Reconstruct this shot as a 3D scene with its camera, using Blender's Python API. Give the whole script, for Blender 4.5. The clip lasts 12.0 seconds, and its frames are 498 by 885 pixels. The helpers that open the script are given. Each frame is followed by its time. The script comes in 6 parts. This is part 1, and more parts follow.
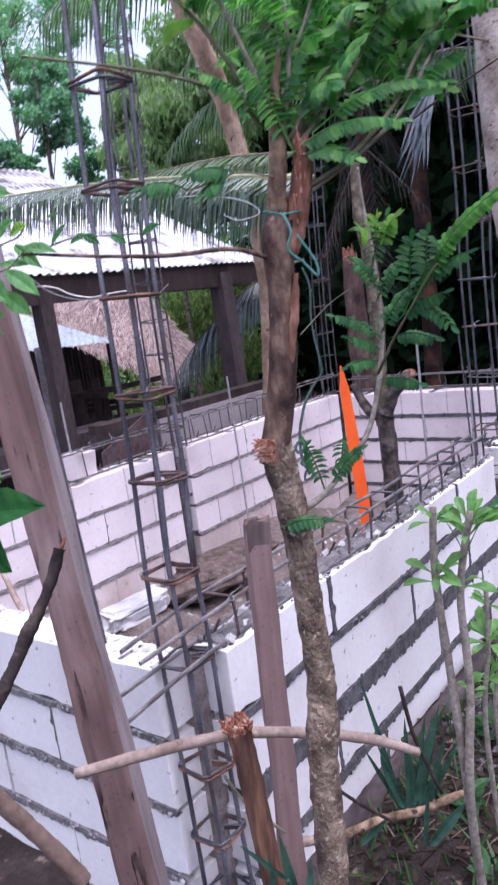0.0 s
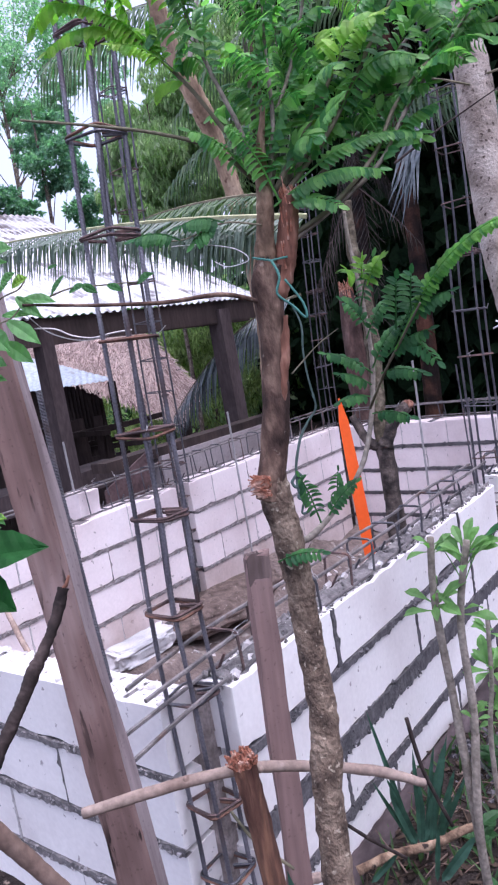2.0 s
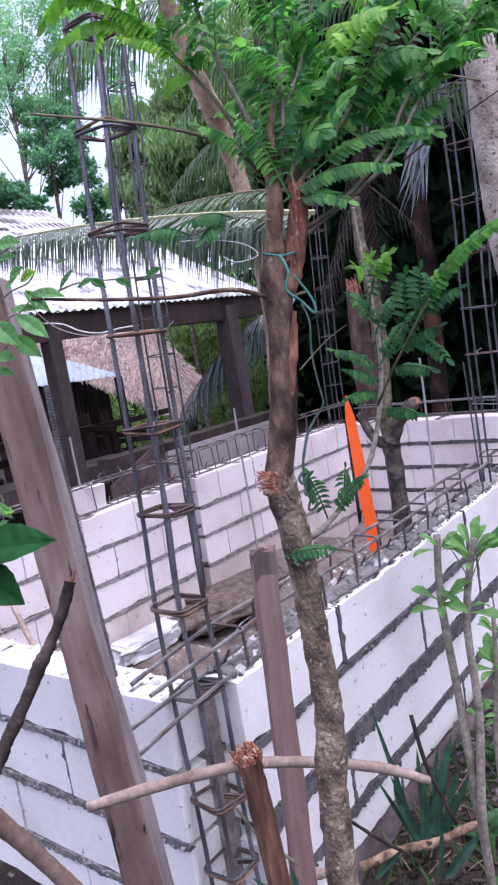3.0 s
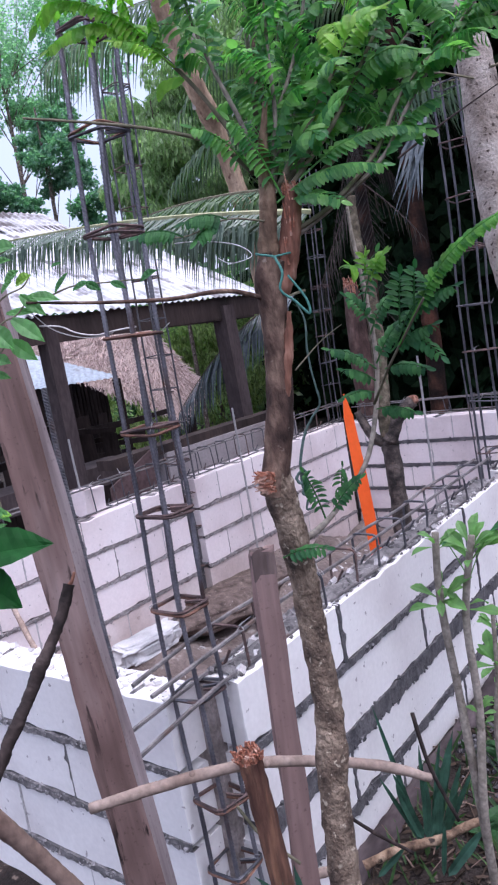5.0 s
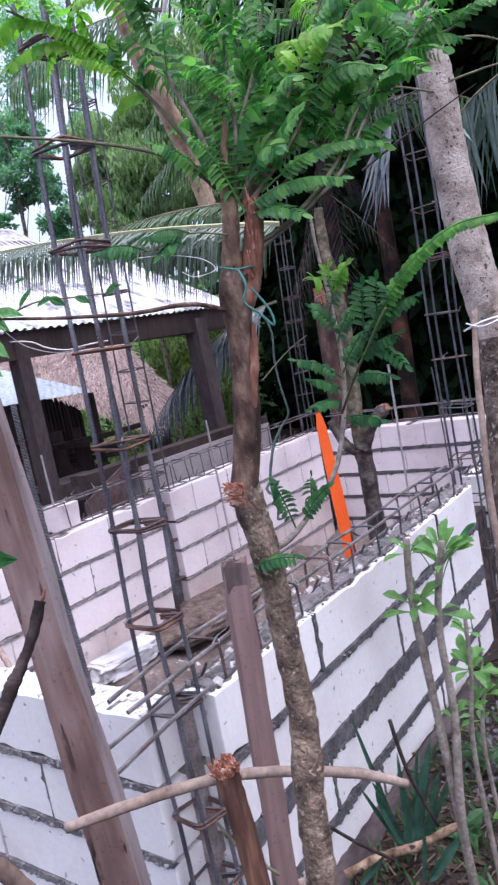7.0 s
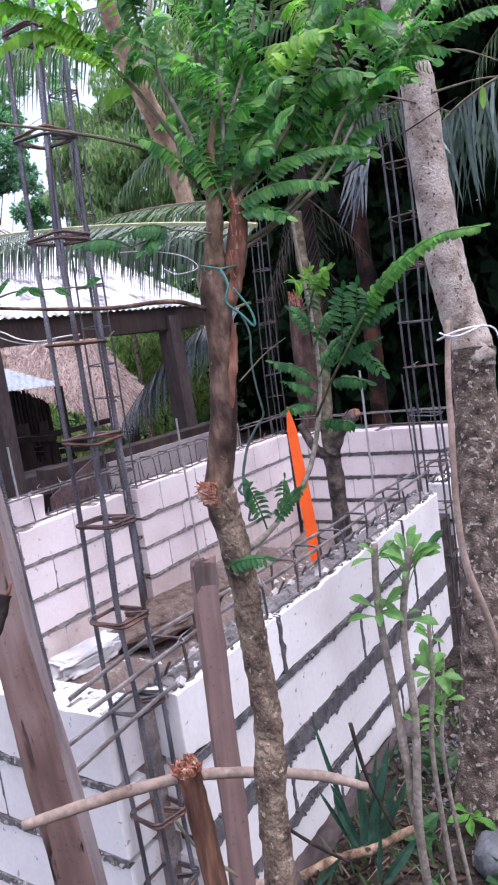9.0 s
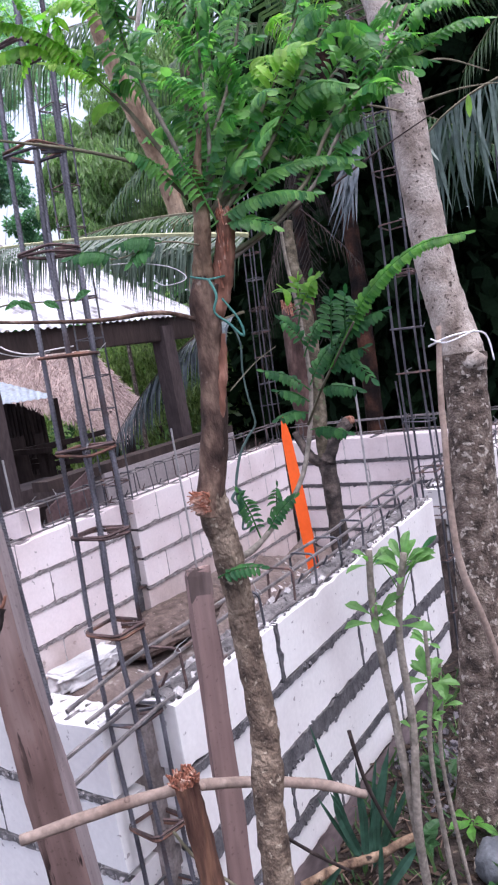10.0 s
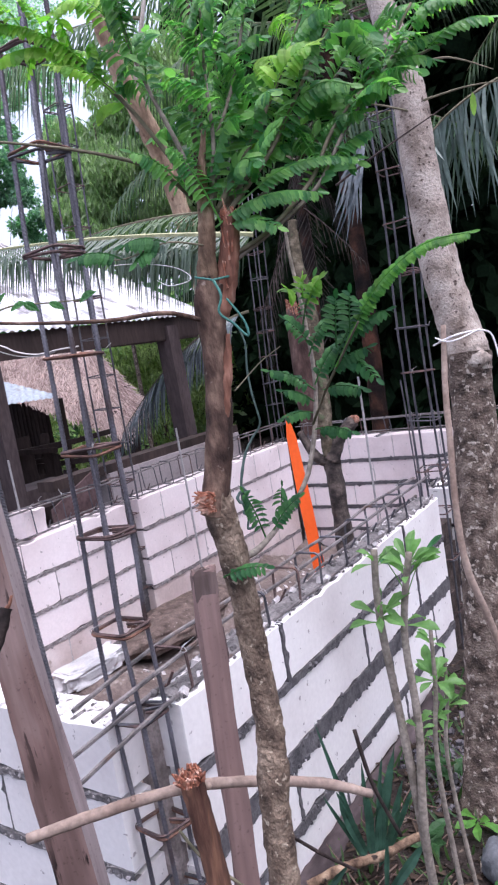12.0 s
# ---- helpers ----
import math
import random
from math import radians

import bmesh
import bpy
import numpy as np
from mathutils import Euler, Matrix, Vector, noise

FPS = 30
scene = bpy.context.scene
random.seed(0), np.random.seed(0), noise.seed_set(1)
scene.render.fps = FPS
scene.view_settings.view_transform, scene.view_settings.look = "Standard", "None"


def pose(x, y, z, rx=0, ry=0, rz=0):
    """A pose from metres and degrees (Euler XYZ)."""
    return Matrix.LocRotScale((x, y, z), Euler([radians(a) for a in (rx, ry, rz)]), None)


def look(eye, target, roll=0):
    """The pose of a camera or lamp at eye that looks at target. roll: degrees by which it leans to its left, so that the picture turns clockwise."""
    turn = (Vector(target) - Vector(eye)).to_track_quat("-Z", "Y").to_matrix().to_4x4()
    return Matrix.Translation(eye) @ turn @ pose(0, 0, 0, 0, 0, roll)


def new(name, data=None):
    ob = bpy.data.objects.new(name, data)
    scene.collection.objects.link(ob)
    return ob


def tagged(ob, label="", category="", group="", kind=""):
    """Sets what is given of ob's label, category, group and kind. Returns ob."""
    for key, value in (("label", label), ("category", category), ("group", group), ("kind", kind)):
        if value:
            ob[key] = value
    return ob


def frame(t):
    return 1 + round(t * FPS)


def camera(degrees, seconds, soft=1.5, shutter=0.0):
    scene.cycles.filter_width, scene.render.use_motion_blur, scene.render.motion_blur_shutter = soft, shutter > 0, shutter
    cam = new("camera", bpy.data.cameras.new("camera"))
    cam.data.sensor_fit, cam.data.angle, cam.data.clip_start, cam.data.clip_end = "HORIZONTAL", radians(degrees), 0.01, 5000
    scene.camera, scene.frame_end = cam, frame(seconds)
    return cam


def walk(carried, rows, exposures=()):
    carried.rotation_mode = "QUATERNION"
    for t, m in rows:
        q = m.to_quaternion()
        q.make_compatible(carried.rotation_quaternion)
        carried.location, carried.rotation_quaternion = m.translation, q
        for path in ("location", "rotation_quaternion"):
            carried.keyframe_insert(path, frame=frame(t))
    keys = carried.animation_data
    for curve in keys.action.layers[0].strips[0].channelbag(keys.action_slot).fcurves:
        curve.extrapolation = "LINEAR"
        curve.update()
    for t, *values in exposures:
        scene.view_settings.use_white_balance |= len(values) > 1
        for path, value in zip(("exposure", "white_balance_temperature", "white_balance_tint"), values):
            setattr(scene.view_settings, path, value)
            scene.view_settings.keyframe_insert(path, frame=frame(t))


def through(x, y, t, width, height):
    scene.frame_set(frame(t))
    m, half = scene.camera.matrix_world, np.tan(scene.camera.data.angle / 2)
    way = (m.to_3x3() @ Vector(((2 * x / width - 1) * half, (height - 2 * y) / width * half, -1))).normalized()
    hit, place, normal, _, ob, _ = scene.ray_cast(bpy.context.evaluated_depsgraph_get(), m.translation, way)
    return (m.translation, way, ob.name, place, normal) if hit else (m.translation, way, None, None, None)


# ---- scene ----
cam = camera(38.0, 12.0, soft=2.2, shutter=0.5)
ROWS = [
    (0.0, 1.1529, -1.1264, 2.0313, 79.649, 7.680, 36.580),
    (0.5, 1.1737, -1.1387, 2.0378, 81.683, 9.362, 35.871),
    (1.0, 1.1764, -1.1424, 2.0378, 81.950, 9.092, 36.957),
    (1.5, 1.1745, -1.1400, 2.0367, 81.133, 9.055, 37.231),
    (2.0, 1.1805, -1.1440, 2.0395, 82.303, 9.238, 36.578),
    (2.5, 1.1799, -1.1471, 2.0388, 82.535, 8.848, 37.053),
    (3.0, 1.1781, -1.1449, 2.0387, 82.109, 8.864, 37.103),
    (5.0, 1.1828, -1.1442, 2.0393, 82.074, 9.592, 36.955),
    (5.5, 1.1894, -1.1347, 2.0367, 81.573, 11.699, 37.304),
    (6.0, 1.1980, -1.1341, 2.0364, 82.155, 12.051, 35.552),
    (6.5, 1.1957, -1.1394, 2.0370, 82.514, 11.869, 36.243),
    (7.0, 1.1956, -1.1423, 2.0380, 82.608, 10.620, 34.871),
    (9.0, 1.1861, -1.1477, 2.0396, 82.276, 8.150, 32.604),
    (9.5, 1.1931, -1.1398, 2.0390, 82.238, 9.241, 32.091),
    (10.0, 1.1946, -1.1475, 2.0392, 82.911, 9.085, 32.181),
    (10.5, 1.1901, -1.1517, 2.0400, 83.276, 8.418, 32.426),
    (11.0, 1.1935, -1.1479, 2.0395, 83.031, 9.203, 31.849),
    (11.5, 1.1900, -1.1523, 2.0402, 83.038, 8.570, 32.337),
    (12.0, 1.1955, -1.1488, 2.0401, 82.920, 9.272, 32.550),
]
# seconds, stops, kelvin, tint
EXPOSURES = [(0.0, 1.7, 5480, 22.0), (3.2, 1.67, 5480, 20.5), (5.0, 1.5, 5460, 17.5), (5.6, 1.63, 5470, 17.5), (7.2, 1.67, 5540, 17.5), (9.0, 1.75, 5690, 17.2), (12.0, 1.75, 5720, 17.0)]
walk(cam, [(t, pose(x, y, z, rx, ry, rz)) for t, x, y, z, rx, ry, rz in ROWS], EXPOSURES)

# ---- world and light: a bright overcast day under trees ----
world = bpy.data.worlds.new("world")
scene.world = world
world.use_nodes = True
wn = world.node_tree.nodes
sky = wn.new("ShaderNodeTexSky")
sky.sky_type = 'NISHITA'
sky.sun_disc = False
sky.sun_elevation, sky.sun_rotation = radians(80), radians(93)
sky.air_density, sky.dust_density, sky.ozone_density = 0.7, 9.0, 1.0
wn["Background"].inputs["Strength"].default_value = 0.15
cloud = wn.new("ShaderNodeMix")
cloud.data_type = "RGBA"
cloud.inputs[0].default_value = 0.62
cloud.inputs[7].default_value = (2.5, 2.5, 2.62, 1)
world.node_tree.links.new(sky.outputs["Color"], cloud.inputs[6])
world.node_tree.links.new(cloud.outputs[2], wn["Background"].inputs["Color"])

sun = new("sun", bpy.data.lights.new("sun", "SUN"))
sun.data.energy, sun.data.angle, sun.data.color = 0.6, radians(60), (1.0, 0.95, 0.92)
sun.matrix_world = look((5.5, -0.8, 10), (0, 0, 0))


# ---- materials ----
def nodes_of(name, rough=0.8, metal=0.0, spec=0.3):
    m = bpy.data.materials.new(name)
    m.use_nodes = True
    nt = m.node_tree
    b = nt.nodes["Principled BSDF"]
    b.inputs["Roughness"].default_value = rough
    b.inputs["Metallic"].default_value = metal
    b.inputs["Specular IOR Level"].default_value = spec
    return m, nt, b


def noise_of(nt, scale, detail=4.0, coord=None, stretch=(1, 1, 1)):
    n = nt.nodes.new("ShaderNodeTexNoise")
    n.inputs["Scale"].default_value, n.inputs["Detail"].default_value = scale, detail
    mp = nt.nodes.new("ShaderNodeMapping")
    mp.inputs["Scale"].default_value = stretch
    if coord is None:
        coord = nt.nodes.new("ShaderNodeTexCoord").outputs["Object"]
    nt.links.new(coord, mp.inputs["Vector"])
    nt.links.new(mp.outputs["Vector"], n.inputs["Vector"])
    return n.outputs["Fac"]


def ramp_of(nt, fac, stops):
    r = nt.nodes.new("ShaderNodeValToRGB")
    while len(r.color_ramp.elements) < len(stops):
        r.color_ramp.elements.new(0.5)
    for e, (p, c) in zip(r.color_ramp.elements, stops):
        e.position, e.color = p, (*c, 1)
    nt.links.new(fac, r.inputs["Fac"])
    return r.outputs["Color"]


def mix_of(nt, fac, a, b, mode="MIX"):
    m = nt.nodes.new("ShaderNodeMix")
    m.data_type, m.blend_type = "RGBA", mode
    for socket, v in ((m.inputs[0], fac), (m.inputs[6], a), (m.inputs[7], b)):
        if hasattr(v, "is_linked"):
            nt.links.new(v, socket)
        else:
            socket.default_value = v if isinstance(v, float) else (*v, 1)
    return m.outputs[2]


def bump_of(nt, b, height, strength, distance=0.01):
    n = nt.nodes.new("ShaderNodeBump")
    n.inputs["Strength"].default_value, n.inputs["Distance"].default_value = strength, distance
    nt.links.new(height, n.inputs["Height"])
    nt.links.new(n.outputs["Normal"], b.inputs["Normal"])


def surface(name, stops, scale, fine, rough=0.85, metal=0.0, bump=0.4, dist=0.004, stretch=(1, 1, 1), vary=0.0, spot=None, spec=0.3, world_space=False, grains=(0.72, 1.12)):
    """A mottled surface: colour stops over a coarse noise, a fine grain over it, an optional spot colour, and relief."""
    m, nt, b = nodes_of(name, rough, metal, spec)
    coord = nt.nodes.new("ShaderNodeNewGeometry").outputs["Position"] if world_space else nt.nodes.new("ShaderNodeTexCoord").outputs["Object"]
    coarse = noise_of(nt, scale, 5, coord, stretch)
    grain = noise_of(nt, fine, 3, coord, stretch)
    col = ramp_of(nt, coarse, stops)
    shade = ramp_of(nt, grain, [(0.3, (grains[0],) * 3), (0.7, (grains[1],) * 3)])
    col = mix_of(nt, 1.0, col, shade, "MULTIPLY")
    if spot:
        size, lo, hi, colour = spot
        f = ramp_of(nt, noise_of(nt, size, 6, coord), [(lo, (0, 0, 0)), (hi, (1, 1, 1))])
        col = mix_of(nt, f, col, colour)
    if vary:
        info = nt.nodes.new("ShaderNodeObjectInfo")
        v = ramp_of(nt, info.outputs["Random"], [(0.0, (1 - vary,) * 3), (1.0, (1 + vary,) * 3)])
        col = mix_of(nt, 1.0, col, v, "MULTIPLY")
    nt.links.new(col, b.inputs["Base Color"])
    if bump:
        bump_of(nt, b, grain, bump, dist)
    return m


def timber(name, stops, crack, cracked):
    """Sawn wood: broad mottling, fine streaks along the grain, and dark checks and knots in patches."""
    m, nt, b = nodes_of(name, 0.87, 0, 0.25)
    coord = nt.nodes.new("ShaderNodeTexCoord").outputs["Object"]
    broad = noise_of(nt, 9, 4, coord, (1, 1, 0.3))
    streak = noise_of(nt, 70, 4, coord, (1, 1, 0.06))
    col = mix_of(nt, 1.0, ramp_of(nt, broad, stops), ramp_of(nt, streak, [(0.3, (0.78,) * 3), (0.7, (1.14,) * 3)]), "MULTIPLY")
    fleck = ramp_of(nt, noise_of(nt, 120, 3, coord), [(0.62, (1.0,) * 3), (0.7, (0.72,) * 3)])
    col = mix_of(nt, 1.0, col, fleck, "MULTIPLY")
    check = ramp_of(nt, noise_of(nt, 55, 5, coord, (1, 1, 0.14)), [(cracked, (0, 0, 0)), (cracked + 0.035, (1, 1, 1))])
    patch = ramp_of(nt, noise_of(nt, 9, 2, coord, (1, 1, 0.5)), [(0.44, (0, 0, 0)), (0.54, (1, 1, 1))])
    where = mix_of(nt, 1.0, check, patch, "MULTIPLY")
    nt.links.new(mix_of(nt, where, col, crack), b.inputs["Base Color"])
    bump_of(nt, b, mix_of(nt, 0.7, streak, check), 0.5, 0.003)
    return m


def leaf_material(name, dark, light, through=0.35, rough=0.45, vary=0.3, spec=0.35):
    """Leaves: colour varies leaf by leaf, light passes through."""
    m, nt, b = nodes_of(name, rough, 0, spec)
    geo = nt.nodes.new("ShaderNodeNewGeometry")
    col = ramp_of(nt, geo.outputs["Random Per Island"], [(0.0, dark), (1.0, light)])
    grain = ramp_of(nt, noise_of(nt, 30, 3, geo.outputs["Position"]), [(0.3, (1 - vary,) * 3), (0.7, (1 + vary,) * 3)])
    col = mix_of(nt, 1.0, col, grain, "MULTIPLY")
    nt.links.new(col, b.inputs["Base Color"])
    t = nt.nodes.new("ShaderNodeBsdfTranslucent")
    bright = mix_of(nt, 1.0, col, (1.25, 1.65, 0.8), "MULTIPLY")
    nt.links.new(bright, t.inputs["Color"])
    mx = nt.nodes.new("ShaderNodeMixShader")
    mx.inputs[0].default_value = through
    nt.links.new(b.outputs[0], mx.inputs[1])
    nt.links.new(t.outputs[0], mx.inputs[2])
    nt.links.new(mx.outputs[0], nt.nodes["Material Output"].inputs["Surface"])
    return m


M_BLOCK = surface("white block", [(0.3, (0.68, 0.632, 0.628)), (0.5, (0.8, 0.762, 0.754)), (0.8, (0.85, 0.822, 0.814))], 2.6, 60, 0.92, bump=0.2, dist=0.0015, vary=0.045,
                  spot=(34, 0.67, 0.7, (0.4, 0.36, 0.36)), world_space=True, grains=(0.955, 1.03))
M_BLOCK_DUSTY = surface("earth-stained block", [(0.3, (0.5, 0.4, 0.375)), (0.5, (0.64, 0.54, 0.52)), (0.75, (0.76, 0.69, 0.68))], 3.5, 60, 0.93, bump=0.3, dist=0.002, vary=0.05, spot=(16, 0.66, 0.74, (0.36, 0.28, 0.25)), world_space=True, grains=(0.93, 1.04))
# dusty block; the inner walls' warmer light is put into its colour
M_BLOCK_ROSE = surface("dusty warm-lit block", [(0.3, (0.64, 0.546, 0.549)), (0.5, (0.775, 0.687, 0.692)), (0.8, (0.845, 0.776, 0.786))], 2.2, 60, 0.92, bump=0.25, dist=0.0015, vary=0.05,
                       spot=(30, 0.67, 0.71, (0.42, 0.37, 0.36)), world_space=True, grains=(0.95, 1.03))
M_CRUMB = surface("dry mortar lumps", [(0.3, (0.2, 0.185, 0.185)), (0.7, (0.44, 0.41, 0.41))], 30, 120, 0.95, bump=0.8, dist=0.005, world_space=True)
M_MORTAR = surface("cement mortar", [(0.3, (0.09, 0.083, 0.085)), (0.7, (0.26, 0.24, 0.24))], 26, 120, 0.95, bump=0.9, dist=0.006, world_space=True)
M_FILL = surface("pale brown mortar", [(0.3, (0.2, 0.165, 0.155)), (0.7, (0.42, 0.36, 0.345))], 18, 110, 0.95, bump=0.8, dist=0.005, world_space=True)
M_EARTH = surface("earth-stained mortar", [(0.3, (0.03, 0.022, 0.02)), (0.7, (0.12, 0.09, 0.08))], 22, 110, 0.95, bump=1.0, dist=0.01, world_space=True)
M_MORTAR_PALE = surface("pinkish grey mortar", [(0.3, (0.13, 0.112, 0.112)), (0.7, (0.36, 0.32, 0.32))], 30, 120, 0.95, bump=0.9, dist=0.006, world_space=True)
M_MORTAR_WET = surface("dark cement mortar", [(0.3, (0.07, 0.066, 0.072)), (0.7, (0.16, 0.15, 0.158))], 20, 120, 0.95, bump=0.9, dist=0.006, world_space=True)
M_REBAR = surface("steel bar", [(0.35, (0.07, 0.07, 0.083)), (0.65, (0.15, 0.145, 0.16))], 12, 160, 0.55, 0.55, bump=0.4, spot=(9, 0.6, 0.72, (0.1, 0.055, 0.04)), world_space=True)
M_NEAR_BAR = surface("bluish steel bar", [(0.35, (0.1, 0.095, 0.112)), (0.65, (0.25, 0.24, 0.275))], 5, 160, 0.45, 0.5, bump=0.3, spot=(4, 0.56, 0.7, (0.085, 0.055, 0.05)), world_space=True)
M_DUSTY_BAR = surface("dusty steel bar", [(0.35, (0.11, 0.1, 0.102)), (0.65, (0.25, 0.225, 0.225))], 14, 160, 0.65, 0.3, bump=0.4, spot=(9, 0.6, 0.72, (0.13, 0.075, 0.055)), world_space=True)
M_RUST_FRESH = surface("orange rusty steel", [(0.3, (0.08, 0.05, 0.046)), (0.55, (0.2, 0.105, 0.075)), (0.8, (0.32, 0.17, 0.11))], 18, 140, 0.88, 0.1, bump=0.6, world_space=True)
M_RUST = surface("rusty steel", [(0.3, (0.065, 0.047, 0.048)), (0.55, (0.14, 0.095, 0.09)), (0.8, (0.26, 0.15, 0.12))], 18, 140, 0.85, 0.2, bump=0.6, world_space=True)
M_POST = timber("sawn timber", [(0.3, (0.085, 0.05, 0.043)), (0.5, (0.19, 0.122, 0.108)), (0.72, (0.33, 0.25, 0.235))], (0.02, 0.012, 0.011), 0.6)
# the post's greyed side; the brighter light on it is in the colour too
M_POST_SIDE = timber("greyed lit-side timber", [(0.3, (0.2, 0.15, 0.15)), (0.5, (0.29, 0.235, 0.24)), (0.72, (0.37, 0.31, 0.315))], (0.09, 0.06, 0.055), 0.72)
M_STAKE = timber("weathered timber", [(0.3, (0.159, 0.099, 0.0918)), (0.5, (0.244, 0.16, 0.146)), (0.72, (0.354, 0.242, 0.221))], (0.061, 0.0385, 0.0367), 0.7)
M_STAKE_TOP = surface("dark weathered timber end", [(0.3, (0.0715, 0.05, 0.0462)), (0.7, (0.26, 0.188, 0.173))], 14, 60, 0.92, bump=0.8, stretch=(1, 1, 0.2))
M_BARK = surface("young bark", [(0.34, (0.034, 0.02, 0.016)), (0.5, (0.1, 0.06, 0.046)), (0.68, (0.25, 0.165, 0.12))], 34, 160, 0.9, bump=0.8, dist=0.005, stretch=(1, 1, 0.5), spot=(60, 0.66, 0.73, (0.3, 0.24, 0.2)), world_space=True)
M_BARK_LOW = surface("flaky tan bark", [(0.32, (0.066, 0.046, 0.036)), (0.48, (0.165, 0.117, 0.086)), (0.68, (0.33, 0.25, 0.185))], 30, 170, 0.92, bump=1.0, dist=0.008, stretch=(1, 1, 0.75), spot=(95, 0.62, 0.67, (0.42, 0.35, 0.27)), world_space=True)
M_BARK_PALE = surface("pale lichened bark", [(0.3, (0.15, 0.115, 0.095)), (0.47, (0.36, 0.3, 0.26)), (0.72, (0.56, 0.5, 0.45))], 11, 120, 0.9, bump=0.9, dist=0.006, spot=(60, 0.61, 0.66, (0.07, 0.05, 0.042)), world_space=True)
M_BARK_BASE = surface("mossy bark", [(0.34, (0.0425, 0.0315, 0.0262)), (0.5, (0.132, 0.0979, 0.0804)), (0.7, (0.264, 0.212, 0.176))], 24, 130, 0.95, bump=1.0, dist=0.01, spot=(55, 0.58, 0.64, (0.399, 0.349, 0.303)), world_space=True)
M_BRANCH = surface("peeled branch", [(0.3, (0.108, 0.0679, 0.0541)), (0.7, (0.243, 0.17, 0.138))], 16, 80, 0.85, bump=0.5, spot=(14, 0.62, 0.72, (0.108, 0.0776, 0.0612)), world_space=True)
M_TAN = surface("tan flaking bark", [(0.3, (0.19, 0.125, 0.085)), (0.5, (0.36, 0.25, 0.17)), (0.75, (0.52, 0.39, 0.28))], 9, 50, 0.9, bump=0.9, dist=0.01, stretch=(1, 1, 0.5), spot=(12, 0.62, 0.7, (0.13, 0.07, 0.05)), world_space=True)
M_REDPOST = surface("split red wood", [(0.3, (0.07, 0.03, 0.022)), (0.5, (0.15, 0.075, 0.052)), (0.72, (0.33, 0.17, 0.1))], 45, 140, 0.88, bump=0.9, dist=0.006, stretch=(1, 1, 0.14), world_space=True)
M_STICK = surface("dry stick", [(0.3, (0.22, 0.155, 0.125)), (0.7, (0.4, 0.31, 0.26))], 12, 90, 0.85, bump=0.4, world_space=True)
M_LOG = surface("old log", [(0.3, (0.0245, 0.0182, 0.0194)), (0.5, (0.0576, 0.0434, 0.0461)), (0.7, (0.101, 0.0784, 0.0821))], 16, 60, 0.9, bump=0.9, stretch=(1, 0.4, 1), world_space=True)
M_DARK_STICK = surface("dark stick", [(0.3, (0.0128, 0.00858, 0.008)), (0.55, (0.04, 0.0281, 0.0256)), (0.75, (0.096, 0.0702, 0.064))], 30, 80, 0.9, bump=0.7, world_space=True)
M_SPLINTER = surface("freshly broken wood", [(0.3, (0.13, 0.05, 0.033)), (0.5, (0.36, 0.14, 0.085)), (0.72, (0.66, 0.46, 0.36))], 70, 150, 0.85, bump=0.8, world_space=True)
M_TORN = surface("torn weathered wood", [(0.3, (0.08, 0.033, 0.023)), (0.5, (0.26, 0.12, 0.08)), (0.72, (0.5, 0.33, 0.25))], 30, 120, 0.9, bump=0.9, stretch=(1, 1, 0.25), world_space=True)
M_STEM = surface("tan peeling bark", [(0.3, (0.06, 0.035, 0.024)), (0.5, (0.2, 0.13, 0.085)), (0.72, (0.4, 0.29, 0.2))], 30, 150, 0.88, bump=0.8, dist=0.005, stretch=(1, 1, 0.5), spot=(40, 0.62, 0.68, (0.03, 0.02, 0.017)), world_space=True)
M_TWIG = surface("green twig", [(0.3, (0.12, 0.115, 0.07)), (0.7, (0.23, 0.2, 0.14))], 20, 90, 0.8, bump=0.2, world_space=True)
M_PALE_RIB = surface("yellow-green rib", [(0.3, (0.3, 0.31, 0.16)), (0.7, (0.46, 0.46, 0.28))], 20, 90, 0.7, bump=0.2, world_space=True)
M_SHOOT = surface("grey-green stem", [(0.3, (0.16, 0.135, 0.11)), (0.7, (0.33, 0.285, 0.24))], 30, 120, 0.85, bump=0.6, spot=(50, 0.62, 0.7, (0.1, 0.08, 0.06)), world_space=True)
M_ORANGE = surface("orange paint", [(0.3, (0.84, 0.11, 0.012)), (0.7, (0.92, 0.14, 0.02))], 6, 60, 0.5, bump=0.1, grains=(0.95, 1.03))
M_TIN = surface("corrugated metal", [(0.3, (0.42, 0.42, 0.45)), (0.7, (0.7, 0.705, 0.73))], 9, 40, 0.5, 0.15, bump=0.15, stretch=(0.25, 1, 0.4), spot=(4.5, 0.56, 0.66, (0.17, 0.155, 0.16)), world_space=True)
M_TIN_PALE = surface("pale corrugated metal", [(0.3, (0.44, 0.5, 0.58)), (0.7, (0.55, 0.62, 0.71))], 3, 30, 0.6, 0.0, bump=0.1, spot=(4, 0.62, 0.72, (0.3, 0.28, 0.28)), world_space=True)
M_TIN_OLD = surface("stained corrugated metal", [(0.4, (0.1, 0.085, 0.085)), (0.52, (0.4, 0.39, 0.4)), (0.68, (0.68, 0.68, 0.7))], 6, 30, 0.6, 0.2, bump=0.2, stretch=(1, 0.3, 1), world_space=True)
M_RUSTSHEET = surface("rusty sheet", [(0.3, (0.075, 0.045, 0.047)), (0.7, (0.14, 0.092, 0.092))], 5, 40, 0.9, bump=0.3, world_space=True)
M_DARKWOOD = surface("dark old timber", [(0.3, (0.024, 0.017, 0.016)), (0.7, (0.075, 0.052, 0.047))], 5, 50, 0.9, bump=0.5, stretch=(1, 1, 0.2))
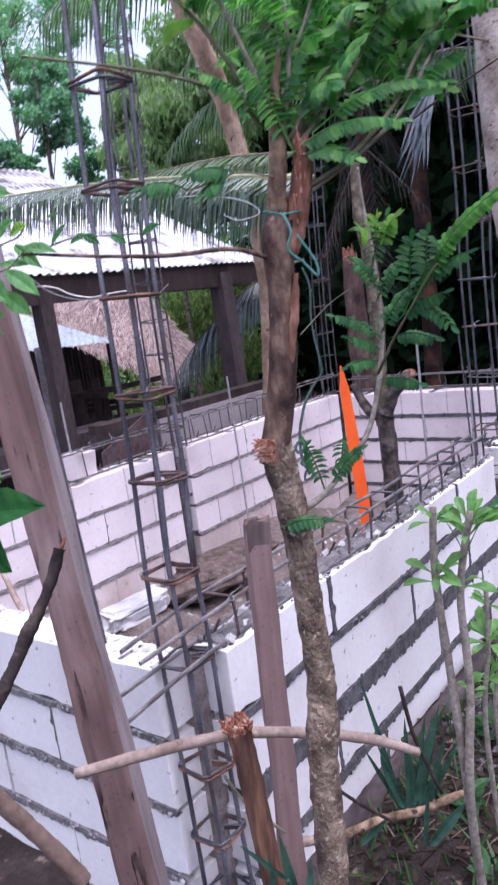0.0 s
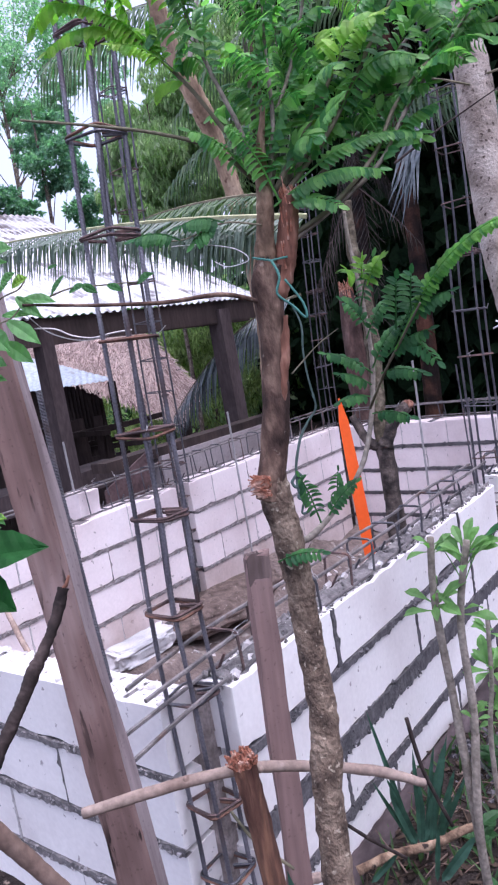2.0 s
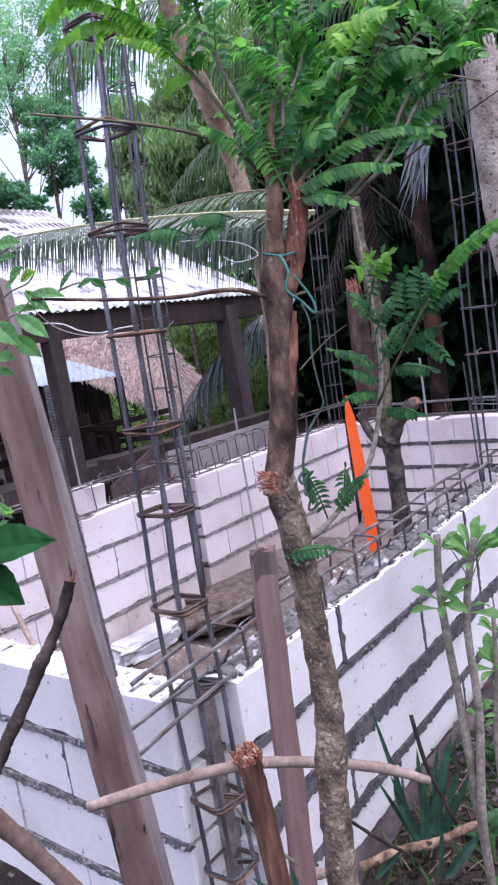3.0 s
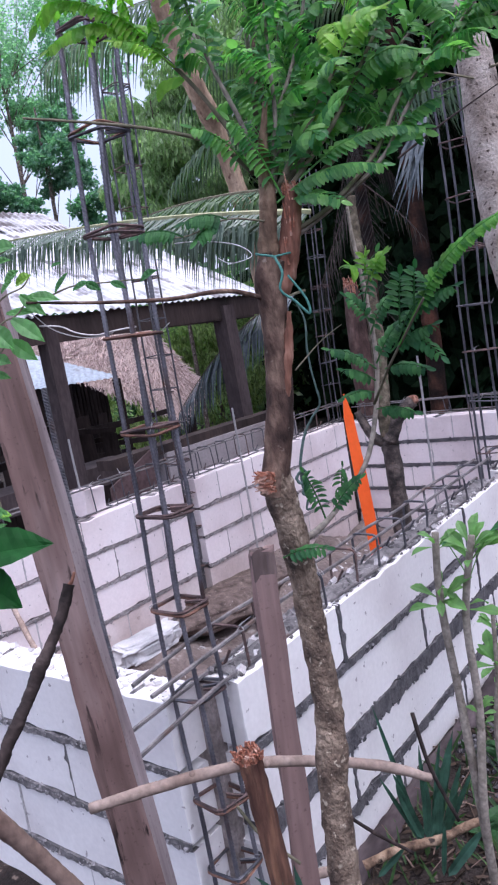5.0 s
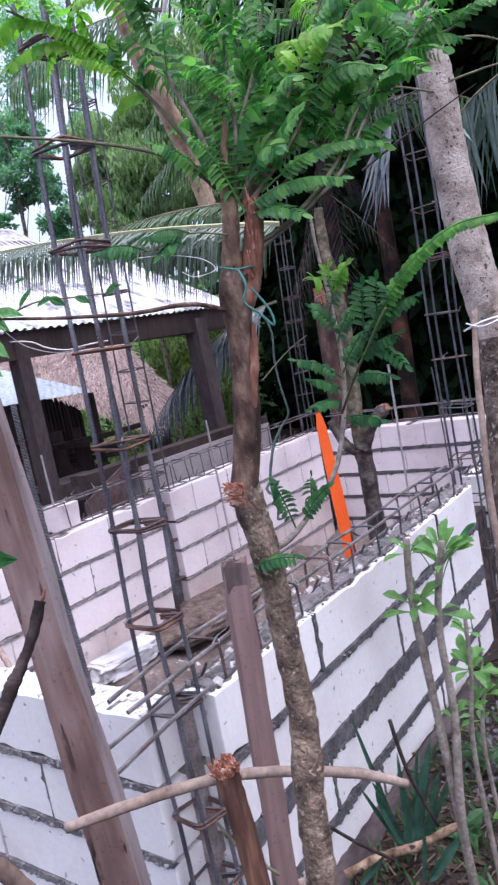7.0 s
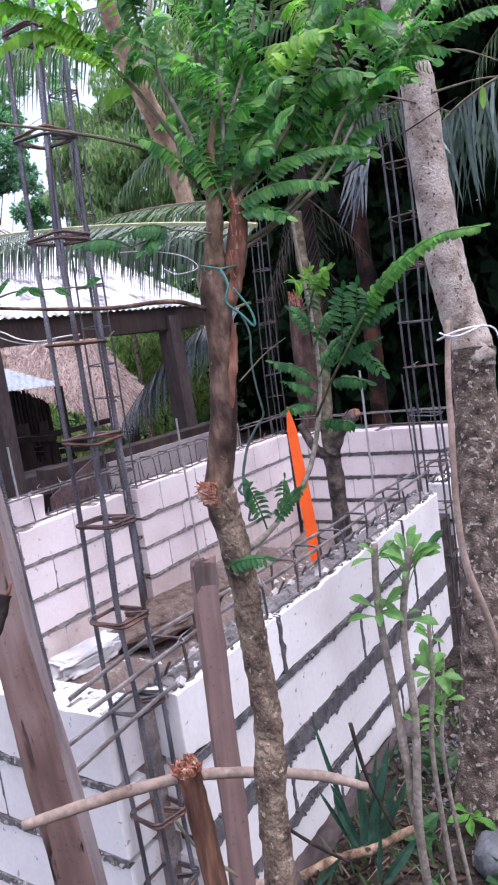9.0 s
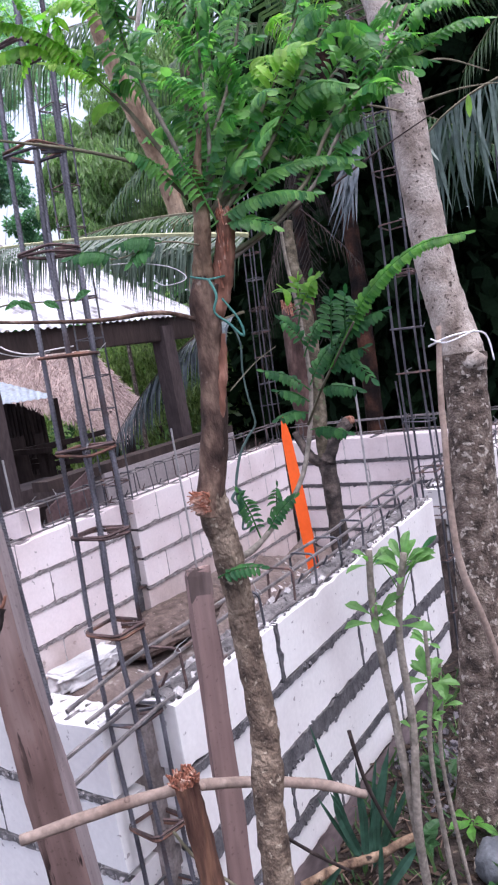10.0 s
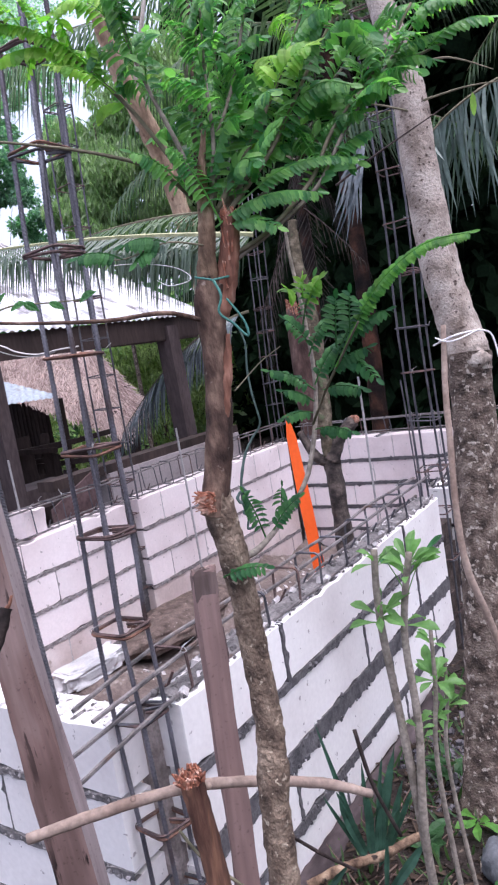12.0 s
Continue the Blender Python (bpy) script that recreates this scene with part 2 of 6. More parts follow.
M_HOUSEPOST = surface("brown house post", [(0.3, (0.045, 0.032, 0.033)), (0.7, (0.1, 0.076, 0.077))], 4, 50, 0.9, bump=0.4, stretch=(1, 1, 0.3))
M_PALE_JOINT = surface("pale joint filler", [(0.3, (0.4, 0.37, 0.37)), (0.7, (0.58, 0.55, 0.55))], 20, 100, 0.95, bump=0.5, world_space=True)
M_CEMENT = surface("cement wall", [(0.3, (0.27, 0.235, 0.24)), (0.7, (0.4, 0.355, 0.36))], 4, 60, 0.92, bump=0.4, world_space=True, grains=(0.86, 1.08))
M_SOIL = surface("damp soil with litter", [(0.3, (0.012, 0.009, 0.008)), (0.55, (0.03, 0.022, 0.019)), (0.8, (0.075, 0.057, 0.049))], 5, 45, 0.97, bump=1.0, dist=0.02, spot=(20, 0.63, 0.72, (0.26, 0.2, 0.16)), world_space=True)
M_FLOOR = surface("dusty fill", [(0.3, (0.1, 0.075, 0.068)), (0.7, (0.22, 0.175, 0.16))], 4, 40, 0.97, bump=0.9, dist=0.015, spot=(14, 0.6, 0.75, (0.36, 0.32, 0.3)), world_space=True)
M_HEAP = surface("brown earth", [(0.3, (0.06, 0.044, 0.038)), (0.7, (0.19, 0.142, 0.125))], 20, 130, 0.96, bump=0.6, dist=0.004, spot=(60, 0.64, 0.72, (0.3, 0.25, 0.23)), world_space=True)
M_SACK = surface("plastic sack", [(0.35, (0.353, 0.349, 0.365)), (0.65, (0.588, 0.577, 0.589))], 5, 90, 0.6, bump=0.3, world_space=True, grains=(0.9, 1.05))
M_STONE = surface("grey stone", [(0.3, (0.072, 0.0784, 0.088)), (0.7, (0.152, 0.16, 0.176))], 14, 80, 0.9, bump=0.7, world_space=True)
M_GRAVEL = surface("purple-grey gravel", [(0.3, (0.05, 0.047, 0.055)), (0.7, (0.2, 0.185, 0.2))], 30, 100, 0.92, bump=0.6, world_space=True)
M_ROPE = surface("green twine", [(0.3, (0.05, 0.17, 0.14)), (0.7, (0.12, 0.3, 0.26))], 20, 200, 0.7, bump=0.5, world_space=True)
M_CORD = surface("faded cord", [(0.3, (0.06, 0.1, 0.088)), (0.7, (0.15, 0.21, 0.19))], 20, 200, 0.7, bump=0.4, world_space=True)
M_WHITEROPE = surface("white twine", [(0.3, (0.7, 0.68, 0.7)), (0.7, (0.85, 0.83, 0.85))], 20, 200, 0.6, bump=0.3, world_space=True)
M_WIRE = surface("tie wire", [(0.3, (0.35, 0.34, 0.34)), (0.7, (0.5, 0.48, 0.48))], 30, 200, 0.5, 0.5, bump=0.2, world_space=True)
M_RUBBLE = surface("broken block rubble", [(0.3, (0.35, 0.32, 0.32)), (0.6, (0.6, 0.57, 0.57)), (0.85, (0.8, 0.78, 0.78))], 30, 100, 0.95, bump=0.8, world_space=True)
L_NEAR = leaf_material("fresh leaf", (0.055, 0.185, 0.065), (0.225, 0.43, 0.125), 0.5, 0.42, 0.25, 0.4)
L_YOUNG = leaf_material("young yellow-green leaf", (0.14, 0.32, 0.045), (0.32, 0.5, 0.085), 0.5, 0.4)
L_SHOOT = leaf_material("light shoot leaf", (0.04, 0.15, 0.05), (0.22, 0.39, 0.11), 0.42, 0.4, 0.3, 0.4)
L_HANG = leaf_material("sprout leaf", (0.022, 0.09, 0.034), (0.075, 0.2, 0.062), 0.4, 0.5, 0.25, 0.22)
L_BIG = leaf_material("dark glossy leaf", (0.009, 0.05, 0.011), (0.016, 0.075, 0.016), 0.2, 0.5, 0.45, 0.1)
L_VINE = leaf_material("vine leaf", (0.07, 0.2, 0.07), (0.16, 0.34, 0.11), 0.45, 0.42, 0.25, 0.35)
L_SNAKE = leaf_material("banded stiff leaf", (0.016, 0.05, 0.034), (0.06, 0.125, 0.088), 0.1, 0.4, 0.4)
# the light end stands in for bluish glints on the dark leaflets
L_PALM_DARK = leaf_material("dark palm leaflet", (0.025, 0.038, 0.046), (0.2, 0.235, 0.26), 0.15, 0.3, spec=0.6)
L_PALM = leaf_material("palm leaflet", (0.045, 0.088, 0.046), (0.13, 0.185, 0.1), 0.3, 0.4)
L_PALM_PALE = leaf_material("pale grey-green palm leaflet", (0.04, 0.07, 0.052), (0.16, 0.205, 0.16), 0.25, 0.4, spec=0.5)
L_PALM_BLUE = leaf_material("shaded palm leaflet", (0.04, 0.07, 0.06), (0.14, 0.19, 0.165), 0.2, 0.35, spec=0.5)
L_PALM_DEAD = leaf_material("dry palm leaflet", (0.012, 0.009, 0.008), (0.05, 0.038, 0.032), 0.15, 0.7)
L_FAR = leaf_material("canopy leaf", (0.03, 0.085, 0.035), (0.085, 0.18, 0.07), 0.45, 0.5)
# haze and overexposure are put into these pale bluish leaf colours
L_HAZY = leaf_material("haze-paled canopy leaf", (0.189, 0.317, 0.264), (0.396, 0.528, 0.44), 0.65, 0.5)
# far crowns: distance haze is mixed into this lightened teal
L_TEAL = leaf_material("haze-tinted crown leaf", (0.075, 0.17, 0.13), (0.21, 0.34, 0.26), 0.55, 0.5)
# bamboo: dark end and blue raised, so haze sits in the leaf colour
L_FAR_LIGHT = leaf_material("bamboo leaf", (0.19, 0.26, 0.14), (0.34, 0.42, 0.25), 0.57, 0.5)
L_OLIVE = leaf_material("olive leaf", (0.12, 0.167, 0.0585), (0.375, 0.435, 0.182), 0.5, 0.5)
# undergrowth leaves: the grove's shade is put into this colour
L_DARK = leaf_material("shade-darkened undergrowth leaf", (0.005, 0.012, 0.006), (0.015, 0.03, 0.013), 0.15, 0.9, 0.3, 0.05)
M_LITTER = leaf_material("dry litter", (0.0104, 0.008, 0.0064), (0.068, 0.048, 0.0368), 0.05, 0.9, 0.25, 0.1)
M_THATCH = leaf_material("dry palm thatch", (0.2, 0.135, 0.13), (0.72, 0.58, 0.56), 0.1, 0.9, 0.2, 0.1)
L_WEED = leaf_material("weed leaf", (0.013, 0.0525, 0.0175), (0.052, 0.133, 0.042), 0.35, 0.45)
L_GRASS = leaf_material("grass blade", (0.025, 0.065, 0.022), (0.085, 0.14, 0.05), 0.35, 0.5)


# ---- mesh helpers ----
class Shape:
    """Vertices and faces that become one mesh."""

    def __init__(self):
        self.v, self.f = [], []

    def add(self, verts, faces):
        k = len(self.v)
        self.v += [tuple(p) for p in verts]
        self.f += [tuple(i + k for i in q) for q in faces]
        return self

    def box(self, m, sx, sy, sz):
        c = [m @ Vector((x * sx / 2, y * sy / 2, z * sz / 2)) for x, y, z in
             ((-1, -1, -1), (1, -1, -1), (1, 1, -1), (-1, 1, -1), (-1, -1, 1), (1, -1, 1), (1, 1, 1), (-1, 1, 1))]
        return self.add(c, [(0, 3, 2, 1), (4, 5, 6, 7), (0, 1, 5, 4), (1, 2, 6, 5), (2, 3, 7, 6), (3, 0, 4, 7)])

    def tube(self, pts, radii, n=7, rough=0.0, rng=random, caps=True):
        """A round bar along points; radii is one number or one for each point."""
        pts = [Vector(p) for p in pts]
        if not hasattr(radii, "__len__"):
            radii = [radii] * len(pts)
        k, side = len(self.v), None
        for i, p in enumerate(pts):
            d = (pts[min(i + 1, len(pts) - 1)] - pts[max(i - 1, 0)]).normalized()
            if side is None:
                side = d.orthogonal().normalized()
            side = (side - d * side.dot(d)).normalized()
            other = d.cross(side)
            for j in range(n):
                a = 2 * math.pi * j / n
                r = radii[i] * (1 + rough * rng.uniform(-1, 1))
                self.v.append(tuple(p + (side * math.cos(a) + other * math.sin(a)) * r))
        for i in range(len(pts) - 1):
            for j in range(n):
                a, b = k + i * n + j, k + i * n + (j + 1) % n
                self.f.append((a, b, b + n, a + n))
        if caps:
            self.f.append(tuple(k + j for j in reversed(range(n))))
            self.f.append(tuple(k + (len(pts) - 1) * n + j for j in range(n)))
        return self

    def leaf(self, base, tip, up, width, fold=0.25, wide=0.45):
        """An oval blade of six faces, folded along its middle."""
        base, tip, up = Vector(base), Vector(tip), Vector(up)
        d = tip - base
        side = d.cross(up)
        if side.length < 1e-6:
            side = d.orthogonal()
        side.normalize()
        nrm = side.cross(d).normalized()
        w = width / 2
        at = lambda s, e, h: base + d * s + side * e + nrm * h
        c = [base, at(wide * 0.5, 0, -fold * w * 0.6), at(0.75, 0, -fold * w * 0.6), tip,
             at(wide * 0.45, w * 0.85, 0), at(0.6, w, 0), at(0.86, w * 0.55, -fold * w * 0.3),
             at(wide * 0.45, -w * 0.85, 0), at(0.6, -w, 0), at(0.86, -w * 0.55, -fold * w * 0.3)]
        return self.add(c, [(0, 4, 1), (1, 4, 5, 2), (2, 5, 6, 3), (0, 1, 7), (1, 2, 8, 7), (2, 3, 9, 8)])

    def leaflet(self, base, tip, up, width, fold):
        """A small oblong leaflet with a blunt point, folded along its middle and bent back."""
        base, tip, up = Vector(base), Vector(tip), Vector(up)
        d = tip - base
        side = d.cross(up)
        side = side.normalized() if side.length > 1e-6 else d.orthogonal().normalized()
        nrm = side.cross(d).normalized()
        v = []
        for u, w, h in ((0.0, 0.1, 0.0), (0.2, 0.78, 0.05), (0.5, 1.0, 0.08), (0.8, 0.72, 0.04), (1.0, 0.12, -0.06)):
            c = base + d * u + nrm * d.length * h
            rise = nrm * fold * width * 0.5 * w
            v += [c + side * width / 2 * w + rise, c, c - side * width / 2 * w + rise]
        return self.add(v, [(i * 3 + k, i * 3 + k + 1, i * 3 + k + 4, i * 3 + k + 3) for i in range(4) for k in (0, 1)])

    def mesh(self, name, smooth=False):
        me = bpy.data.meshes.new(name)
        me.from_pydata(self.v, [], self.f)
        if smooth:
            me.polygons.foreach_set("use_smooth", [True] * len(me.polygons))
        me.update()
        return me


def part(name, shape, material, parent=None, label="", smooth=False):
    """One mesh object, under a thing where one is given."""
    me = shape if isinstance(shape, bpy.types.Mesh) else shape.mesh(name, smooth)
    if not me.materials:
        me.materials.append(material)
    ob = new(name, me)
    if parent is not None:
        ob.parent = parent
        ob.matrix_parent_inverse = parent.matrix_world.inverted() if parent.type != "EMPTY" else parent.matrix_basis.inverted()
    return tagged(ob, label=label)


def thing(name, at, label, category, group="", kind=""):
    ob = new(name)
    ob.empty_display_size = 0.1
    ob.matrix_basis = Matrix.Translation(at)
    return tagged(ob, label, category, group, kind)


def spline(pts, steps=6):
    """A smooth way through the points."""
    pts = [Vector(p) for p in pts]
    out = []
    for i in range(len(pts) - 1):
        a, b, c, d = pts[max(i - 1, 0)], pts[i], pts[i + 1], pts[min(i + 2, len(pts) - 1)]
        for s in range(steps):
            t = s / steps
            out.append(0.5 * ((2 * b) + (c - a) * t + (2 * a - 5 * b + 4 * c - d) * t * t + (3 * b - a - 3 * c + d) * t ** 3))
    return out + [pts[-1]]


def ease(vals, n):
    return [float(v) for v in np.interp(np.linspace(0, 1, n), np.linspace(0, 1, len(vals)), vals)]


def limb(shape, pts, radii, n=9, steps=6, rough=0.06, rng=random):
    way = spline(pts, steps)
    return shape.tube(way, ease(radii, len(way)), n, rough, rng)



def bark(pts, radii, n=20, steps=14, deep=0.1, scale=40.0):
    """A trunk with furrowed, lumpy bark."""
    way = spline(pts, steps)
    r = ease(radii, len(way))
    s = Shape().tube(way, r, n)
    out = []
    for i, p in enumerate(s.v):
        c = way[min(i // n, len(way) - 1)]
        p = Vector(p)
        q = Vector((p.x * scale, p.y * scale, p.z * scale * 0.45))
        k = 1 + deep * noise.noise(q) + deep * 0.7 * noise.noise(q * 2.7) + deep * 0.8 * noise.noise(p * scale * 0.25)
        out.append(tuple(c + (p - c) * k))
    s.v = out
    return s

# ---- ground ----
def ground_height(x, y):
    inside = min(max((-0.05 - x) * 8, 0), 1) * min(max((y - 0.06) * 8, 0), 1)
    out = 0.40 + 0.05 * noise.noise((x * 1.3, y * 1.3, 0.4)) + 0.02 * noise.noise((x * 6, y * 6, 2.0)) + 0.06 * min(max(x, 0), 1)
    if x < -2.3 or y > 4.8:
        return 0.45 + 0.1 * noise.noise((x * 0.5, y * 0.5, 1.7))
    heap = 0.26 * math.exp(-((x + 1.75) ** 2 + (y - 3.1) ** 2) / 0.22) + 0.12 * math.exp(-((x + 0.5) ** 2 + (y - 0.7) ** 2) / 0.2)
    heap += 0.22 * math.exp(-((x + 1.95) ** 2 + (y - 1.55) ** 2) / 0.12)
    heap += 0.13 * math.exp(-((x + 2.1) / 0.16) ** 2) * min(max((y - 1.9) * 1.6, 0), 1) * (0.8 + 0.5 * noise.noise((y * 2.5, 1.0, 7.0)))
    low = 0.17 + heap + 0.04 * noise.noise((x * 2.2, y * 2.2, 5.0)) + 0.02 * noise.noise((x * 9, y * 9, 3.0))
    return out * (1 - inside) + low * inside


def axis_steps(lo, hi, step, far):
    near = [lo + i * step for i in range(int((hi - lo) / step) + 1)]
    rim, d = [], step
    while d < far:
        rim.append(d)
        d *= 1.8
    return [lo - d for d in reversed(rim)] + near + [near[-1] + d for d in rim]


xs, ys = axis_steps(-2.6, 2.4, 0.05, 260), axis_steps(-2.2, 4.9, 0.05, 260)
g = Shape()
g.v = [(x, y, ground_height(x, y)) for y in ys for x in xs]
w = len(xs)
g.f = [(j * w + i, j * w + i + 1, (j + 1) * w + i + 1, (j + 1) * w + i) for j in range(len(ys) - 1) for i in range(w - 1)]
ground = tagged(part("ground", g, M_SOIL, smooth=True), "dark soil with dry litter, lower inside the walls", "ground", kind="structure")


fx, fy = [-2.1 + 0.05 * i for i in range(40)], [0.14 + 0.05 * i for i in range(88)]
g = Shape()
g.v = [(x, y, ground_height(x, y) + 0.006 + 0.012 * noise.noise((x * 14, y * 14, 8.0))) for y in fy for x in fx]
g.f = [(j * 40 + i, j * 40 + i + 1, (j + 1) * 40 + i + 1, (j + 1) * 40 + i) for j in range(87) for i in range(39)]
floor = tagged(part("floor", g, M_FLOOR, smooth=True), "dusty brown earth fill with heaps inside the walls", "floor", kind="structure")


# ---- block walls ----
def block_mesh(rng, length, height, thick):
    """A block with worn, slightly uneven edges, centred, its length along x."""
    s, n = Shape(), []
    half = ((-length / 2, -height / 2), (length / 2, -height / 2), (length / 2, height / 2), (-length / 2, height / 2))
    for k in range(4):
        (x0, z0), (x1, z1) = half[k], half[(k + 1) % 4]
        cuts = max(5, int(length / 0.045)) if k % 2 == 0 else 3
        n += [(x0 + (x1 - x0) * i / cuts, z0 + (z1 - z0) * i / cuts) for i in range(cuts)]
    wear = [rng.uniform(0, 0.004) + (rng.random() < 0.12) * rng.uniform(0.003, 0.012) for _ in n]
    rings = []
    for y, inset, k in ((-thick / 2, 0.004, 1), (-thick / 2 + 0.004, 0, 1), (thick / 2 - 0.004, 0, 1), (thick / 2, 0.004, 1)):
        ring = []
        for (x, z), e in zip(n, wear):
            d = inset + e * k
            ring.append((x - math.copysign(min(d * 0.35, abs(x)), x) * (abs(x) > length * 0.45), y, z - math.copysign(d, z)))
        rings.append(ring)
    m = len(n)
    faces = [tuple(range(m))] + [(r * m + i, (r + 1) * m + i, (r + 1) * m + (i + 1) % m, r * m + (i + 1) % m) for r in range(3) for i in range(m)] + [tuple(3 * m + i for i in reversed(range(m)))]
    return s.add([p for r in rings for p in r], faces).mesh("block")


def ragged(shape, m, length, half, depth, rng, step=0.014, wild=0.006):
    """A strip of squeezed-out mortar along x from 0, its face towards -y, with torn edges."""
    cnt = max(3, int(length / step))
    lo, hi = [], []
    for i in range(cnt + 1):
        x = length * i / cnt
        drift = 0.25 * half * noise.noise((x * 4 + m.translation.x * 3, m.translation.y * 3, m.translation.z * 7))
        lo.append((x, drift - half - rng.uniform(-0.3, 1) * wild - (rng.random() < 0.07) * rng.uniform(0, 0.014)))
        hi.append((x, drift + half + rng.uniform(-0.3, 1) * wild))
    v, k = [], cnt + 1
    for edge, y in ((lo, depth[0]), (lo, depth[1]), (hi, depth[1]), (hi, depth[0])):
        v += [m @ Vector((x, y + (math.copysign(rng.uniform(-0.003, 0.005), y) if y == depth[1] else 0), z)) for x, z in edge]
    f = [(r * k + i, r * k + i + 1, (r + 1) * k + i + 1, (r + 1) * k + i) for r in range(3) for i in range(cnt)]
    return shape.add(v, f)


def block_wall(name, start, turn, length, thick, top, seams, joints, label, mortar, face, gaps=(), seed=1, base=0.0, upright=0.0025, dusty=0.0, stone=None, crumb=None):
    """Courses of blocks on a mortar core. The wall runs along its own x; face -1 shows its -y side. seams: the bed joints' heights
    and half widths; joints: the places of the upright joints, course by course."""
    rng = random.Random(seed)
    m = pose(*start, 0, 0, turn)
    runs, x = [], 0.0
    for a, b in (*gaps, (length, length)):
        if a - x > 0.05:
            runs.append((x, a))
        x = b
    core = Shape()
    for a, b in runs:
        core.box(m @ Matrix.Translation(((a + b) / 2, 0, (base + top - 0.006) / 2)), b - a - 0.09, thick - 0.024, top - 0.006 - base)
    wall = tagged(part(name, core, mortar), label, "wall", kind="structure")
    zs = [(top, 0.0)] + list(seams)
    beds = []
    for c in range(len(zs)):
        z1 = zs[c][0] - zs[c][1]
        z0 = zs[c + 1][0] + zs[c + 1][1] if c + 1 < len(zs) else base
        if z1 - z0 < 0.04:
            continue
        for a, b in runs:
            cuts = [a] + [j for j in joints[c % len(joints)] if a + 0.08 < j < b - 0.08] + [b]
            for p, q in zip(cuts, cuts[1:]):
                beds.append((p + 0.002 * (p != a), q - 0.002 * (q != b), z0, z1))
            for j in cuts[1:-1]:
                s = Shape()
                ragged(s, m @ pose(j, 0, z0, 0, -90, 0) @ Matrix.Identity(4), z1 - z0, upright, (face * (thick / 2 - 0.02), face * (thick / 2 + (0.002 if upright > 0.003 else -0.001))), rng, wild=upright)
                part("mortar_joint", s, mortar if upright > 0.003 or rng.random() < 0.15 else M_PALE_JOINT, wall)
    for z, half in seams:
        for a, b in runs:
            s = Shape()
            ragged(s, m @ Matrix.Translation((a, 0, z)), b - a, half, (face * (thick / 2 - 0.02), face * (thick / 2 + 0.003)), rng, wild=0.006 if half < 0.02 else 0.01)
            part("mortar_joint", s, mortar, wall)
    dabs = Shape()
    for z, half in seams:
        for a, b in runs:
            x = a + 0.02
            while x < b - 0.02:
                k = rng.uniform(0.003, 0.009) * (1.5 if noise.noise((x * 7, z * 9, thick)) > 0.15 else 1)
                side = rng.choice((-1, 1)) * half * rng.uniform(0.5, 1.35) if half > 0.012 else rng.uniform(-1.2, 1.2) * half
                dabs.box(m @ pose(x, face * (thick / 2 + 0.001), z + side, *[rng.uniform(0, 90) for _ in range(3)]), k * rng.uniform(1, 2), k, k)
                x += rng.uniform(0.003, 0.012) * (1 if noise.noise((x * 11, z * 5, 4.0)) > -0.1 else 4)
    tagged(part("mortar_crumbs", dabs, crumb or mortar, wall), kind="stuff")
    for p, q, z0, z1 in beds:
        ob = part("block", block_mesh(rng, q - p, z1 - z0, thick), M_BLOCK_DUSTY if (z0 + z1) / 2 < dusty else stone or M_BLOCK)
        ob.parent = wall
        ob.matrix_basis = m @ pose((p + q) / 2, rng.uniform(-0.002, 0.002), (z0 + z1) / 2, rng.uniform(-0.4, 0.4), rng.uniform(-0.3, 0.3), rng.uniform(-0.3, 0.3))
    return wall


def half_bond(start, length, size=0.41):
    return [[start + i * size for i in range(int(length / size) + 2)], [start + (i + 0.5) * size for i in range(int(length / size) + 2)]]


wall_east = block_wall("wall_east", (-0.06, 0.0, 0), 90, 4.7, 0.12, 1.2, [(0.998, 0.01), (0.767, 0.028), (0.552, 0.014), (0.34, 0.01)],
                       [[0.65, 1.72, 2.9, 3.5, 4.1], [0.3, 1.21, 1.8, 2.7, 3.3, 3.9], [0.6, 1.42, 1.93, 2.9, 3.5, 4.1], [0.3, 0.9, 1.5, 2.0, 2.7, 3.3, 3.9]],
                       "white block wall with thick dark mortar joints", M_MORTAR_WET, -1, gaps=((0.0, 0.14), (2.2, 2.4)), seed=3, upright=0.005)
wall_south = block_wall("wall_south", (-0.125, 0.06, 0), 180, 3.6, 0.115, 1.192, [(0.99, 0.008), (0.787, 0.009), (0.58, 0.009), (0.375, 0.01)],
                        [[0.18, 0.77, 1.37, 1.97, 2.57], [0.47, 1.07, 1.67, 2.27, 2.87]], "white block wall with grey crumbling mortar joints", M_MORTAR, 1, seed=5, crumb=M_CRUMB)
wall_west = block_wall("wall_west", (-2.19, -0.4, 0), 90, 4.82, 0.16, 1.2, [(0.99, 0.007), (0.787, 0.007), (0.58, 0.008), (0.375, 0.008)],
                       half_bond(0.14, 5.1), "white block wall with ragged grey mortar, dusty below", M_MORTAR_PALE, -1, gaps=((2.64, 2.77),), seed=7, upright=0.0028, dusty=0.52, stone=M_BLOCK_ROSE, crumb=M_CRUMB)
wall_north = block_wall("wall_north", (-2.15, 4.62, 0), 0, 4.2, 0.16, 1.17, [(0.965, 0.011), (0.76, 0.011), (0.555, 0.011), (0.35, 0.011)],
                        half_bond(0.17, 4.2), "white block wall with dark mortar joints", M_MORTAR_WET, -1, seed=9, stone=M_BLOCK_ROSE)

lump = Shape()
rng = random.Random(17)
for k in range(9):
    z = 0.12 * k + 0.1
    lump.box(pose(-2.215 + rng.uniform(-0.008, 0.008), 2.305, z, rng.uniform(-5, 5), rng.uniform(-5, 5), rng.uniform(-6, 6)), 0.1, 0.14, 0.125)
